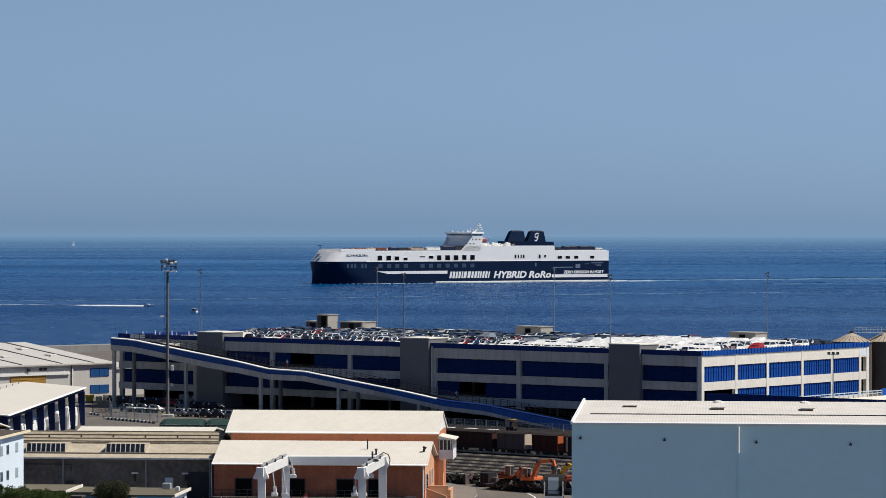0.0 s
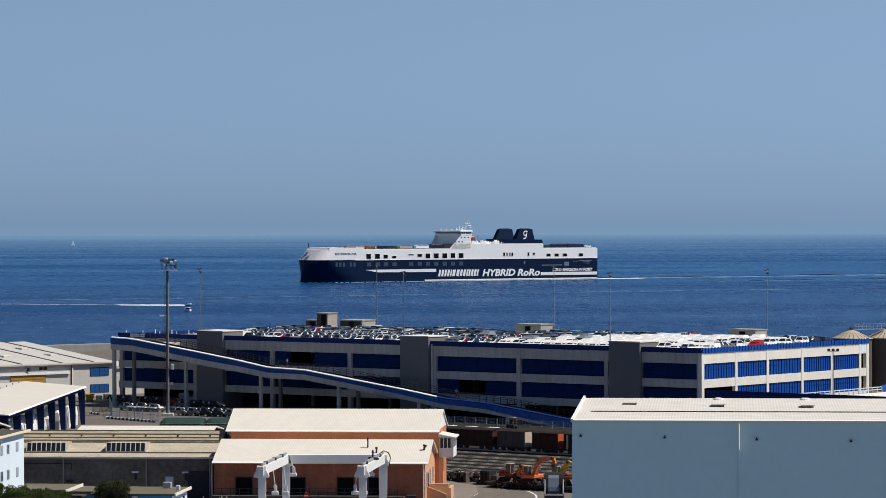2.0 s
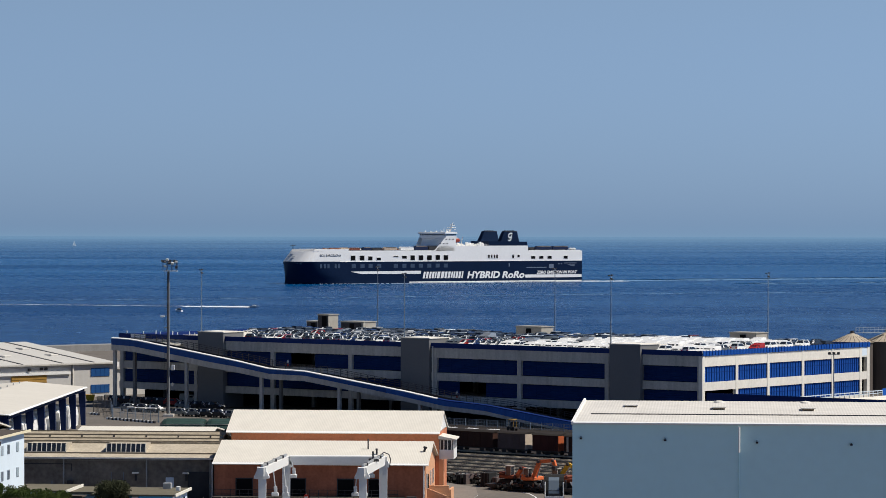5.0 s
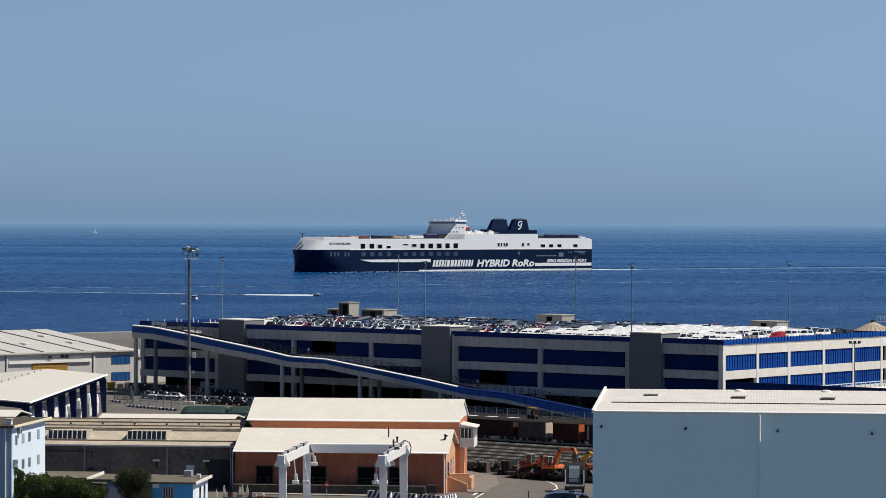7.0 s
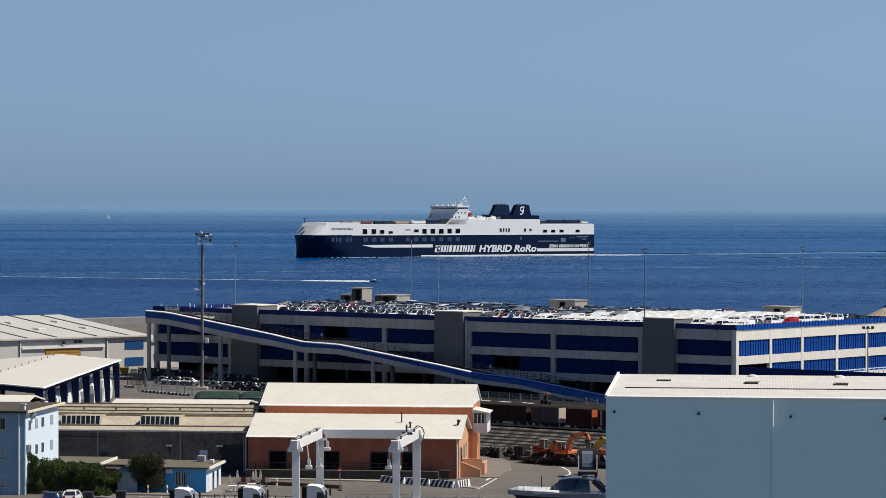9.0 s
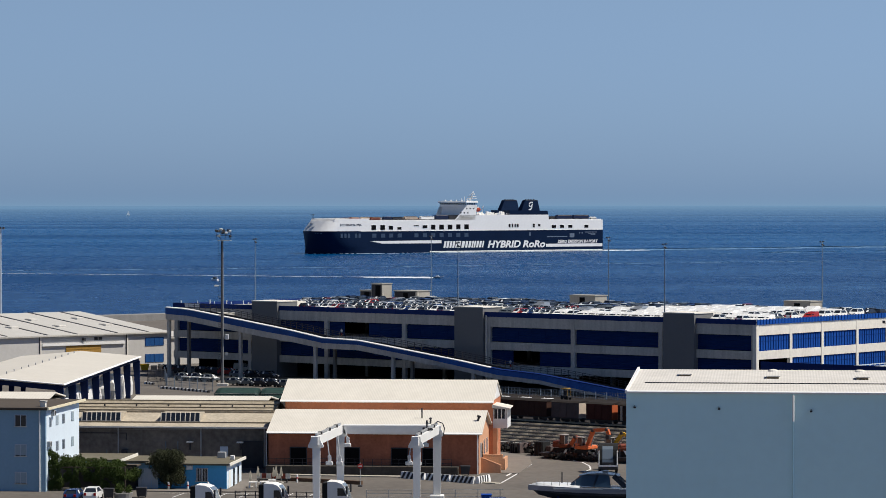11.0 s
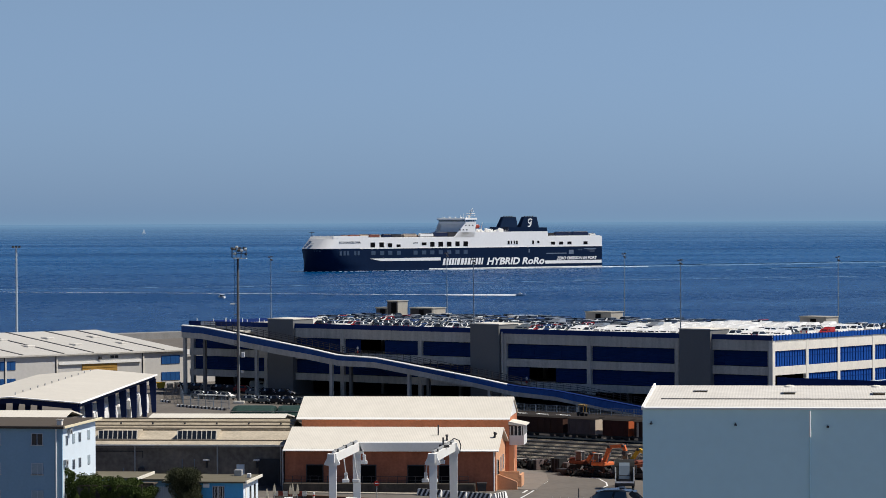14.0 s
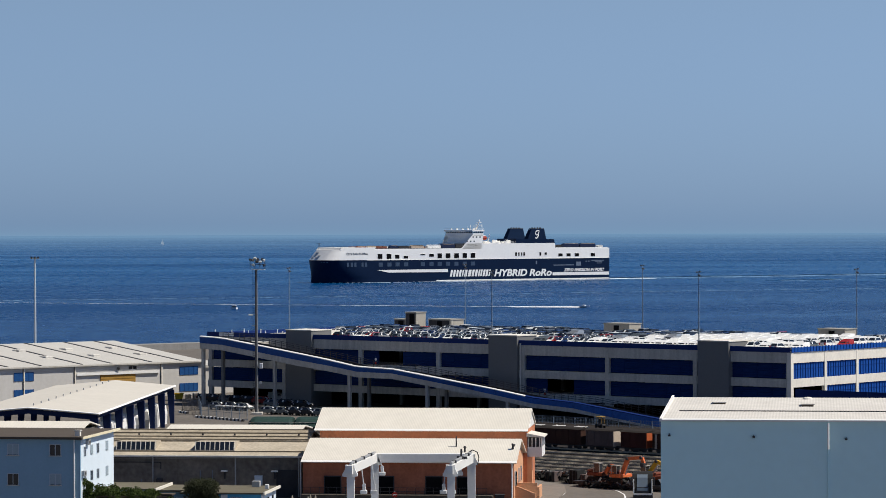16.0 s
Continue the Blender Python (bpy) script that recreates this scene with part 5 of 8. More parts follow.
        fh = part("funnel_house", Shape().rings([[(xf, y0, 25.4), (xf, y1, 25.4), (-70, y1, 25.4), (-70, y0, 25.4)], [(xf, y0, 28.4), (xf, y1, 28.4), (-69.5, y1, 28.0), (-69.5, y0, 28.0)]]), HULL_NAVY, root, "navy funnel base")
        ya0, ya1 = (y0 + 3.2, y0 + 7.8) if y0 < 0 else (y1 - 4.6, y1)
        f = part("funnel", Shape().rings([[(-47.6, ya0, 28.1), (-47.6, ya1, 28.1), (-63.0, ya1, 28.0), (-63.0, ya0, 28.0)], [(-51.0, ya0 + 0.6, 35.1), (-51.0, ya1 - 0.6, 35.1), (-61.6, ya1 - 0.6, 35.1), (-61.6, ya0 + 0.6, 35.1)]]), HULL_NAVY, root, "navy funnel casing")
        part("funnel_rim", Shape().box(-61.3, -51.4, ya0 + 0.5, ya1 - 0.5, 35.1, 35.4), DARK_STEEL, f)
        for k in range(4):
            part("exhaust_pipe", Shape().rod((-52.8 - k * 2.2, (ya0 + ya1) / 2, 35.1), (-52.6 - k * 2.2, (ya0 + ya1) / 2, 36.0), 0.5, 8), DARK_STEEL, f)
        if y0 > 0:
            crest = Shape()
            stroke = [(1.9, 2.1), (0.3, 2.6), (-1.3, 1.6), (-1.5, 0.2), (-0.3, -0.6), (0.9, 0.2), (1.2, 1.4), (0.7, -1.2), (-0.6, -2.7), (-2.0, -2.4)]
            for p, q in zip(stroke, stroke[1:]):
                ya = lambda z: y1 - 0.6 * (z - 28) / 7.1 + 0.06
                cx, cz = -55.6, 31.4
                crest.beam((cx - p[0], ya(cz + p[1]), cz + p[1]), (cx - q[0], ya(cz + q[1]), cz + q[1]), 0.2, 0.75)
            part("crest", crest, SHIP_WHITE, f, "white curved mark on the funnel")
    # small markings near the stern
    for x0, x1, z0, z1 in ((-101, -111.5, 12.9, 13.4), (-104, -110, 12.0, 12.4), (-106, -110, 11.1, 11.5), (-69, -86, 9.9, 10.5), (-88, -92, 9.6, 12.4), (-96, -97, 12.2, 13), (-98.2, -99.2, 12.2, 13), (-54, -55, 11, 13.2)):
        part("hull_marking", Shape().box(x1, x0, 16.6, 16.66, z0, z1), HULL_MARK, root)
    part("rub_rail", Shape().box(-117.2, 20, 16.5, 17.0, -0.2, 0.35), SHIP_DECK, root)
    # deck cargo
    tarps = {"rust": mat("rust_red_tarpaulin", (0.20, 0.07, 0.05), 0.7, vary=0.4, size=2), "tan": mat("tan_tarpaulin", (0.45, 0.36, 0.28), 0.7, vary=0.3, size=2), "navy": mat("navy_tarpaulin", (0.012, 0.022, 0.06), 0.6, vary=0.3, size=2),
             "white": SHIP_WHITE, "black": DARK_STEEL, "blue": BLUE_STEEL}

    def trailer(x0, x1, y, top, colour):
        t = part("trailer", Shape().prism_y([(x0, 22.6), (x1, 22.6), (x1, top - 0.7), (x1 - 0.9, top), (x0 + 0.9, top), (x0, top - 0.7)], y, y + 2.6), tarps[colour], root, colour + " covered trailer")
        part("trailer_chassis", Shape().box(x0 + 0.4, x1 - 0.5, y + 0.4, y + 2.2, 21.9, 22.6), DARK_STEEL, t)
        part("top_rim", Shape().box(x0 + 0.9, x1 - 0.9, y + 2.55, y + 2.68, top - 0.3, top - 0.12), tarps["tan" if colour in ("navy", "rust") else "black"], t)

    for x0, x1, top, colour in ((81.5, 89.0, 24.2, "rust"), (74.0, 80.6, 24.4, "tan"), (65.6, 73.2, 24.3, "rust"), (56.5, 63.2, 24.5, "navy"), (48.2, 55.8, 24.3, "black"), (36.2, 46.3, 24.6, "tan"), (22.9, 33.4, 24.8, "white"), (11.5, 21.8, 25.2, "navy"), (1.0, 10.8, 25.5, "black")):
        trailer(x0, x1, 12.6, top, colour)
    for x0, x1, top, colour in ((-91.4, -78.2, 25.0, "navy"), (-105.6, -92.3, 25.0, "navy"), (-112.0, -107.5, 23.8, "white")):
        trailer(x0, x1, 12.6, top, colour)
    for lane in range(4):
        y = -13 + lane * 5.8
        x = 86
        while x > 14:
            w = rnd.choice((6.2, 9.0, 13.4))
            if rnd.random() < 0.8:
                trailer(x - w, x, y, 23.3 + rnd.random() * 0.8, rnd.choice(("navy", "black", "rust", "tan", "white", "blue")))
            x -= w + 0.9
        for x in (-91, -105):
            trailer(x, x + 12.6, y, 24.0, rnd.choice(("navy", "black", "blue")))
    # bow deck fittings
    def front_x(y, z):
        u = max(0.0, 1 - (abs(y) / 16.6) ** (1 / 0.45)) ** 0.25
        x = 97 + 14.7 * u
        return x - lean(z) * max(0, (x - 60) / 55)

    for z, ys in ((16.6, (-9, -3)), (18.2, (-8, -2)), (19.8, (-7,))):
        for y in ys:
            part("bow_slot", Shape().rings([[(front_x(v, z + e) + d, v, z + e) for d, e in ((-0.6, 0), (0.06, 0), (0.06, 0.32), (-0.6, 0.32))] for v in (y, y + 1.7, y + 3.4)]), BOW_SLOT, root)
    for k in range(11):
        y = -12 + k * 2.3
        part("hull_marking", Shape().box(front_x(y, 14) - 0.8, front_x(y, 14) + 0.02, y, y + 0.9, 13.4, 13.9), HULL_MARK, root)
    rail = Shape()
    for k in range(14):
        x, y = 107.5 - k * 1.9, 14.2 - max(0, 4 - k) * 2.2
        rail.box(x, x + 0.12, y, y + 0.12, 23.2, 24.3)
    rail.beam((107.5, 5.4, 24.2), (99.9, 14.2, 24.2), 0.1, 0.1).beam((99.9, 14.2, 24.2), (82.8, 14.2, 24.2), 0.1, 0.1)
    part("bow_rail", rail, DARK_STEEL, root)
    part("fore_mast", Shape().rod((107, -3, 23), (107, -3, 26.2), 0.25).box(105.5, 108.5, -3.8, -2.2, 25.6, 25.9), DARK_STEEL, root)
    # foam at the waterline moves with her
    foam = Shape()
    for k in range(60):
        x = -116 + k * 3.9
        w = half(x, 0)
        foam.box(x, x + 2.0 + rnd.random() * 3, w, w + 0.25 + rnd.random() * 0.7, 0.02, 0.16)
    tagged(part("bow_foam", foam, FOAM, root), kind="stuff")
    wake, trail, slope_dark = Shape(), Shape(), Shape()
    for k in range(420):
        u = rnd.random() ** 1.6
        x = -117 - u * 420
        y = rnd.gauss(6, 7 + 5 * u)
        l = 4 + rnd.random() * 10 * (1 + u)
        w = (0.8 + rnd.random() * 2.2) * (1 - 0.5 * u)
        (wake if rnd.random() > 0.15 + u * 7 else trail).box(x - l, x, y, y + w, 0.03, 0.05 + rnd.random() * 0.06)
    # wave slopes beside the wake and the first wave of the wash: shade painted as flat strips
    for k in range(170):
        u = rnd.random()
        x = -122 - u * 430
        y = -30 + rnd.gauss(0, 5)
        slope_dark.box(x - 6 - rnd.random() * 16, x, y, y + 3 + rnd.random() * 6, 0.02, 0.05)
    for k in range(150):
        x = -95 - rnd.random() * 430
        on = math.sin(x / 17.0) + math.sin(x / 7.3)
        if on > -0.2:
            y = 128 + rnd.gauss(0, 5)
            slope_dark.box(x - 8 - rnd.random() * 9, x, y, y + 4 + rnd.random() * 5, 0.02, 0.05)
            trail.box(x - 5 - rnd.random() * 9, x, y + 13, y + 15, 0.02, 0.05)
    tagged(part("stern_wake", wake, FOAM, root, "white foam at the stern"), kind="stuff")
    tagged(part("wake_trail", trail, WAKE, root, "pale trail of churned water"), kind="stuff")
    tagged(part("wave_shade_water", slope_dark, WAVE_SHADE, root, "shade of wave slopes beside the wake, as flat dark strips"), kind="stuff")
    return root


SHIP = ship()


def speed_boat():
    r = thing("speedboat", Matrix(), "small white speedboat with a dark bow and white wake", "boat")
    sec = lambda x, w, z0, z1: [(x, -w, z1), (x, -w * 0.7, z0), (x, w * 0.7, z0), (x, w, z1)]
    part("hull", Shape().rings([sec(-2.2, 0.8, -0.2, 0.6), sec(0, 0.9, -0.1, 0.7), sec(1.4, 0.7, 0.1, 0.8), sec(2.6, 0.1, 0.5, 0.95)]), WHITE_PAINT, r)
    part("hull_stripe", Shape().box(-2.1, 1.2, -0.93, 0.93, 0.1, 0.35), DARK_STEEL, r)
    part("cabin", Shape().rings([[(-1.1, -0.6, 0.6), (-1.1, 0.6, 0.6), (0.9, 0.5, 0.7), (0.9, -0.5, 0.7)], [(-0.9, -0.5, 1.25), (-0.9, 0.5, 1.25), (0.2, 0.45, 1.25), (0.2, -0.45, 1.25)]]), WHITE_PAINT, r)
    rnd = random.Random(8)
    w = Shape()
    for k in range(150):
        u = rnd.random()
        x = -3 - u * 36
        y = (rnd.random() - 0.5) * (1.2 + u * 3.0)
        w.box(x - 1 - rnd.random() * 4, x, y, y + 0.4 + rnd.random() * 0.7, 0.02, 0.15 + 0.45 * (1 - 0.7 * u) * rnd.random())
    for y, q in ((-0.9, 1.0), (0.9, 0.85), (0, 0.6)):
        w.rings([[(x, y * (1 + u) - q * 0.6, 0), (x, y * (1 + u) + q * 0.6, 0), (x, y * (1 + u), h * q)] for x, u, h in ((-2.6, 0, 0.55), (-8, 0.2, 0.5), (-16, 0.5, 0.36), (-26, 0.9, 0.2), (-37, 1.4, 0.05))])
    tagged(part("wake", w, FOAM, r, "bright white wake"), kind="stuff")
    w2 = Shape()
    for k in range(640):
        u = rnd.random()
        x = -38 - u * 320
        y = (rnd.random() - 0.5) * 5
        w2.box(x - 2 - rnd.random() * 7, x, y, y + 0.1 + rnd.random() * 0.4 * (1.15 - u), 0.02, 0.06 + 0.13 * rnd.random() * (1.1 - u))
    tagged(part("wake_trail", w2, FOAM, r), kind="stuff")
    return r


def small_boat():
    r = thing("motorboat", Matrix(), "small white motorboat on the sea", "boat")
    sec = lambda x, w, z0, z1: [(x, -w, z1), (x, -w * 0.7, z0), (x, w * 0.7, z0), (x, w, z1)]
    part("hull", Shape().rings([sec(-1.7, 0.8, -0.2, 0.75), sec(0, 0.9, -0.2, 0.75), sec(1.1, 0.7, 0.0, 0.85), sec(2.0, 0.1, 0.6, 1.0)]), WHITE_PAINT, r)
    part("cabin", Shape().box(-0.8, 0.7, -0.6, 0.6, 0.75, 1.5, 0.1), GLASS, r)
    part("cabin_roof", Shape().box(-1.3, 0.8, -0.7, 0.7, 1.5, 1.65, 0.04), WHITE_PAINT, r)
    return r


def sail_boat():
    r = thing("sailing_boat", pose(-509, 4274, 11.0, rz=42) @ Matrix.Scale(0.62, 4), "distant white sailing boat near the horizon", "sailing boat")
    part("hull", Shape().rings([[(-5, 0, 0), (-4, 1.2, 1), (-4, -1.2, 1)], [(0, 0, -0.3), (0, 1.6, 1.1), (0, -1.6, 1.1)], [(5, 0, 0.4), (5, 0.1, 1.3), (5, -0.1, 1.3)]]), WHITE_PAINT, r)
    part("mast", Shape().rod((0.5, 0, 1), (0.5, 0, 13), 0.12, 6), STEEL, r)
    part("mainsail", Shape().prism_y([(0.4, 1.8), (-4.2, 1.9), (0.4, 12.5)], -0.05, 0.05), SAIL, r)
    part("jib", Shape().prism_y([(0.8, 11), (4.8, 1.6), (1.0, 1.8)], -0.05, 0.05), SAIL, r)


SPEED, SMALL = speed_boat(), small_boat()
sail_boat()


# ---- vehicles ----
PAINTS = {"white": mat("white_car_paint", (0.80, 0.80, 0.78), 0.25, vary=0.02), "silver": mat("silver_car_paint", (0.36, 0.38, 0.40), 0.3, 0.5, vary=0.03, spread=0.15), "grey": mat("grey_car_paint", (0.12, 0.14, 0.15), 0.3, 0.3, vary=0.03, spread=0.2),
          "black": mat("black_car_paint", (0.018, 0.02, 0.026), 0.25, vary=0.03), "red": mat("red_car_paint", (0.33, 0.022, 0.02), 0.25, vary=0.03), "blue": mat("blue_car_paint", (0.02, 0.05, 0.16), 0.25, vary=0.03)}
TYRE = mat("tyre_rubber", (0.02, 0.02, 0.02), 0.9)
LAMP = mat("clear_lamp_cover", (0.55, 0.56, 0.58), 0.2)
TAIL = mat("red_lamp_cover", (0.35, 0.01, 0.01), 0.3)
MADE = {}


def car_proto(colour, van):
    """A car or small van at the origin, nose to -y; later ones are copies."""
    key = (colour, van)
    if key in MADE:
        return MADE[key]
    label = f"{colour} {'delivery van' if van else 'hatchback car'} parked in a row"
    r = thing("parked_van" if van else "parked_car", pose(0, 0, -50), label, "van" if van else "car", "parked vehicles")
    w = 0.9 if van else 0.87
    prof = [(-2.2, 0.35), (-2.25, 0.75), (-1.35, 1.02), (2.05, 1.05), (2.2, 0.7), (2.15, 0.35)] if not van else [(-2.3, 0.35), (-2.35, 0.95), (-1.5, 1.24), (2.3, 1.24), (2.35, 0.4), (2.3, 0.3)]
    rows = [[(x * k, y, z) for y, z in prof] for x, k in ((-w, 0.97), (-w * 0.9, 1.0), (w * 0.9, 1.0), (w, 0.97))]
    rows[0] = [(x, y * 0.98, 0.35 + (z - 0.35) * 0.93) for x, y, z in rows[0]]
    rows[3] = [(x, y * 0.98, 0.35 + (z - 0.35) * 0.93) for x, y, z in rows[3]]
    part("body", Shape().rings(rows), PAINTS[colour], r)
    if van:
        cab = [[(-0.82, -1.5, 1.14), (0.82, -1.5, 1.14), (0.84, -0.2, 1.16), (-0.84, -0.2, 1.16)], [(-0.70, -1.0, 1.54), (0.70, -1.0, 1.54), (0.76, -0.2, 1.56), (-0.76, -0.2, 1.56)]]
        part("glazing", Shape().rings(cab), GLASS, r)
        part("load_box", Shape().rings([[(-0.89, -0.25, 1.1), (0.89, -0.25, 1.1), (0.89, 2.3, 1.1), (-0.89, 2.3, 1.1)], [(-0.86, -0.25, 1.55), (0.86, -0.25, 1.55), (0.86, 2.26, 1.55), (-0.86, 2.26, 1.55)], [(-0.80, 0.55, 2.0), (0.80, 0.55, 2.0), (0.80, 2.2, 2.0), (-0.80, 2.2, 2.0)]]), PAINTS[colour], r)
        part("roof", Shape().rings([[(-0.84, -1.14, 1.49), (0.84, -1.14, 1.49), (0.86, -0.2, 1.5), (-0.86, -0.2, 1.5)], [(-0.80, -0.35, 1.74), (0.80, -0.35, 1.74), (0.82, -0.2, 1.78), (-0.82, -0.2, 1.78)]]), PAINTS[colour], r)
        for s in (-1, 1):
            part("pillar", Shape().beam((s * 0.80, -1.54, 1.1), (s * 0.70, -1.0, 1.64), 0.26, 0.1), PAINTS[colour], r)
    else:
        part("glazing", Shape().rings([[(-0.8, -1.3, 1.0), (0.8, -1.3, 1.0), (0.8, 1.95, 1.03), (-0.8, 1.95, 1.03)], [(-0.62, -0.5, 1.44), (0.62, -0.5, 1.44), (0.62, 1.45, 1.44), (-0.62, 1.45, 1.44)]]), GLASS, r)
        part("roof", Shape().box(-0.64, 0.64, -0.55, 1.5, 1.43, 1.5, 0.03), PAINTS[colour], r)
        for s in (-1, 1):
            part("front_pillar", Shape().beam((s * 0.8, -1.3, 1.0), (s * 0.63, -0.5, 1.46), 0.1, 0.1), PAINTS[colour], r)
            part("rear_pillar", Shape().beam((s * 0.8, 1.9, 1.0), (s * 0.62, 1.4, 1.46), 0.14, 0.2), PAINTS[colour], r)
            part("mirror", Shape().box(s * 0.95 - 0.1, s * 0.95 + 0.1, -1.0, -0.85, 0.98, 1.14), PAINTS[colour], r)
    for x in (-w + 0.08, w - 0.08):
        for y in (-1.4, 1.35):
            part("wheel", Shape().rod((x - 0.1, y, 0.32), (x + 0.1, y, 0.32), 0.32, 10), TYRE, r)
    # white patches on bonnet, windscreen and side glass
    if colour != "white" and not van:
        part("bonnet_patch", Shape().rings([[(-0.6, -2.1, 0.84), (0.6, -2.1, 0.84), (0.6, -1.45, 1.03), (-0.6, -1.45, 1.03)], [(-0.6, -2.1, 0.86), (0.6, -2.1, 0.86), (0.6, -1.45, 1.05), (-0.6, -1.45, 1.05)]]), WHITE_PAINT, r, "white patch on the bonnet")
        part("windscreen_patch", Shape().rings([[(0.12, -1.24, 1.06), (0.52, -1.24, 1.06), (0.52, -1.20, 1.06), (0.12, -1.20, 1.06)], [(0.1, -0.60, 1.42), (0.44, -0.60, 1.42), (0.44, -0.56, 1.42), (0.1, -0.56, 1.42)]]), WHITE_PAINT, r, "white patch on the windscreen")
        for q in (-1, 1):
            part("side_glass_patch", Shape().rings([[(q * 0.82, 0.55, 1.02), (q * 0.84, 0.55, 1.02), (q * 0.84, 0.95, 1.02), (q * 0.82, 0.95, 1.02)], [(q * 0.66, 0.55, 1.40), (q * 0.68, 0.55, 1.40), (q * 0.68, 0.95, 1.40), (q * 0.66, 0.95, 1.40)]]), WHITE_PAINT, r, "white patch on the side glass")
    f = prof[1][0]
    for x in (-0.6, 0.6):
        part("headlight", Shape().box(x - 0.18, x + 0.18, f - 0.03, f + 0.2, 0.66, 0.84), LAMP, r)
        part("tail_light", Shape().box(x - 0.14, x + 0.14, 2.12 if not van else 2.28, 2.24 if not van else 2.4, 0.7, 1.0), TAIL, r)
    MADE[key] = r
    return r


USED = set()


def park(colour, van, m):
    proto = car_proto(colour, van)
    if (colour, van) not in USED:
        USED.add((colour, van))
        proto.matrix_world = m
        return proto
    return copy_thing(proto, m)


def roof_cars():
    rnd = random.Random(11)
    blocked = [(a - 2.2, b + 2.2) for a, b in TOWERS]
    rooms = ((-134, -113), (-79, -67), (-28, -18))
    count = 0
    far = {c: (Shape(), Shape()) for c in ("white", "silver", "grey", "black", "red", "blue")}
    for row in range(10):
        y = 3.3 + row * 5.0
        x = max(-131.0, -109 - 0.8 * y) + rnd.random()
        while x < -5.0:
            x += 2.42 + rnd.random() * 0.12
            if row < 2 and any(a < x < b for a, b in blocked):
                continue
            if row >= 8 and any(a < x < b for a, b in rooms):
                continue
            if rnd.random() < 0.03:
                continue
            u = rnd.random()
            if (x > -45 + row * 2.0 and row < 7) or (x > -15 and row < 8):
                colour, van = ("white" if u < 0.96 else rnd.choice(("silver", "silver", "grey"))), rnd.random() < (0.85 if x < -13 else 0.6)
                if x > -8 and u > 0.7:
                    colour = rnd.choice(("white", "white", "grey", "blue"))
                if row == 4 and x > -4.5:
                    colour, van = "red", True
                    u = -1.0
            elif x > -72:
                colour, van = ("red" if u < 0.06 else "white" if u < 0.15 else rnd.choice(("silver", "black", "black", "grey", "grey", "blue"))), rnd.random() < 0.04
            else:
                colour, van = ("red" if u < 0.025 else "white" if u < 0.16 else rnd.choice(("silver", "silver", "grey", "black", "grey", "blue", "grey", "black"))), rnd.random() < 0.02
            grow = Matrix.Diagonal((0.85, 0.8, 0.82, 1)) if u < 0 else Matrix.Diagonal((1.05, 0.96, 0.88 if row == 0 or x > -13 else 1.0 if row == 1 else 1.12, 1)) if van else Matrix.Diagonal((0.96, rnd.uniform(0.82, 0.96), rnd.uniform(0.94, 1.12), 1))
            back = 0 if van or rnd.random() < 0.6 else 180
            m = CP @ pose(x, y + rnd.uniform(-0.3, 0.3), 12.91, rz=rnd.uniform(-2.0, 2.0) + (4 if x > -9 else 0) + back) @ grow
            if row < 5 or (x > -33 and row < 8):
                park(colour, van, m)
                count += 1
            else:
                b, g = far[colour]
                b.m = g.m = m
                h = rnd.choice((1.42, 1.46, 1.52, 1.62))
                if rnd.random() < 0.5:
                    b.m = g.m = m @ Matrix.Rotation(math.pi, 4, "Z")
                b.rings([[(-0.86, -2.1, 0.3), (0.86, -2.1, 0.3), (0.86, 2.1, 0.3), (-0.86, 2.1, 0.3)], [(-0.85, -2.15, 0.78), (0.85, -2.15, 0.78), (0.85, 2.15, 0.9), (-0.85, 2.15, 0.9)], [(-0.8, -1.3, 1.02), (0.8, -1.3, 1.02), (0.8, 1.95, 1.05), (-0.8, 1.95, 1.05)]])
                b.box(-0.64, 0.64, -0.5, 1.5, h - 0.07, h, 0.03)
                for px in (-0.72, 0.66):
                    b.rings([[(px, yy, 1.0), (px + 0.06, yy, 1.0), (px + 0.06, yy + 0.12, 1.0), (px, yy + 0.12, 1.0)] if zz == 0 else [(px * 0.85, yy, h - 0.04), (px * 0.85 + 0.06, yy, h - 0.04), (px * 0.85 + 0.06, yy + 0.12, h - 0.04), (px * 0.85, yy + 0.12, h - 0.04)] for yy in (0.4,) for zz in (0, 1)])
                if rnd.random() < 0.8:
                    sheet = far["white"][0]
                    sheet.m = b.m
                    px = rnd.uniform(-0.5, 0.2)
                    sheet.rings([[(px, -1.27, 1.02), (px + 0.42, -1.27, 1.02), (px + 0.42, -1.24, 1.02), (px, -1.24, 1.02)], [(px, -0.62, h - 0.1), (px + 0.36, -0.62, h - 0.1), (px + 0.36, -0.59, h - 0.1), (px, -0.59, h - 0.1)]])
                g.rings([[(-0.78, -1.25, 1.0), (0.78, -1.25, 1.0), (0.78, 1.9, 1.03), (-0.78, 1.9, 1.03)], [(-0.61, -0.45, h - 0.05), (0.61, -0.45, h - 0.05), (0.61, 1.45, h - 0.05), (-0.61, 1.45, h - 0.05)]])
    for c, (b, g) in far.items():
        if b.v:
            r = thing("distant_parked_cars", Matrix(), f"{c} cars in the rear rows of the car park roof", "cars", kind="stuff")
            tagged(part("car_bodies", b, PAINTS[c], r), kind="stuff")
            tagged(part("car_windows", g, GLASS, r), kind="stuff")


roof_cars()
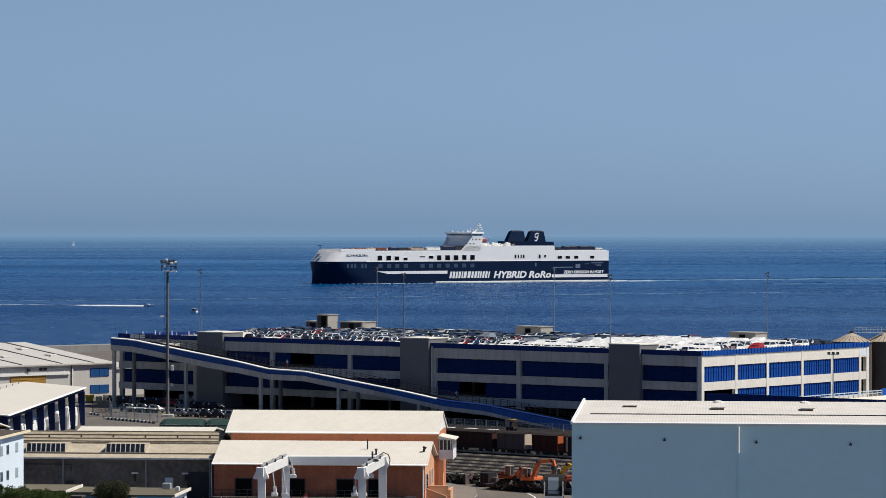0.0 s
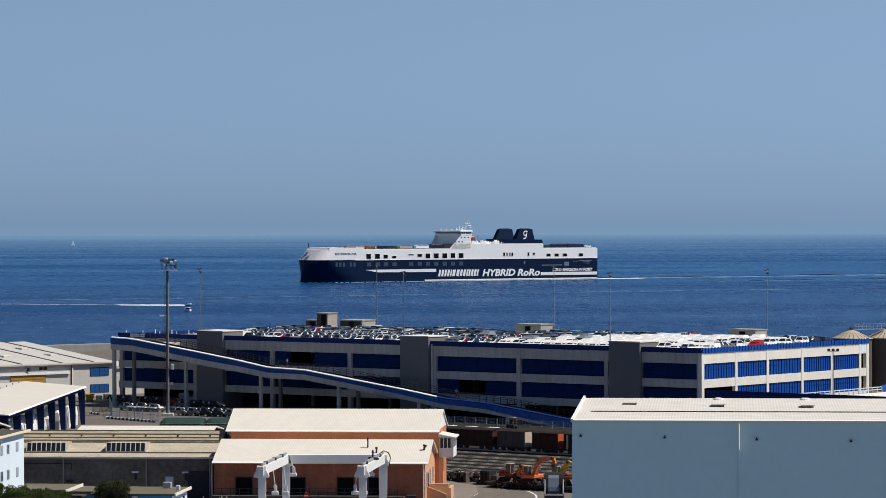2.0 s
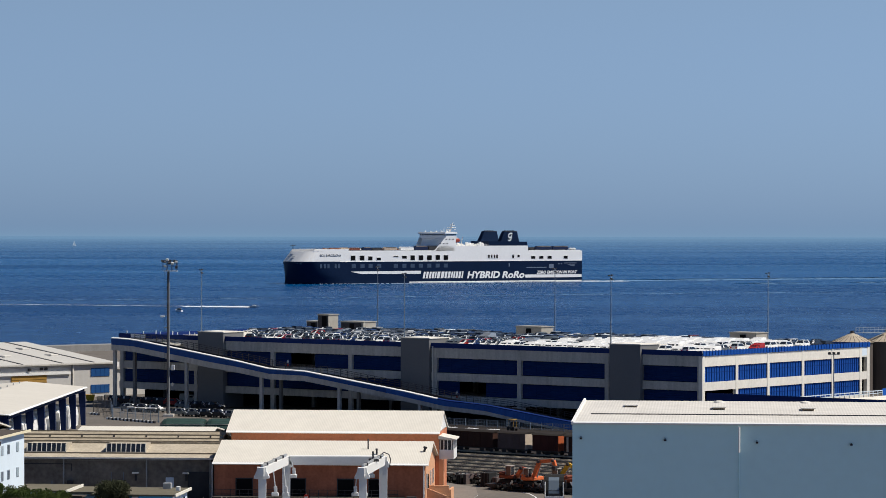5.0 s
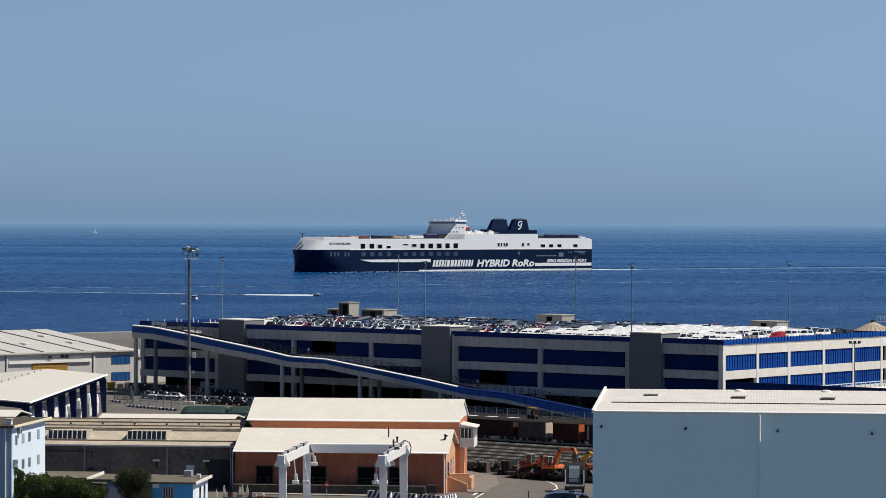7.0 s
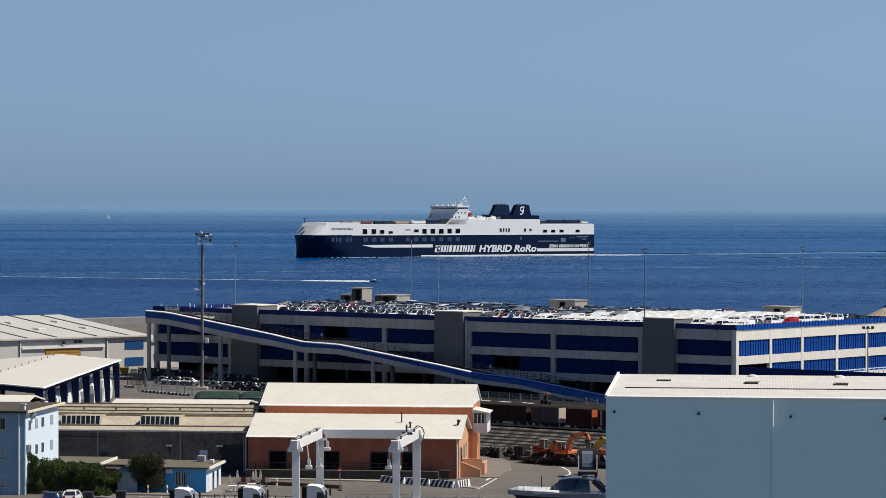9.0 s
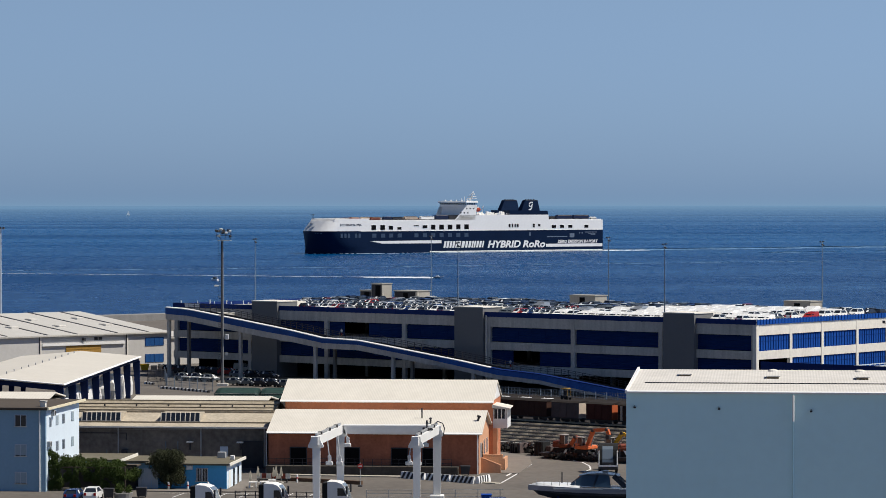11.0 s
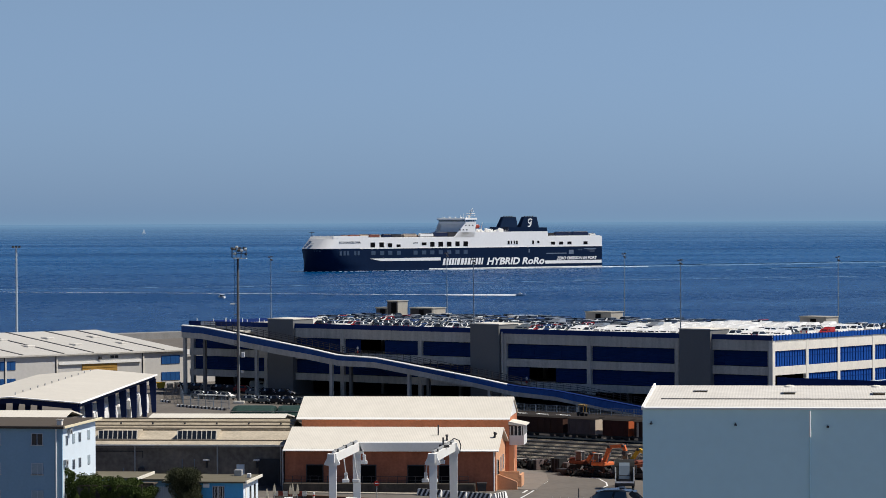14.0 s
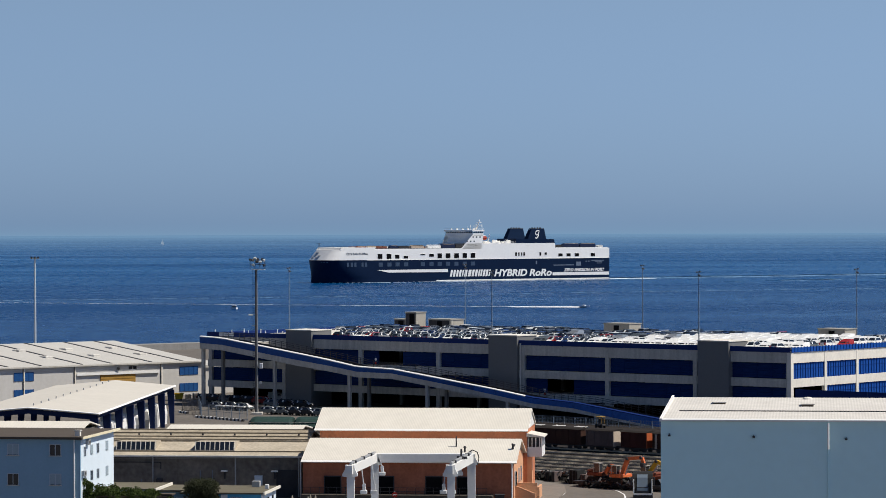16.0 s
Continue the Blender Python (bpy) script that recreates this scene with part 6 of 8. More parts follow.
for _k, (_x, _y, _a, _c, _v) in enumerate(((-65.0, 619, 60, "black", False), (-62.6, 617, 60, "black", False), (-60.3, 615.5, 60, "grey", False), (-57.9, 613.5, 60, "black", False), (-55.5, 611.5, 60, "black", False), (-53.0, 609.5, 60, "red", False),
                                             (-59.9, 592, 50, "grey", False), (-57.2, 590, 50, "black", False), (-54.6, 588, 50, "grey", False), (-48.8, 577, 52, "grey", False), (-46.3, 575.5, 52, "grey", False), (-43.9, 574, 52, "black", False), (-41.5, 572.5, 52, "black", False), (-39.0, 571, 52, "grey", False),
                                             (-48.9, 357.6, 172, "blue", False), (-46.8, 358.2, 176, "white", False), (-50, 600, 55, "grey", False), (-47, 598, 55, "black", False), (-44, 596, 55, "black", False),
                                             (-50.6, 621.5, 60, "white", True), (1.5, 521, 52, "white", False), (5.0, 518.2, 52, "white", False), (8.6, 515.3, 52, "white", False), (-2.6, 524, 52, "white", False), (0.4, 347.5, 85, "blue", False))):
    park(_c, _v, pose(_x, _y, 3.005, rz=_a))


# windscreen glass with the reflected sky put into its base colour
SKY_SCREEN = glass_mat("sky_reflection_windscreen", (0.16, 0.20, 0.24), 0.15)


def lorry(m, cab_colour, label):
    """A tractor lorry, its front to -y."""
    r = thing("lorry", m, label, "lorry", "lorries in the yard")
    c = part("cab", Shape().rings([[(-1.23, y, z) for y, z in ((-1.1, 0.5), (-1.18, 1.5), (-0.78, 2.6), (-0.45, 2.95), (0.1, 3.15), (1.15, 3.2), (1.15, 0.5))], [(1.23, y, z) for y, z in ((-1.1, 0.5), (-1.18, 1.5), (-0.78, 2.6), (-0.45, 2.95), (0.1, 3.15), (1.15, 3.2), (1.15, 0.5))]]), cab_colour, r)
    part("windscreen", Shape().rings([[(x, -1.24, 1.2), (x, -1.21, 1.5), (x, -0.81, 2.62), (x, -0.5, 2.95), (x, -0.45, 2.9), (x, -0.74, 2.55), (x, -1.12, 1.5), (x, -1.1, 1.2)] for x in ((-0.72, 0.62) if cab_colour is TYRE else (-0.98, 0.98))]), SKY_SCREEN, c)
    for s in (-1, 1):
        part("side_window", Shape().prism_x([(-1.0, 1.6), (0.0, 1.6), (0.0, 2.45), (-0.65, 2.45)], s * 1.24 - 0.02, s * 1.24 + 0.02), GLASS, c)
        part("mirror", Shape().box(s * 1.45 - 0.1, s * 1.45 + 0.1, -1.2, -1.0, 1.8, 2.7, 0.03), DARK_STEEL, c)
        part("headlight", Shape().box(s * 0.9 - 0.2, s * 0.9 + 0.2, -1.16, -1.0, 0.65, 0.9), LAMP, c)
    if cab_colour is TYRE:
        for q in (-1, 1):
            part("side_fairing", Shape().box(q * 1.16 - 0.07, q * 1.16 + 0.07, -1.26, -1.05, 0.9, 2.5, 0.03), WHITE_PAINT, c, "white side fairing")
        part("bumper_band", Shape().box(-1.2, 1.2, -1.29, -1.2, 0.72, 0.9), WHITE_PAINT, c)
    part("grille", Shape().box(-0.8, 0.8, -1.2, -1.05, 0.95, 1.6), DARK_STEEL, c)
    part("bumper", Shape().box(-1.24, 1.24, -1.25, -0.9, 0.4, 0.85, 0.06), DARK_STEEL, c)
    part("rear_panel", Shape().box(-1.2, 1.2, 1.15, 1.75, 0.8, 3.05, 0.06), TYRE, c)
    part("chassis", Shape().box(-0.5, 0.5, 1.1, 6.0, 0.6, 1.0), DARK_STEEL, r)
    part("fifth_wheel", Shape().box(-0.6, 0.6, 3.6, 4.8, 1.0, 1.2, 0.05), DARK_STEEL, r)
    for x in (-1.05, 1.05):
        for y in (0.0, 3.9):
            part("wheel", Shape().rod((x - 0.17, y, 0.5), (x + 0.17, y, 0.5), 0.5, 14), TYRE, r)
    return r


lorry(pose(14.2, 395.6, 3.0, rz=-3) @ Matrix.Diagonal((1.0, 1.0, 1.15, 1)), TYRE, "dark tractor lorry facing the yard beside the warehouse")
lorry(pose(-32.2, 344.5, 3.0, rz=82), WHITE_PAINT, "white tractor lorry parked in the yard")
lorry(pose(-24.75, 346.5, 3.0, rz=82), WHITE_PAINT, "white tractor lorry parked in the yard")
lorry(pose(-17.8, 349.0, 3.0, rz=84), WHITE_PAINT, "white tractor lorry parked near the boat lift")


# ---- boat lift ----
def boat_lift():
    r = thing("boat_lift", Matrix(), "white four-legged travelling boat lift with hanging slings", "boat lift")
    fl, fr, bl, br = (-19.6, 336), (-8.7, 336), (-17.8, 352), (-6.8, 352)
    for (x, y), w in ((fl, 0.42), (fr, 0.42), (bl, 0.45), (br, 0.48)):
        lg = part("leg", Shape().rings([[(x - w * k, y - w, z), (x + w * k, y - w, z), (x + w * k, y + w, z), (x - w * k, y + w, z)] for z, k in ((4.2, 0.85), (11.2, 1.0))]), WHITE_PAINT, r)
        part("wheel_fork", Shape().box(x - 0.8, x + 0.8, y - 0.9, y + 0.9, 3.9, 4.3, 0.05), WHITE_PAINT, lg)
        part("wheel", Shape().rod((x - 0.35, y, 3.75), (x + 0.35, y, 3.75), 0.75, 16), TYRE, lg)
    for a, b in ((fl, bl), (fr, br)):
        d = Vector((b[0] - a[0], b[1] - a[1], 0)).normalized()
        bm = part("side_beam", Shape().beam((a[0] - d.x * 0.9, a[1] - d.y * 0.9, 11.75), (b[0] + d.x * 0.9, b[1] + d.y * 0.9, 11.75), 0.6, 0.95), WHITE_PAINT, r)
        part("beam_rail", Shape().beam((a[0], a[1], 12.42), (b[0], b[1], 12.42), 0.2, 0.2), STEEL, bm)
        for (x, y) in (a, b):
            part("knee", Shape().rings([[(x - w - 0.05, y - 0.5, z), (x + w - 0.1, y - 0.5, z), (x + w - 0.1, y + 0.5, z), (x - w - 0.05, y + 0.5, z)] for z, w in ((10.95, 0.46), (11.02, 0.85), (11.22, 0.85), (11.8, 0.56), (12.22, 0.5))]), WHITE_PAINT, bm)
        for k in (0.15, 0.5, 0.8):
            x, y = a[0] + (b[0] - a[0]) * k, a[1] + (b[1] - a[1]) * k
            part("winch", Shape().box(x - 0.25, x + 0.25, y - 0.25, y + 0.25, 12.2, 12.55, 0.05), DARK_STEEL, bm)
        for k, z in ((0.12, 8.9), (0.55, 8.3), (0.9, 9.9)):
            x, y = a[0] + (b[0] - a[0]) * k, a[1] + (b[1] - a[1]) * k
            s = 1.1 if a is fl else -1.1
            h = part("hook_block", Shape().box(x + s - 0.42, x + s + 0.36, y - 0.15, y + 0.15, z, z + 0.42, 0.06).box(x + s - 0.16, x + s + 0.2, y - 0.12, y + 0.12, z + 0.38, z + 0.85, 0.05), WHITE_PAINT, bm)
            part("chain", Shape().rod((x + s, y, z + 0.8), (x + s * 0.8, y, 11.6), 0.07, 6), LAMP_GREY, h)
            part("sheave", Shape().rod((x + s, y - 0.12, z + 0.95), (x + s, y + 0.12, z + 0.95), 0.2, 10), WHITE_PAINT, h)
    part("cross_beam", Shape().box(bl[0] + 0.3, br[0] - 0.3, 351.5, 352.5, 11.25, 12.3, 0.06), WHITE_PAINT, r)
    part("exhaust", Shape().rod((-7.8, 345, 12.2), (-7.8, 345, 13.3), 0.1).rod((-8.2, 345.6, 12.35), (-7.2, 344.2, 12.35), 0.14), DARK_STEEL, r)
    part("hose", Shape().rod((-7.2, 350.6, 12.4), (-6.7, 351, 12.75), 0.06, 6).rod((-6.7, 351, 12.75), (-6.15, 351.3, 12.5), 0.06, 6).rod((-6.15, 351.3, 12.5), (-5.95, 351.5, 11.9), 0.06, 6).rod((-5.95, 351.5, 11.9), (-6.1, 351.5, 11.0), 0.06, 6), DARK_STEEL, r)


boat_lift()


# ---- motor yacht on its cradle ----
def yacht():
    r = thing("motor_yacht", pose(3.6, 357.5, 1.95, rz=-4), "dark-hulled open motor yacht on a shore cradle", "yacht")
    hull = mat("dark_blue_gelcoat", (0.03, 0.04, 0.06), 0.2, vary=0.03)
    deck = mat("white_gelcoat", (0.68, 0.70, 0.72), 0.3, vary=0.03)
    st = ((0, 0.05, 2.9, 3.0), (1.2, 0.9, 1.9, 3.0), (3.2, 1.6, 1.4, 2.95), (6, 1.95, 1.15, 2.85), (10, 2.0, 1.1, 2.75), (13.2, 1.9, 1.1, 2.7))
    part("hull", Shape().rings([[(x, -w, z1), (x, -w * 0.9, (z0 + z1) / 2), (x, -w * 0.15, z0), (x, w * 0.15, z0), (x, w * 0.9, (z0 + z1) / 2), (x, w, z1)] for x, w, z0, z1 in st]), hull, r, smooth=False)
    for sgn in (-1, 1):
        part("topside_band", Shape().rings([[(x, sgn * (w + 0.02), z1 + 0.02), (x, sgn * (w + 0.02) * 0.99, z1 - 0.55), (x, sgn * w * 0.86, z1 - 0.55), (x, sgn * w * 0.9, z1 + 0.02)] for x, w, z0, z1 in st]), mat("lilac_grey_gelcoat", (0.30, 0.31, 0.36), 0.25, vary=0.04), r, "lilac-grey topside band")
    part("deck", Shape().rings([[(x, -w * 0.96, z1), (x, w * 0.96, z1), (x, w * 0.6, z1 + 0.32 * min(1, x)), (x, -w * 0.6, z1 + 0.32 * min(1, x))] for x, w, z0, z1 in st[:4]]), deck, r, "white foredeck")
    part("windscreen", Shape().rings([[(4.8, -1.3, 3.1), (4.8, 1.3, 3.1), (9.6, 1.6, 2.9), (9.6, -1.6, 2.9)], [(6.3, -1.15, 4.25), (6.3, 1.15, 4.25), (9.4, 1.3, 4.32), (9.4, -1.3, 4.32)]]), glass_mat("blue_tinted_glass", (0.03, 0.06, 0.10)), r)
    for y in (-1.44, 1.38):
        part("window_pillar", Shape().beam((7.6, y * 1.02, 2.95), (8.1, y * 0.88, 4.32), 0.08, 0.22), hull, r)
    part("hard_top", Shape().rings([[(5.9, -1.0, 4.12), (5.9, 1.0, 4.12), (5.9, 1.0, 4.18), (5.9, -1.0, 4.18)], [(7.0, -1.4, 4.32), (7.0, 1.4, 4.32), (7.0, 1.35, 4.46), (7.0, -1.35, 4.46)], [(8.4, -1.5, 4.36), (8.4, 1.5, 4.36), (8.4, 1.45, 4.54), (8.4, -1.45, 4.54)], [(10.6, -1.4, 4.14), (10.6, 1.4, 4.14), (10.6, 1.35, 4.24), (10.6, -1.35, 4.24)]]), hull, r, "dark curved hard top")
    part("radar_arch", Shape().box(8.6, 9.3, -0.4, 0.4, 4.52, 4.72, 0.08), hull, r)
    for y in (-1.45, 1.4):
        part("roof_arch", Shape().beam((9.9, y, 4.24), (11.3, y, 2.95), 0.15, 0.6), hull, r)
        part("rub_rail", Shape().box(3, 13.2, y * 1.38, y * 1.38 + 0.08, 2.7, 2.85), deck, r)
    rail = Shape()
    for k in range(6):
        rail.rod((1 + k * 0.9, -1.0 - min(k, 2) * 0.3, 3.1), (1 + k * 0.9, -1.0 - min(k, 2) * 0.3, 3.7), 0.03, 5)
    part("bow_rail", rail, STEEL, r)
    part("mast", Shape().rod((3.9, 0.3, 3.1), (3.9, 0.3, 4.5), 0.07, 6), DARK_STEEL, r)
    part("stern_seat", Shape().box(10.6, 12.9, -1.5, 1.5, 2.7, 3.2, 0.12), deck, r)
    for x in (3.5, 7, 11):
        cr = part("cradle", Shape().box(x - 0.15, x + 0.15, -1.8, 1.8, 1.06, 1.2), BLUE_STEEL, r)
        for y in (-1.6, 1.6):
            part("cradle_pad", Shape().beam((x, y, 1.05), (x, y * 0.7, 1.75), 0.25, 0.25), BLUE_STEEL, cr)


yacht()


# ---- railway ----
RAIL = pose(44.74, 535.52, 3.0, rz=-38.2)
RUST = mat("rusty_brown_paint", (0.048, 0.022, 0.016), 0.8, vary=0.35, size=1.5, fine=0.2, streak=0.6)
RUST_RED = mat("faded_oxide_red_wagon", (0.062, 0.019, 0.015), 0.8, vary=0.3, size=1.5, fine=0.2, streak=0.6)
RUST_GREY = mat("faded_grey_wagon", (0.105, 0.080, 0.076), 0.8, vary=0.3, size=1.5, fine=0.2, streak=0.6)
BALLAST = mat("dark_ballast", (0.024, 0.020, 0.018), 0.95, vary=0.45, size=1.2, fine=0.15)
RAIL_STEEL = mat("worn_rail", (0.50, 0.42, 0.31), 0.6, 0.0, vary=0.25, size=2)


def railway():
    # ballast of the tracks, carried on to the ramp to darken shaded ground
    g = Shape(RAIL).box(-75, 48, -101, -12, 0.0, 0.06)
    tagged(part("track_bed", g, BALLAST), "dark oily ballast between the tracks, spread to darken the shaded ground by the ramp", "track bed", kind="structure")
    for y in (-64.5, -71.5, -78.5, -83.5, -88.5, -93.5, -98.5):
        r = thing("railway_track", RAIL @ pose(0, y, 0.06), "worn railway track with timber sleepers", "railway track", "tracks of the yard")
        for d in (-0.75, 0.75):
            part("rail", Shape().box(-75, 48, d - 0.11, d + 0.11, 0.1, 0.30), RAIL_STEEL, r)
        sl = Shape()
        for k in range(150):
            sl.box(-75 + k * 0.82, -74.75 + k * 0.82, -1.25, 1.25, 0.0, 0.1)
        tagged(part("sleeper_bed", sl, BALLAST, r), kind="stuff")
    # a concrete edge along the front of the tracks
    w = Shape(RAIL).box(-20, 40, -108.6, -107.8, 0, 1.0)
    tagged(part("kerb_wall", w, WEATHERED), "low concrete wall beside the tracks", "wall", kind="structure")


def wagon(x, length, body, label, doors=(), end=None):
    r = thing("freight_wagon", RAIL @ pose(x, -64.5, 0.28) @ Matrix.Diagonal((1, 1, 0.79, 1)), label, "freight wagon", "freight wagons")
    b = part("body", Shape().box(0.3, length - 0.3, -1.4, 1.4, 0.95, 4.0, 0.08), body, r)
    part("roof", Shape().rings([[(xx, y, z) for y, z in ((-1.5, 3.95), (-1.0, 4.25), (0, 4.37), (1.0, 4.25), (1.5, 3.95))] for xx in (0.2, length - 0.2)]), BALLAST, r)
    # sun-facing end: its light is put into a brighter colour
    if end:
        part("end_wall", Shape().box(length - 0.29, length - 0.2, -1.38, 1.38, 0.97, 3.9), end, r, "plank end wall in a brighter colour for the sun")
    for k in range(int(length / 1.3)):
        part("body_rib", Shape().box(0.6 + k * 1.3, 0.72 + k * 1.3, -1.48, -1.4, 1.0, 3.95), body, b)
    part("sole_bar", Shape().box(0, length, -1.2, 1.2, 0.7, 0.95), DARK_STEEL, r)
    for bx in (2.0, length - 2.0):
        for dx in (-0.9, 0.9):
            for y in (-0.8, 0.7):
                part("wheel", Shape().rod((bx + dx, y, 0.48), (bx + dx, y + 0.1, 0.48), 0.46, 12), DARK_STEEL, r)
    for dx, w, mt in doors:
        part("door", Shape().box(dx, dx + w, -1.52, -1.42, 1.0, 3.8), mt, b)
    for bx in (-0.35, length):
        for y in (-0.9, 0.6):
            part("buffer", Shape().box(bx, bx + 0.35, y, y + 0.3, 0.75, 1.05), DARK_STEEL, r)


railway()
PALE_DOOR_SUNLIT_END = mat("pale_cream_door_sunlit_end", (0.5, 0.42, 0.34), 0.7, vary=0.15)
ORANGE_SUNLIT_END = mat("orange_sunlit_end", (0.42, 0.10, 0.035), 0.7, vary=0.15)
wagon(-30.5, 13, RUST, "dark brown covered freight wagon")
wagon(-16.5, 11.2, RUST, "dark brown covered freight wagon")
wagon(-4.9, 9.9, RUST, "dark brown covered freight wagon")
wagon(5.3, 5.9, RUST_GREY, "faded grey-brown covered wagon with a pale end", (), PALE_DOOR_SUNLIT_END)
wagon(12.0, 5.5, RUST_RED, "short brown covered wagon with an orange end", (), ORANGE_SUNLIT_END)
wagon(18.0, 6.0, RUST, "short brown covered wagon with a pale strip", ((0.9, 0.35, PALE_DOOR_SUNLIT_END),))
wagon(24.5, 13, RUST, "dark brown covered freight wagon")

EXC_DULL = mat("faded_orange_machine_paint", (0.62, 0.15, 0.05), 0.6, vary=0.45, size=0.5, fine=0.15)
EXC_Y = mat("yellow_machine_paint", (0.62, 0.36, 0.03), 0.5, vary=0.15)


SOOT_RED = mat("sooty_red_machine_paint", (0.17, 0.045, 0.022), 0.6, vary=0.35, size=0.8)


def flat_wagon(x):
    r = thing("flat_wagon", RAIL @ pose(x, -116.0, 0.0), "dark flat railway wagon with piled scrap", "flat wagon", "flat wagons")
    part("bed", Shape().box(0, 11.5, -1.4, 1.4, 0.62, 0.8), DARK_STEEL, r)
    for bx in (1.6, 9.9):
        for dx in (-0.8, 0.8):
            part("wheel", Shape().rod((bx + dx, -0.85, 0.3), (bx + dx, 0.85, 0.3), 0.3, 12), DARK_STEEL, r)
        part("bogie", Shape().box(bx - 1.3, bx + 1.3, -1.1, 1.1, 0.3, 0.62), DARK_STEEL, r)
    return r


def scrap(x, seed, y=-116.0):
    rnd = random.Random(seed)
    r = thing("scrap_heap", RAIL @ pose(x, y, 0.0), "dark heap of wheels and scrap iron beside the tracks", "scrap heap", "scrap heaps")
    s = Shape()
    for k in range(60):
        s.m = Matrix.Translation((rnd.uniform(0, 5), rnd.uniform(-1, 1), rnd.uniform(0.2, 0.9))) @ Euler((rnd.uniform(-0.5, 0.5), rnd.uniform(-0.5, 0.5), rnd.uniform(0, 3))).to_matrix().to_4x4()
        s.box(*rnd.choice(((-0.4, 0.4, -0.2, 0.2, -0.2, 0.2), (-1.2, 1.2, -0.06, 0.06, -0.06, 0.06), (-0.25, 0.25, -0.25, 0.25, -0.2, 0.2))))
    tagged(part("scrap_mound", s, TYRE, r), kind="stuff")
    bits = {CONCRETE_DARK: Shape(), RUST: Shape(), DARK_STEEL: Shape()}
    for k in range(36):
        b = bits[rnd.choice((CONCRETE_DARK, RUST, RUST, DARK_STEEL))]
        b.m = Matrix.Translation((rnd.uniform(0, 5), rnd.uniform(-1.1, 1), rnd.uniform(0.5, 1.15))) @ Euler((rnd.uniform(-0.6, 0.6), rnd.uniform(-0.6, 0.6), rnd.uniform(0, 3))).to_matrix().to_4x4()
        b.box(*rnd.choice(((-0.2, 0.2, -0.1, 0.1, -0.1, 0.1), (-0.7, 0.7, -0.04, 0.04, -0.05, 0.05), (-0.12, 0.12, -0.12, 0.12, -0.3, 0.3))))
    for m, b in bits.items():
        tagged(part("scrap_rubble", b, m, r), kind="stuff")
    for k in range(3):
        part("axle_wheel", Shape().rod((k * 1.9 + 0.6, -1.1 + k * 0.4, 0.36), (k * 1.9 + 0.75, -1.0 + k * 0.4, 0.40), 0.36, 12), BALLAST, r)


PALE_CAB = mat("pale_cab_frame", (0.34, 0.31, 0.28), 0.6, vary=0.15)


def excavator(y, x0, x1, cab, joints, body_paint, arm_paint, label, thick=0.42):
    """A tracked excavator on a wagon: its house from x0 to x1, its cab, and the joints of its arm."""
    r = thing("excavator", RAIL @ pose(0, y, 0), label, "excavator", "excavators on wagons")
    for d in (-1.0, 0.55):
        part("track", Shape().rings([[(x, d + e, z) for x, z in ((x0 - 0.2, 1.05), (x0 + 0.1, 0.82), (x1 - 0.1, 0.82), (x1 + 0.2, 1.05), (x1 - 0.1, 1.42), (x0 + 0.1, 1.42))] for e in (0, 0.5)]), TYRE, r)
    part("turntable", Shape().rod(((x0 + x1) / 2, 0, 1.35), ((x0 + x1) / 2, 0, 1.6), 0.8, 14), DARK_STEEL, r)
    b = part("house", Shape().box(x0, x1, -1.2, 1.2, 1.55, 2.05, 0.1), body_paint, r)
    part("engine_cover", Shape().box(x0, x0 + (x1 - x0) * 0.4, -1.15, 1.15, 2.05, 2.4, 0.12), body_paint, b)
    c0, c1, top = cab
    c = part("cab", Shape().box(c0 + 0.08, c1 - 0.08, -1.1, -0.35, 2.05, top - 0.1, 0.05), GLASS, b, "dark glazed cab")
    for x in (c0, c1 - 0.08):
        part("cab_pillar", Shape().box(x, x + 0.07, -1.16, -1.1, 2.05, top - 0.08).box(x, x + 0.07, -0.36, -0.3, 2.05, top - 0.08), PALE_CAB, c)
    part("cab_roof", Shape().box(c0 - 0.05, c1 + 0.05, -1.2, -0.25, top - 0.1, top + 0.02, 0.03), PALE_CAB, c)
    arm = part("boom", Shape().beam((*joints[0][:1], -0.3, joints[0][1]), (*joints[1][:1], -0.3, joints[1][1]), thick, thick * 1.3), arm_paint, r)
    for k in range(1, len(joints) - 1):
        (xa, za), (xb, zb) = joints[k], joints[k + 1]
        part("stick", Shape().beam((xa, -0.3, za), (xb, -0.3, zb), thick * 0.8, thick * 1.15), arm_paint, arm)
        part("pin", Shape().rod((xa, -0.65, za), (xa, 0.05, za), 0.2, 10), DARK_STEEL, arm)
    (xa, za), (xb, zb) = joints[0], joints[1]
    part("ram", Shape().rod((xa + 0.5, -0.3, za - 0.1), (xb * 0.7 + xa * 0.3 + 0.4, -0.3, zb * 0.7 + za * 0.3 - 0.2), 0.09, 8), STEEL, arm)
    xe, ze = joints[-1]
    part("bucket", Shape().rings([[(xe - 0.3, y2, ze + 0.1), (xe + 0.3, y2, ze), (xe + 0.25, y2, ze - 0.55), (xe - 0.35, y2, ze - 0.4)] for y2 in (-0.7, 0.1)]), DARK_STEEL, arm)


for _x in (42.6, 54.4):
    flat_wagon(_x)
scrap(31.5, 1, -110.8)
scrap(35.5, 2, -110.2)
scrap(37.5, 3, -112.2)
scrap(42.2, 4, -114.2)
scrap(46.2, 5, -113.6)
scrap(44.4, 6, -116.6)
scrap(48.6, 7, -116.4)
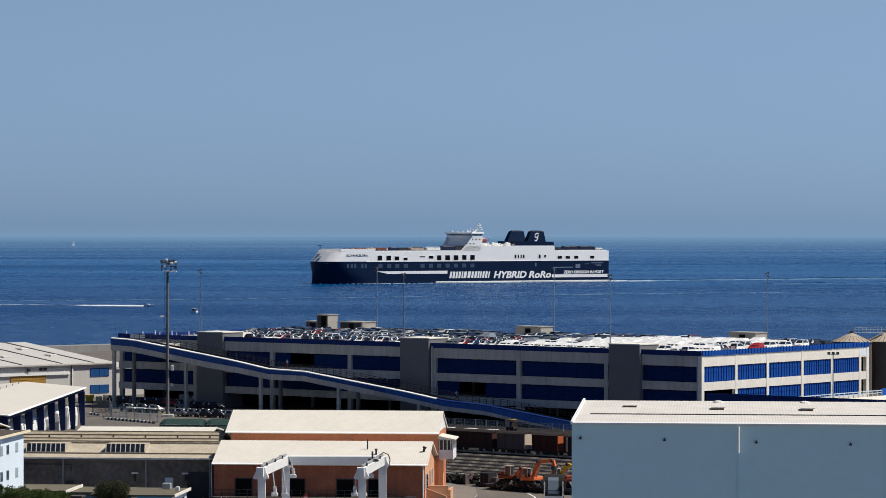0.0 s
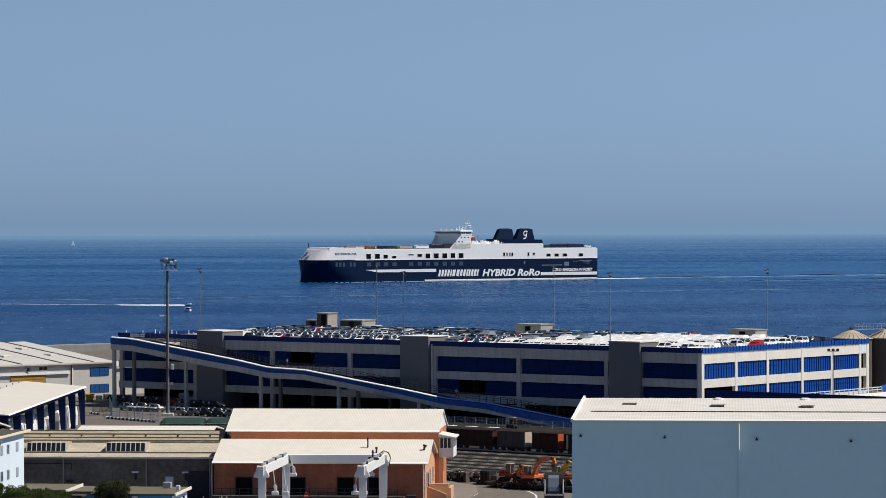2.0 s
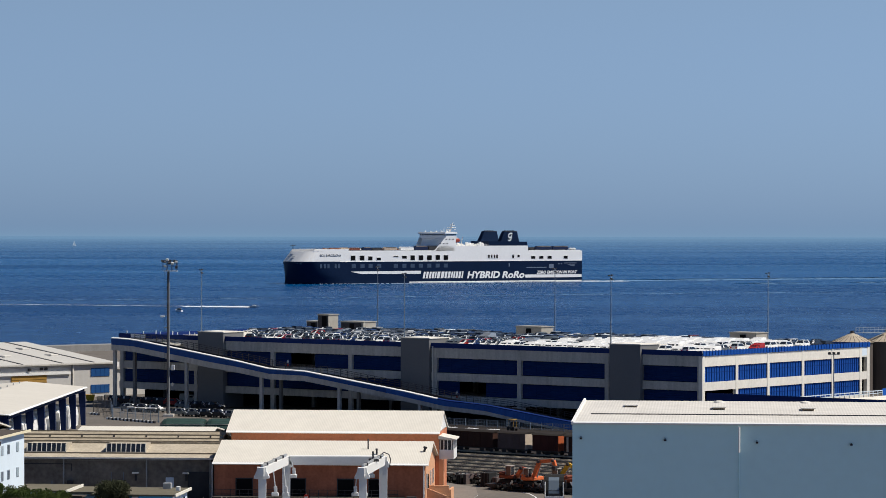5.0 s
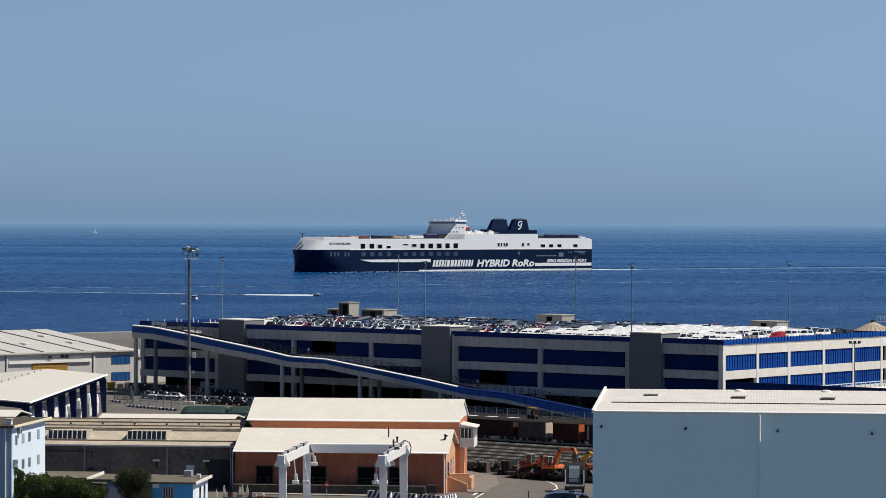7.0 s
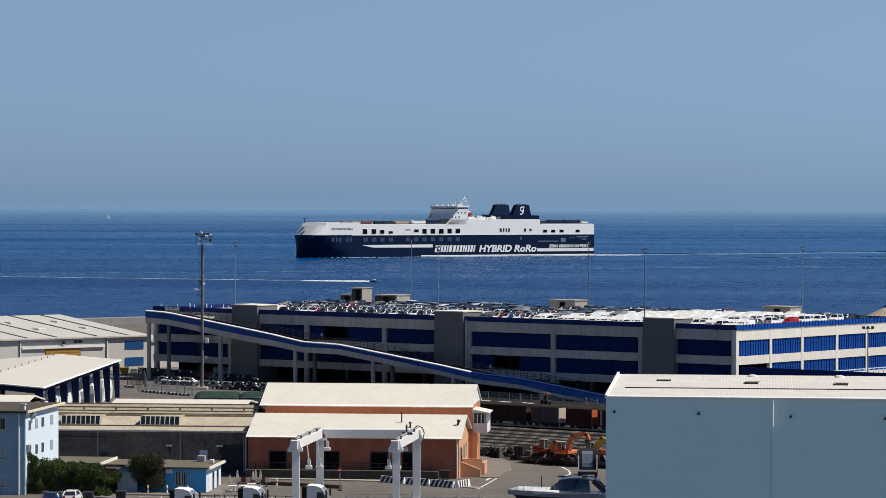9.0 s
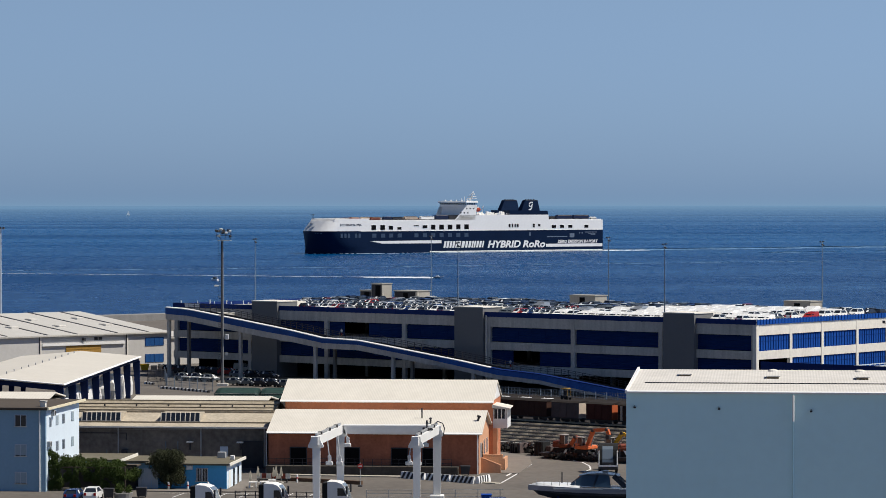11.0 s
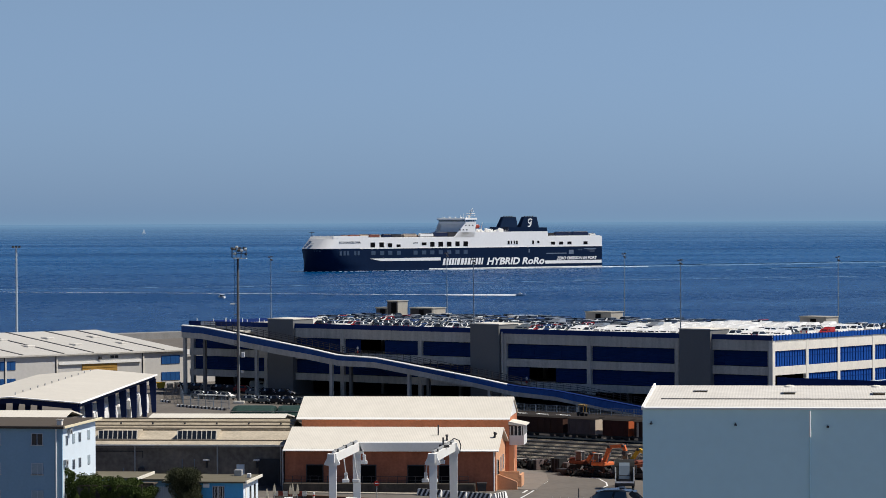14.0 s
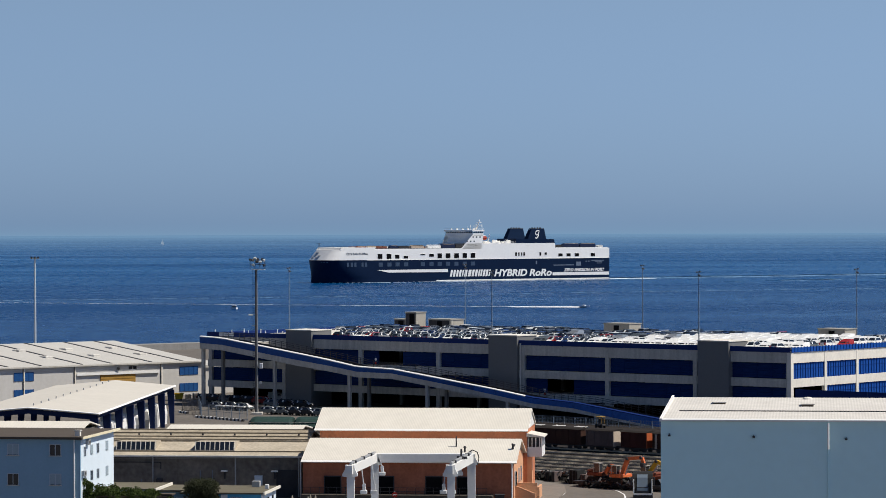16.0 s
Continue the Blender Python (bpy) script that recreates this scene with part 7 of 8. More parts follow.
excavator(-115.6, 44.4, 46.9, (45.5, 46.5, 3.3), ((46.9, 1.9), (47.7, 3.0), (48.5, 2.9), (48.0, 2.0)), SOOT_RED, EXC_DULL, "sooty red tracked excavator with a folded orange arm", 0.36)
excavator(-116.4, 48.7, 50.9, (49.1, 50.0, 3.2), ((50.3, 2.0), (51.2, 4.1), (53.5, 4.35), (53.8, 3.6)), EXC_DULL, EXC_DULL, "orange tracked excavator with a raised boom on a flat wagon", 0.40)
excavator(-115.6, 54.4, 57.0, (53.2, 54.2, 3.3), ((54.2, 2.4), (55.4, 3.9), (57.2, 3.1), (57.0, 2.2)), SOOT_RED, EXC_Y, "rusty tracked excavator with a yellow arm on a flat wagon", 0.36)


def machine_crate(x, y, w, h, material, label):
    r = thing("machine_crate", RAIL @ pose(x, y, 0), label, "crate", "crates beside the tracks")
    part("crate_body", Shape().box(0, w, -0.9, 0.9, 0, h, 0.05), material, r)
    for k in range(3):
        part("crate_batten", Shape().box(w * (0.1 + 0.37 * k), w * (0.1 + 0.37 * k) + 0.1, -0.96, -0.9, 0.05, h - 0.05), DARK_STEEL, r)


machine_crate(39.4, -113.4, 1.5, 1.9, TYRE, "black steel crate beside the tracks")
machine_crate(34.2, -112.0, 0.9, 1.3, TYRE, "dark steel block beside the tracks")
machine_crate(35.4, -112.0, 0.5, 1.4, RUST_GREY, "grey concrete block beside the tracks")
machine_crate(42.2, -114.5, 0.9, 1.5, RUST_GREY, "grey battered crate beside the tracks")


# ---- yard clutter ----
def jersey(m, n):
    stripe_b, stripe_w = DARK_STEEL, WHITE_PAINT
    r = thing("striped_barrier", m, "black and white striped concrete barrier", "barrier", "striped barriers")
    part("barrier_body", Shape().prism_x([(-0.3, 0), (0.3, 0), (0.28, 0.25), (0.1, 0.85), (-0.1, 0.85), (-0.28, 0.25)], 0, n), stripe_w, r)
    for k in range(int(n / 0.7)):
        x = 0.1 + k * 0.7
        st = Shape()
        st.rings([[(x, -0.325, 0.02), (x + 0.36, -0.325, 0.02), (x + 0.48, -0.31, 0.27), (x + 0.12, -0.31, 0.27)], [(x, -0.28, 0.02), (x + 0.36, -0.28, 0.02), (x + 0.48, -0.26, 0.27), (x + 0.12, -0.26, 0.27)]])
        st.rings([[(x + 0.12, -0.31, 0.27), (x + 0.48, -0.31, 0.27), (x + 0.72, -0.13, 0.86), (x + 0.36, -0.13, 0.86)], [(x + 0.12, -0.26, 0.27), (x + 0.48, -0.26, 0.27), (x + 0.72, -0.09, 0.86), (x + 0.36, -0.09, 0.86)]])
        part("stripe", st, stripe_b, r)


for _a, _b in (((-11.9, 387.3), (-8.95, 385.2)), ((-8.7, 384.9), (-5.8, 382.6)), ((-5.6, 382.4), (-2.75, 380.0)), ((-2.4, 379.9), (-1.0, 383.0))):
    jersey(pose(_a[0], _a[1], 3.0, rz=math.degrees(math.atan2(_b[1] - _a[1], _b[0] - _a[0]))), math.hypot(_b[0] - _a[0], _b[1] - _a[1]))


def marking(pts, w, name="road_marking"):
    s = Shape()
    for (x0, y0), (x1, y1) in zip(pts, pts[1:]):
        s.beam((x0, y0, 3.008), (x1, y1, 3.008), w, 0.008)
    tagged(part(name, s, WHITE_PAINT), "worn white road line", "road marking", kind="structure")


marking([(7.0, 418.0), (9.8, 414.6), (11.4, 410), (12.1, 405), (12.1, 400), (11.2, 396.5)], 0.22)
marking([(1.2, 390.5), (4.1, 408.5)], 0.3)
marking([(0.3, 379.5), (2.2, 391), (4.5, 407.5)], 0.2)
marking([(-1.5, 381.0), (0.4, 379.3)], 0.25)
for _k in range(7):
    marking([(-38 + _k * 2.6, 362), (-37.2 + _k * 2.6, 367)], 0.12)
marking([(-40, 367.4), (-20, 366)], 0.12)
_p = Shape().prism_z([(-42, 369.2), (-30.5, 368.0), (-29.8, 384), (-31.5, 384), (-32.2, 370.5), (-42, 371.5)], 3, 3.12)
tagged(part("pavement", _p, WORN_PAVING), "worn pavement beside the hut", "pavement", kind="structure")
_p = Shape().prism_z([(0.6, 394), (2.8, 393.6), (4.6, 408), (4.4, 419), (0.5, 426.5), (-1, 424)], 3, 3.1)
tagged(part("pavement", _p, WORN_PAVING), "worn pavement beside the depot", "pavement", kind="structure")
_p = Shape().prism_z([(0.6, 380), (-12.2, 389.5), (-26, 391.8), (-27, 390.8), (-12.4, 388), (-0.2, 379.2)], 3, 3.12)
tagged(part("pavement", _p, mat("dusty_kerb_stone", (0.36, 0.33, 0.28), 0.9, vary=0.25, size=1.5)), "pale kerb strip in front of the depot", "pavement", kind="structure")


def fence(a, b, h, step, material, label, mesh=0.0):
    d = Vector((b[0] - a[0], b[1] - a[1], 0))
    r = thing("fence", pose(a[0], a[1], 3.0, rz=math.degrees(math.atan2(d.y, d.x))), label, "fence", "yard fences")
    L = d.length
    for k in range(int(L / step) + 1):
        part("post", Shape().box(k * step - 0.05, k * step + 0.05, -0.05, 0.05, 0, h), material, r)
    for z in (0.2, h * 0.55, h - 0.1):
        part("rail", Shape().box(0, L, -0.025, 0.025, z, z + 0.06), material, r)
    if mesh:
        s = Shape()
        for k in range(int(L / mesh)):
            s.box(k * mesh, k * mesh + 0.03, -0.012, 0.012, 0.1, h - 0.1)
        tagged(part("mesh_infill", s, material, r), kind="stuff")


fence((-30.2, 357.0), (-20.5, 355.5), 1.3, 1.2, DARK_STEEL, "black steel fence along the yard")
fence((-15.2, 360.4), (0.8, 361.4), 1.1, 2.6, STEEL, "thin grey wire fence in the yard")
fence((-60.7, 568.9), (-51.0, 557.1), 2.2, 2.5, MAST_GREY, "grey steel mesh fence beside parked cars", 0.3)
fence((-64.5, 600), (-60.7, 569.5), 2.2, 2.5, MAST_GREY, "grey steel mesh fence beside parked cars", 0.3)
_f0, _f1 = CP @ Vector((-60, -14, 0)), CP @ Vector((-8, -17, 0))
fence((_f0.x, _f0.y), (_f1.x, _f1.y), 1.4, 2.5, MAST_GREY, "grey steel palisade fence below the ramp", 0.35)


def traffic_sign():
    r = thing("no_entry_sign", pose(-16.6, 375.9, 3.0), "round red no-entry sign on a thin post", "traffic sign")
    part("post", Shape().rod((0, 0, 0), (0, 0, 2.9), 0.05), STEEL, r)
    d = part("disc", Shape().rod((0, -0.08, 2.5), (0, -0.04, 2.5), 0.33, 20), RED, r)
    part("bar", Shape().box(-0.22, 0.22, -0.1, -0.08, 2.44, 2.56), WHITE_PAINT, d)
    part("foot", Shape().box(-0.25, 0.25, -0.25, 0.25, 0, 0.15), DARK_STEEL, r)


traffic_sign()


def give_way():
    r = thing("give_way_sign", pose(16.6, 396.5, 3.0), "white triangular sign on a grey post", "traffic sign")
    part("post", Shape().rod((0, 0, 0), (0, 0, 2.6), 0.05), STEEL, r)
    part("plate", Shape().prism_y([(-0.42, 2.7), (0.42, 2.7), (0, 1.95)], -0.1, -0.06), WHITE_PAINT, r)


give_way()


def bollard(x, y):
    r = thing("bollard", pose(x, y, 3.0), "white bollard with red bands", "bollard", "bollards")
    part("shaft", Shape().rod((0, 0, 0), (0, 0, 0.95), 0.11, 10), WHITE_PAINT, r)
    part("band", Shape().rod((0, 0, 0.5), (0, 0, 0.66), 0.118, 10), RED, r)
    part("cap", Shape().rod((0, 0, 0.95), (0, 0, 1.02), 0.11, 10, 0.05), WHITE_PAINT, r)


for _q in ((-39.4, 371.0), (-37.1, 371.0), (-34.6, 370.6), (-24.6, 381), (-22.5, 382)):
    bollard(*_q)


def parasol(x, y, h):
    cloth = mat("cream_canvas", (0.48, 0.44, 0.35), 0.9, vary=0.15)
    r = thing("closed_parasol", pose(x, y, 3.0), "closed cream canvas parasol", "parasol", "closed parasols")
    part("pole", Shape().rod((0, 0, 0), (0, 0, h), 0.03, 6), STEEL, r)
    ring = lambda q, z: [(q * math.cos(i * math.pi / 4) * (1 if i % 2 else 0.7), q * math.sin(i * math.pi / 4) * (1 if i % 2 else 0.7), z) for i in range(8)]
    part("folded_canopy", Shape().rings([ring(0.26, h * 0.4), ring(0.24, h * 0.55), ring(0.12, h * 0.85), ring(0.03, h)]), cloth, r)
    part("base", Shape().rod((0, 0, 0), (0, 0, 0.12), 0.3, 12), CONCRETE, r)


for _q in ((-29.9, 375.2, 2.0), (-29.4, 380.5, 2.1), (-27.5, 381.0, 1.9), (-27.15, 380.3, 2.2), (-26.55, 380.6, 2.1)):
    parasol(*_q)


def table(x, y):
    r = thing("garden_table", pose(x, y, 3.0), "white plastic garden table", "table", "garden tables")
    part("tabletop", Shape().box(-0.5, 0.5, -0.5, 0.5, 0.7, 0.76, 0.02), WHITE_PAINT, r)
    for a in (-0.42, 0.42):
        for b in (-0.42, 0.42):
            part("leg", Shape().rod((a, b, 0), (a * 0.9, b * 0.9, 0.7), 0.035, 6), WHITE_PAINT, r)


for _q in ((-29.5, 373.9), (-28.2, 374.3), (-27.4, 376.5)):
    table(*_q)


DULL_RED = mat("faded_red_board", (0.22, 0.05, 0.035), 0.7, vary=0.3, size=0.5)


def barrier_boards(x0, y0, x1, y1):
    a = math.degrees(math.atan2(y1 - y0, x1 - x0))
    L = math.hypot(x1 - x0, y1 - y0)
    r = thing("barrier_board", pose(x0, y0, 3.0, rz=a), "red and white striped barrier boards", "barrier")
    n = int(L / 0.6)
    for k in range(n):
        part("board", Shape().box(k * 0.6, k * 0.6 + 0.58, -0.04, 0.04, 0.5, 1.1), DULL_RED if k % 2 else CONCRETE_PALE, r)
    part("board_rail", Shape().box(0, n * 0.6, -0.03, 0.03, 0.3, 0.45), DARK_STEEL, r)
    for k in (0.2, L - 0.5):
        part("foot", Shape().box(k, k + 0.1, -0.3, 0.3, 0, 0.5), DARK_STEEL, r)


barrier_boards(-29.6, 381.5, -25.4, 381.0)
_b = Shape().box(0, 11.8, -0.2, 0.2, 0, 0.45, 0.03)
_o = thing("timber_kerb", pose(-26.9, 384.0, 3.0, rz=-28), "long weathered brown timber baulk", "timber")
part("baulk", _b, mat("weathered_timber", (0.12, 0.075, 0.05), 0.9, vary=0.25), _o)


def bin_box(x, y, material, label):
    r = thing("rubbish_bin", pose(x, y, 3.0), label, "bin", "rubbish bins")
    part("bin_body", Shape().rings([[(-0.5, -0.4, 0.15), (0.5, -0.4, 0.15), (0.5, 0.4, 0.15), (-0.5, 0.4, 0.15)], [(-0.6, -0.5, 1.1), (0.6, -0.5, 1.1), (0.6, 0.5, 1.1), (-0.6, 0.5, 1.1)]]), material, r)
    part("lid", Shape().box(-0.63, 0.63, -0.53, 0.53, 1.1, 1.22, 0.04), material, r)
    for a in (-0.4, 0.4):
        part("wheel", Shape().rod((a - 0.05, 0.35, 0.12), (a + 0.05, 0.35, 0.12), 0.12, 8), TYRE, r)


bin_box(-45.3, 360.6, DARK_STEEL, "dark green wheeled rubbish bin")
bin_box(-4.0, 391.3, DARK_STEEL, "dark rubbish bin against the depot wall")
bin_box(-41.6, 362.0, DARK_STEEL, "dark wheeled rubbish bin")
bin_box(-1.2, 354.0, BLUE_PAINT, "blue wheeled rubbish bin by the wire fence")


# ---- plants ----
def leaf_mat(name, color):
    m = mat(name, color, 0.8, vary=0.4, size=0.8, fine=0.15, spec=0.04)
    return m


LEAF = leaf_mat("dark_olive_leaves", (0.050, 0.055, 0.031))
IVY = leaf_mat("ivy_leaves", (0.052, 0.076, 0.022))
BARK = mat("grey_bark", (0.10, 0.08, 0.06), 0.95, vary=0.3, size=0.5)


def clumps(s, blobs, n, size, rnd):
    """Small leaf cards scattered over the skin of many soft blobs."""
    for k in range(n):
        c, q = blobs[rnd.randrange(len(blobs))]
        d = Vector((rnd.gauss(0, 1), rnd.gauss(0, 1), rnd.gauss(0, 1))).normalized()
        p = Vector(c) + Vector((d.x * q[0], d.y * q[1], d.z * q[2])) * rnd.uniform(0.55, 1.08)
        e = Euler((rnd.uniform(0, 6), rnd.uniform(0, 6), rnd.uniform(0, 6))).to_matrix()
        z = size * rnd.uniform(0.5, 1.3)
        s.add([tuple(p + e @ Vector(v)) for v in ((-z, 0, 0), (0, -z * 0.5, 0.02), (z, 0, 0), (0, z * 0.5, 0.02))], [(0, 1, 2, 3)])


def tree():
    rnd = random.Random(21)
    r = thing("tree", pose(-39.5, 372.6, 3.0), "dense round evergreen tree beside the blue hut", "tree")
    t = Shape().rod((0, 0, 0), (0.15, 0.1, 1.5), 0.26, 10, 0.17)
    t.rod((0.15, 0.1, 1.4), (-0.9, 0.3, 2.9), 0.13, 7, 0.05).rod((0.15, 0.1, 1.4), (1.0, -0.2, 3.0), 0.13, 7, 0.05).rod((0.15, 0.1, 1.5), (0.2, 0.5, 3.8), 0.12, 7, 0.05)
    part("trunk", t, BARK, r)
    blobs = [((rnd.uniform(-1.6, 1.6), rnd.uniform(-1.4, 1.4), rnd.uniform(1.2, 4.0)), (rnd.uniform(0.6, 1.0),) * 3) for k in range(32)]
    s = Shape()
    clumps(s, blobs, 26000, 0.095, rnd)
    part("crown", s, LEAF, r)


def hedge():
    rnd = random.Random(5)
    r = thing("ivy_pergola", pose(-54.0, 370.2, 3.0, rz=-5), "thick ivy grown over a low pergola beside the house", "hedge")
    blobs = []
    for k in range(70):
        x = rnd.uniform(0.2, 10.6)
        top = 4.3 - max(0, x - 1.5) * 0.13 - (0.0 if x < 9 else 0.5)
        blobs.append(((x, rnd.uniform(-0.2, 3.4), top - rnd.uniform(0.3, 1.5)), (rnd.uniform(0.45, 0.85), 0.6, rnd.uniform(0.35, 0.6))))
    for k in range(60):
        blobs.append(((rnd.uniform(0, 9.5), rnd.uniform(-0.2, 0.6), rnd.uniform(0.5, 2.7)), (0.35, 0.3, 0.6)))
    for k in range(7):
        blobs.append(((rnd.uniform(-0.2, 1.2), rnd.uniform(0, 1), rnd.uniform(3.6, 4.9)), (0.4, 0.4, 0.4)))
    s = Shape()
    clumps(s, blobs, 26000, 0.12, rnd)
    part("foliage", s, IVY, r)
    for x in (0.6, 3.6, 6.6, 9.6):
        part("post", Shape().rod((x, 0.1, 0), (x, 0.1, 3.0), 0.09, 6), BARK, r)
    for y in (0.1, 3.2):
        part("beam", Shape().box(0.2, 10.4, y - 0.06, y + 0.06, 2.75, 2.9), BARK, r)
    # box added behind the ivy, dark to hold the shade in there
    b = thing("dark_store", pose(-53.6, 374.6, 3.0, rz=-5), "dark box added for the shade inside the pergola", "store")
    part("wall", Shape().box(0, 10, 0, 2.0, 0, 2.6), DARK_STEEL, b)
    part("roof", Shape().box(-0.1, 10.2, -0.2, 2.2, 2.6, 2.75), BITUMEN, b)
    p = thing("planter", pose(-43.6, 360.6, 3.0), "round concrete planter with green shrubs", "planter")
    part("pot", Shape().rod((0, 0, 0), (0, 0, 0.7), 1.0, 16, 1.15), CONCRETE_DARK, p)
    s2 = Shape()
    clumps(s2, [((rnd.uniform(-0.9, 0.9), rnd.uniform(-0.6, 0.6), rnd.uniform(0.8, 1.4)), (0.35, 0.35, 0.4)) for k in range(9)], 900, 0.12, rnd)
    part("shrub", s2, IVY, p)


tree()
hedge()
_g = thing("sheet_screen", pose(-43.2, 372.4, 3.0, rz=-4), "grey corrugated sheet screen beside the ivy", "screen")
for _k in range(9):
    part("sheet_rib", Shape().box(_k * 0.27, _k * 0.27 + 0.25, -0.05 - 0.04 * (_k % 2), 0.0, 0, 2.5), MAST_PALE, _g)
part("screen_rail", Shape().box(-0.05, 2.5, 0.0, 0.08, 2.3, 2.4), DARK_STEEL, _g)


# ---- around the car park ----
def low_ramp():
    r = thing("access_ramp", CP, "raised concrete access deck beside the car park, its shaded parapets painted navy", "ramp")
    part("deck", Shape().box(20.0, 62.0, -3.9, 78, 5.1, 5.75), CONCRETE_PALE, r)
    part("bridge_deck", Shape().box(3.5, 19.98, -3.9, 0.2, 5.1, 5.7), CONCRETE, r)
    # parapet away from the sun: its shade is put into the navy
    for i in range(12):
        part("parapet_panel", Shape().box(3.6 + i * 4.8, 8.36 + i * 4.8, -4.1, -4.0, 4.7, 6.98), BLUE_STEEL, r)
    # sun-facing parapet of the same kind, in a brighter blue for the sun
    for i in range(10):
        part("parapet_panel", Shape().box(19.85, 19.95, 27 + i * 4.8, 31.75 + i * 4.8, 5.0, 7.0), BLUE_PANEL, r)
    for z in (6.2, 6.62):
        part("guard_rail", Shape().box(19.84, 19.96, -3.9, 27, z, z + 0.14), MAST_PALE, r, "pale galvanised guard rail")
    for i in range(20):
        part("rail_post", Shape().box(19.86, 19.98, -3.4 + i * 1.6, -3.28 + i * 1.6, 5.75, 6.66), MAST_PALE, r)
    for x in (21.0, 40.0, 60.5):
        for i in range(6):
            part("column", Shape().box(x, x + 0.9, -3 + i * 15, -2.1 + i * 15, 0, 5.1), CONCRETE, r)
    # near-black box that fills the space under the bridge deck
    part("side_box", Shape().box(4.2, 11.0, 0.8, 9.0, 0, 5.0), NEAR_BLACK_GREY, r, "dark box under the bridge deck")


def yard_lamp(x, y, h, name="yard_lamp", r0=0.13):
    r = thing(name, pose(x, y, 3.0), "grey yard lamp post with three floodlights", "lamp post", "yard lamps")
    part("post", Shape().rod((0, 0, 0), (0, 0, h), r0, 10, r0 * 0.6), MAST_PALE if r0 > 0.25 else MAST_GREY, r)
    part("crossbar", Shape().box(-0.95, 0.95, -0.06, 0.06, h - 0.1, h + 0.02), STEEL, r)
    for a in (-0.75, 0, 0.75):
        part("floodlight", Shape().box(a - 0.22, a + 0.22, -0.4, 0.1, h, h + 0.4, 0.04), DARK_STEEL, r)


def tank(x, y, q, top, apex):
    brown = mat("brown_tank_paint", (0.10, 0.085, 0.075), 0.7, vary=0.15, size=4, streak=0.6)
    cone = mat("tan_tank_roof", (0.42, 0.36, 0.28), 0.8, vary=0.12, size=3)
    r = thing("storage_tank", pose(x, y, 3.0), "brown cylindrical storage tank with a tan conical roof", "storage tank", "storage tanks")
    part("shell", Shape().rod((0, 0, 0), (0, 0, top), q, 28), brown, r)
    part("cone_roof", Shape().rod((0, 0, top), (0, 0, apex), q + 0.3, 28, 0.4), cone, r)
    for k in range(24):
        a = k * math.pi / 12
        part("roof_rib", Shape().beam((math.cos(a) * (q + 0.2), math.sin(a) * (q + 0.2), top + 0.05), (0, 0, apex + 0.05), 0.1, 0.14), brown, r)
    part("vent_cap", Shape().rod((0, 0, apex), (0, 0, apex + 0.5), 0.45, 10), brown, r)


low_ramp()
yard_lamp(65.5, 520.0, 14.0)
yard_lamp(-112.35, 700.0, 27.9, "far_lamp_mast", 0.32)
tank(86.4, 655.0, 4.3, 11.1, 12.95)
tank(94.4, 660.0, 4.3, 11.1, 12.95)
tank(103.2, 664.0, 4.3, 11.1, 12.95)
_w = thing("tank_catwalk", pose(86.9, 655.0, 3.0, rz=30), "grey steel catwalk between the tank roofs", "catwalk")
part("walkway", Shape().box(0, 8.0, -0.4, 0.4, 12.95, 13.05), STEEL, _w)
for _k in range(9):
    part("rail_post", Shape().box(_k - 0.03, _k + 0.03, -0.4, -0.34, 13.05, 14.15), STEEL, _w)
for _z in (13.6, 14.1):
    part("rail", Shape().box(0, 8.0, -0.4, -0.34, _z, _z + 0.06), STEEL, _w)


def green_store():
    g = mat("green_tarpaulin", (0.020, 0.048, 0.042), 0.7, vary=0.4, size=1.5)
    r = thing("covered_store", pose(-50.0, 531.0, 3.0, rz=-3), "long low store under a green tarpaulin", "store")
    part("wall", Shape().box(1.9, 14.2, 0.9, 5.2, 0, 0.9), DARK, r)
    arch = ((0, 0.6), (0.5, 1.4), (1.6, 2.0), (3.2, 2.25), (5.2, 1.9), (6.3, 0.6))
    for x0, x1 in ((1.2, 8.9), (9.0, 14.6)):
        part("tarpaulin", Shape().rings([[(x, 3.1 + (y - 3.1) * f, 0.5 + (z - 0.5) * f) for y, z in arch] for x, f in ((x0, 0.55), (x0 + 0.5, 0.9), (x0 + 1.2, 1.0), (x1 - 0.6, 1.0), (x1, 0.93))]), g, r)
    part("lashing", Shape().box(1.4, 14.4, 0.35, 0.45, 1.3, 1.4), WEATHERED, r)


green_store()


def loader():
    r = thing("reach_stacker", CP @ pose(-26.0, -20.0, 0) @ Matrix.Diagonal((0.37, 0.45, 0.62, 1)), "faded yellow straddle loader beside the ramp", "loader")
    for x in (-1.6, 1.5):
        for y in (-1.0, 0.9):
            part("frame_post", Shape().box(x, x + 0.16, y, y + 0.16, 0.9, 3.1), DOOR_OCHRE, r)
    part("frame_top", Shape().box(-1.9, 1.95, -1.1, 1.15, 3.1, 3.3, 0.03), DOOR_OCHRE, r)
    part("cab", Shape().box(-0.4, 0.7, -0.9, 0.4, 1.3, 2.6, 0.08), GLASS, r)
    part("chassis", Shape().box(-2.2, 2.2, -1.1, 1.1, 0.7, 1.2, 0.08), DARK_STEEL, r)
    for x in (-1.5, 1.5):
        for y in (-1.2, 0.8):
            part("wheel", Shape().rod((x, y, 0.65), (x, y + 0.4, 0.65), 0.65, 12), TYRE, r)


loader()


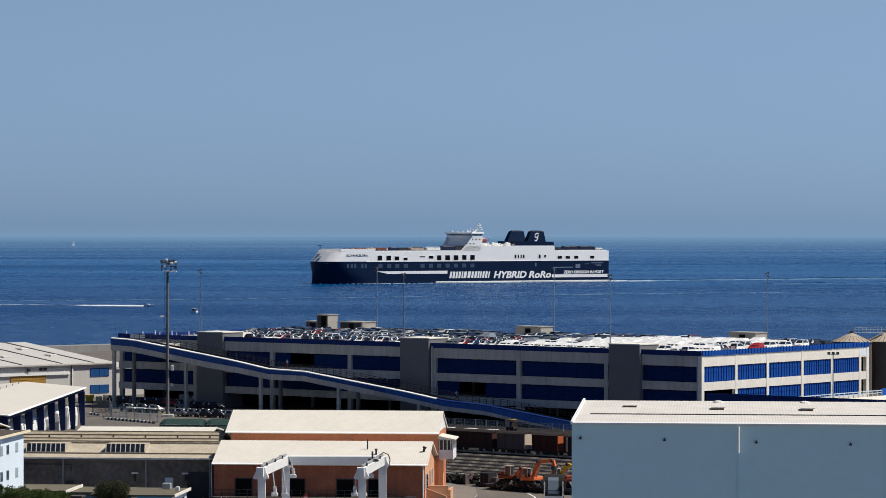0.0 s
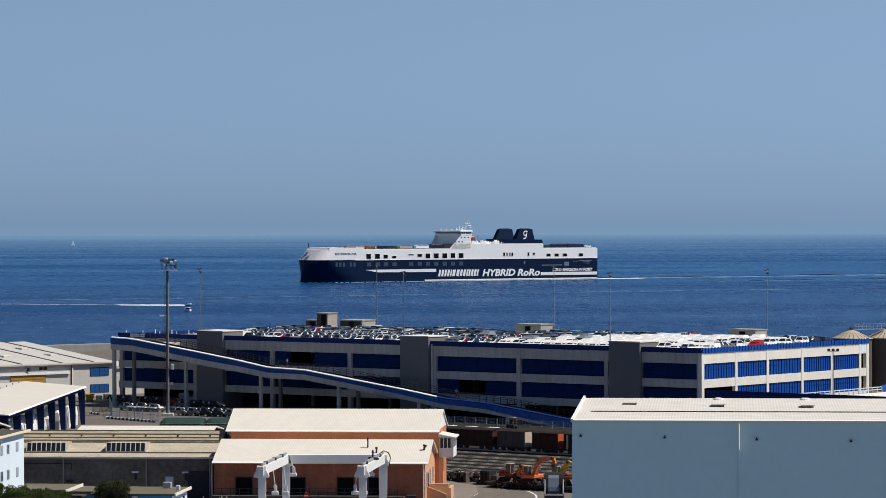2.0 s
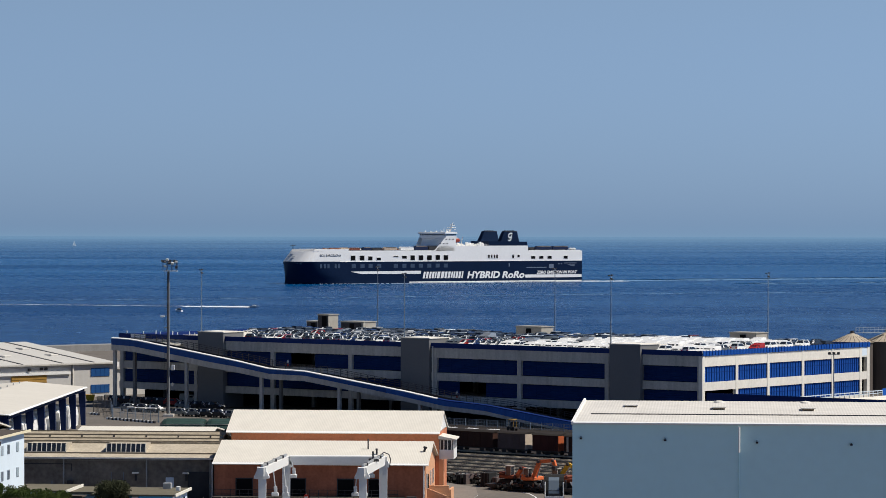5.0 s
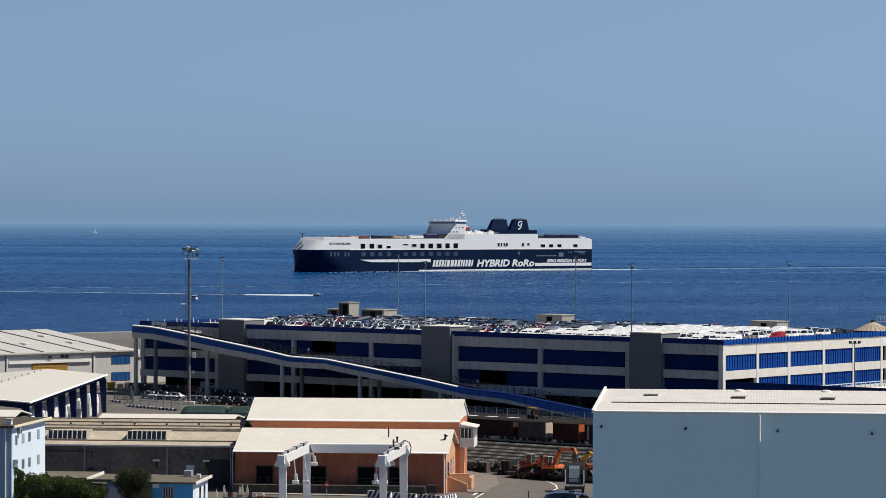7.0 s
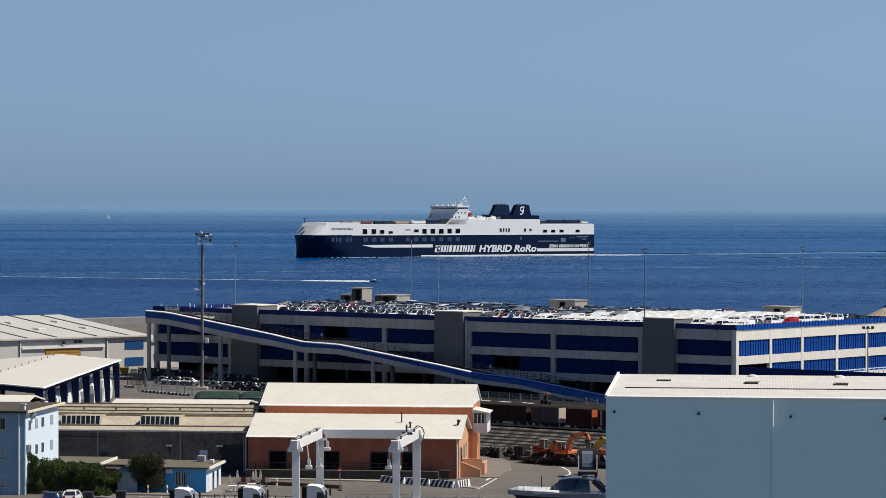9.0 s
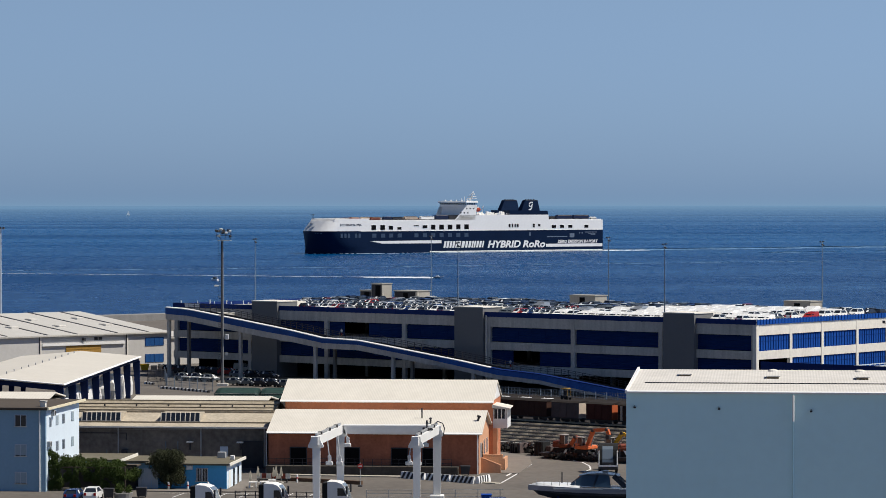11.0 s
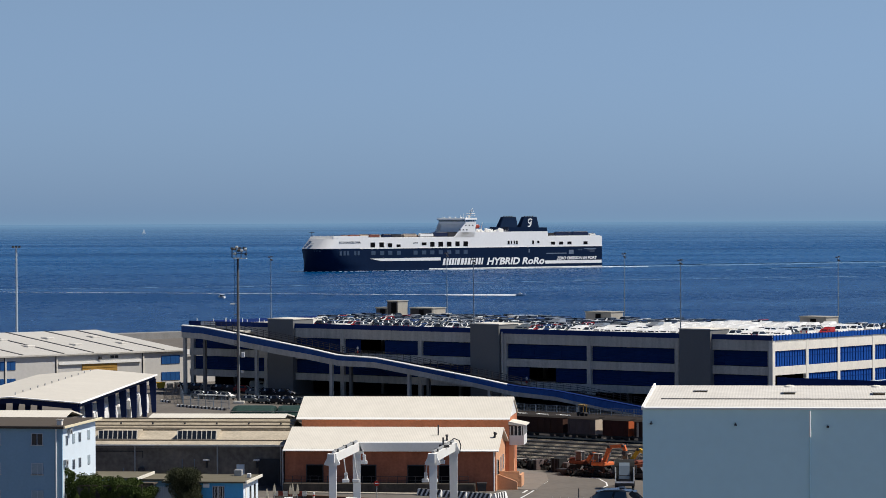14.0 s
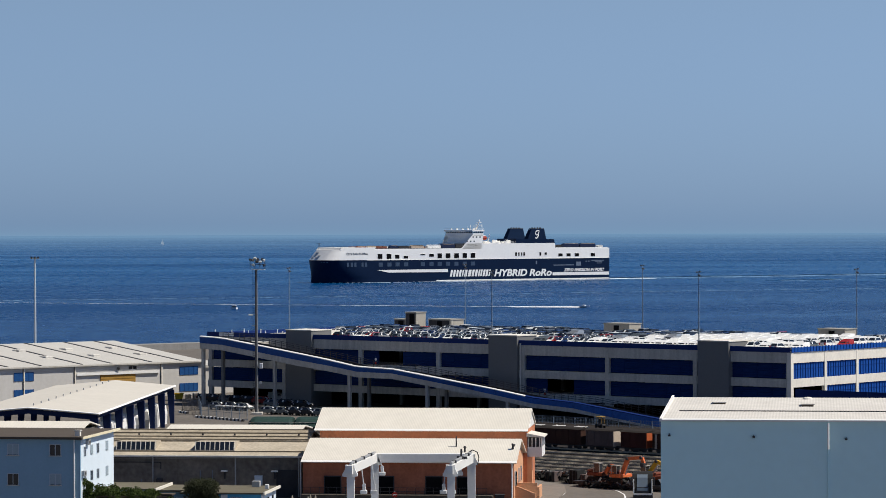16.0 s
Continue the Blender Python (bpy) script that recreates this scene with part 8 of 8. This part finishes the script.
# ---- clutter by the hall and the car park corner ----
def skip():
    r = thing("rubbish_skip", pose(-72.0, 624.6, 3.0, rz=10), "faded yellow steel skip beside the port hall", "skip")
    part("tub", Shape().rings([[(0.25, 0.2, 0.15), (1.55, 0.2, 0.15), (1.55, 1.6, 0.15), (0.25, 1.6, 0.15)], [(0, 0, 1.25), (1.8, 0, 1.25), (1.8, 1.8, 1.25), (0, 1.8, 1.25)]]), YELLOW, r)
    part("rim", Shape().box(-0.05, 1.85, -0.05, 0.05, 1.2, 1.32).box(-0.05, 1.85, 1.75, 1.85, 1.2, 1.32), YELLOW, r)
    for x in (0.4, 1.3):
        part("runner", Shape().box(x, x + 0.12, 0.1, 1.7, 0, 0.15), DARK_STEEL, r)
    for k in range(2):
        p = thing("pallet_stack", pose(-69.9 + k * 1.35, 625.0 + k * 0.9, 3.0, rz=6 - 9 * k), "pale stack of wooden pallets beside the port hall", "pallets", "pallet stacks")
        for i in range(5 + k):
            part("pallet", Shape().box(0, 1.2, 0, 1.0, i * 0.22, i * 0.22 + 0.04).box(0, 1.2, 0, 1.0, i * 0.22 + 0.14, i * 0.22 + 0.18).box(0.02, 0.14, 0, 1.0, i * 0.22 + 0.04, i * 0.22 + 0.14).box(1.06, 1.18, 0, 1.0, i * 0.22 + 0.04, i * 0.22 + 0.14), ROOF_FIBRE, p)


def gate():
    r = thing("steel_gate", pose(-66.0, 584.5, 3.0, rz=62), "dark steel mesh gate at the yard entrance", "gate")
    part("gate_frame", Shape().box(0, 0.1, -0.05, 0.05, 0, 2.3).box(6.0, 6.1, -0.05, 0.05, 0, 2.3).box(0, 6.1, -0.05, 0.05, 2.2, 2.3).box(0, 6.1, -0.05, 0.05, 0.1, 0.2), DARK_STEEL, r)
    for k in range(20):
        part("gate_bar", Shape().box(0.25 + k * 0.29, 0.31 + k * 0.29, -0.02, 0.02, 0.2, 2.2), DARK_STEEL, r)


def kerb_blocks(a, b, n):
    """Alternate black and white kerb blocks in a row."""
    d = Vector((b[0] - a[0], b[1] - a[1], 0))
    r = thing("striped_kerb", pose(a[0], a[1], 3.0, rz=math.degrees(math.atan2(d.y, d.x))), "row of black and white kerb blocks", "kerb", "striped kerbs")
    w = d.length / n
    for k in range(n):
        part("kerb_block", Shape().box(k * w + 0.02, (k + 1) * w - 0.02, -0.2, 0.2, 0, 0.42, 0.04), DARK_STEEL if k % 2 else WHITE_PAINT, r)


skip()
gate()
kerb_blocks((-66.2, 581.8), (-64.2, 578.8), 6)
kerb_blocks((-61.6, 567.4), (-51.6, 555.6), 26)
for _k in range(3):
    _t = thing("pipe_rack", pose(-60.2 + _k * 2.1, 590.5 - _k * 1.6, 3.0, rz=-38), "white coated pipes on a low rack", "pipe rack", "pipe racks")
    part("rack", Shape().box(0, 0.15, 0, 1.2, 0, 0.7).box(1.6, 1.75, 0, 1.2, 0, 0.7), DARK_STEEL, _t)
    for _i in range(4):
        part("pipe", Shape().rod((-0.2, 0.18 + _i * 0.28, 0.83), (1.95, 0.18 + _i * 0.28, 0.83), 0.13, 8), WHITE_PAINT, _t)


# ---- what moves ----
def motions():
    rows = []
    for i in range(33):
        t = i * 0.5
        a = radians(212.18 + 0.095 * t)
        rows.append((t, pose(9.7 + 4.5 * t * math.cos(a), 2139 + 4.5 * t * math.sin(a), 0, rz=212.18 + 0.189 * t)))
    walk(SHIP, rows)
    way = math.degrees(math.atan2(-66, 166))
    walk(SPEED, [(t, pose(-141.2 + 10.35 * t, 1488 - 4.2 * t, 0.05, rz=way)) for t in [i * 0.5 for i in range(33)]])
    walk(SMALL, [(t, pose(-111.2 - 1.5 * t, 1385 + 1.5 * t, 0.05, rx=2 * math.sin(t * 1.7), rz=150)) for t in [i * 0.5 for i in range(33)]])


motions()
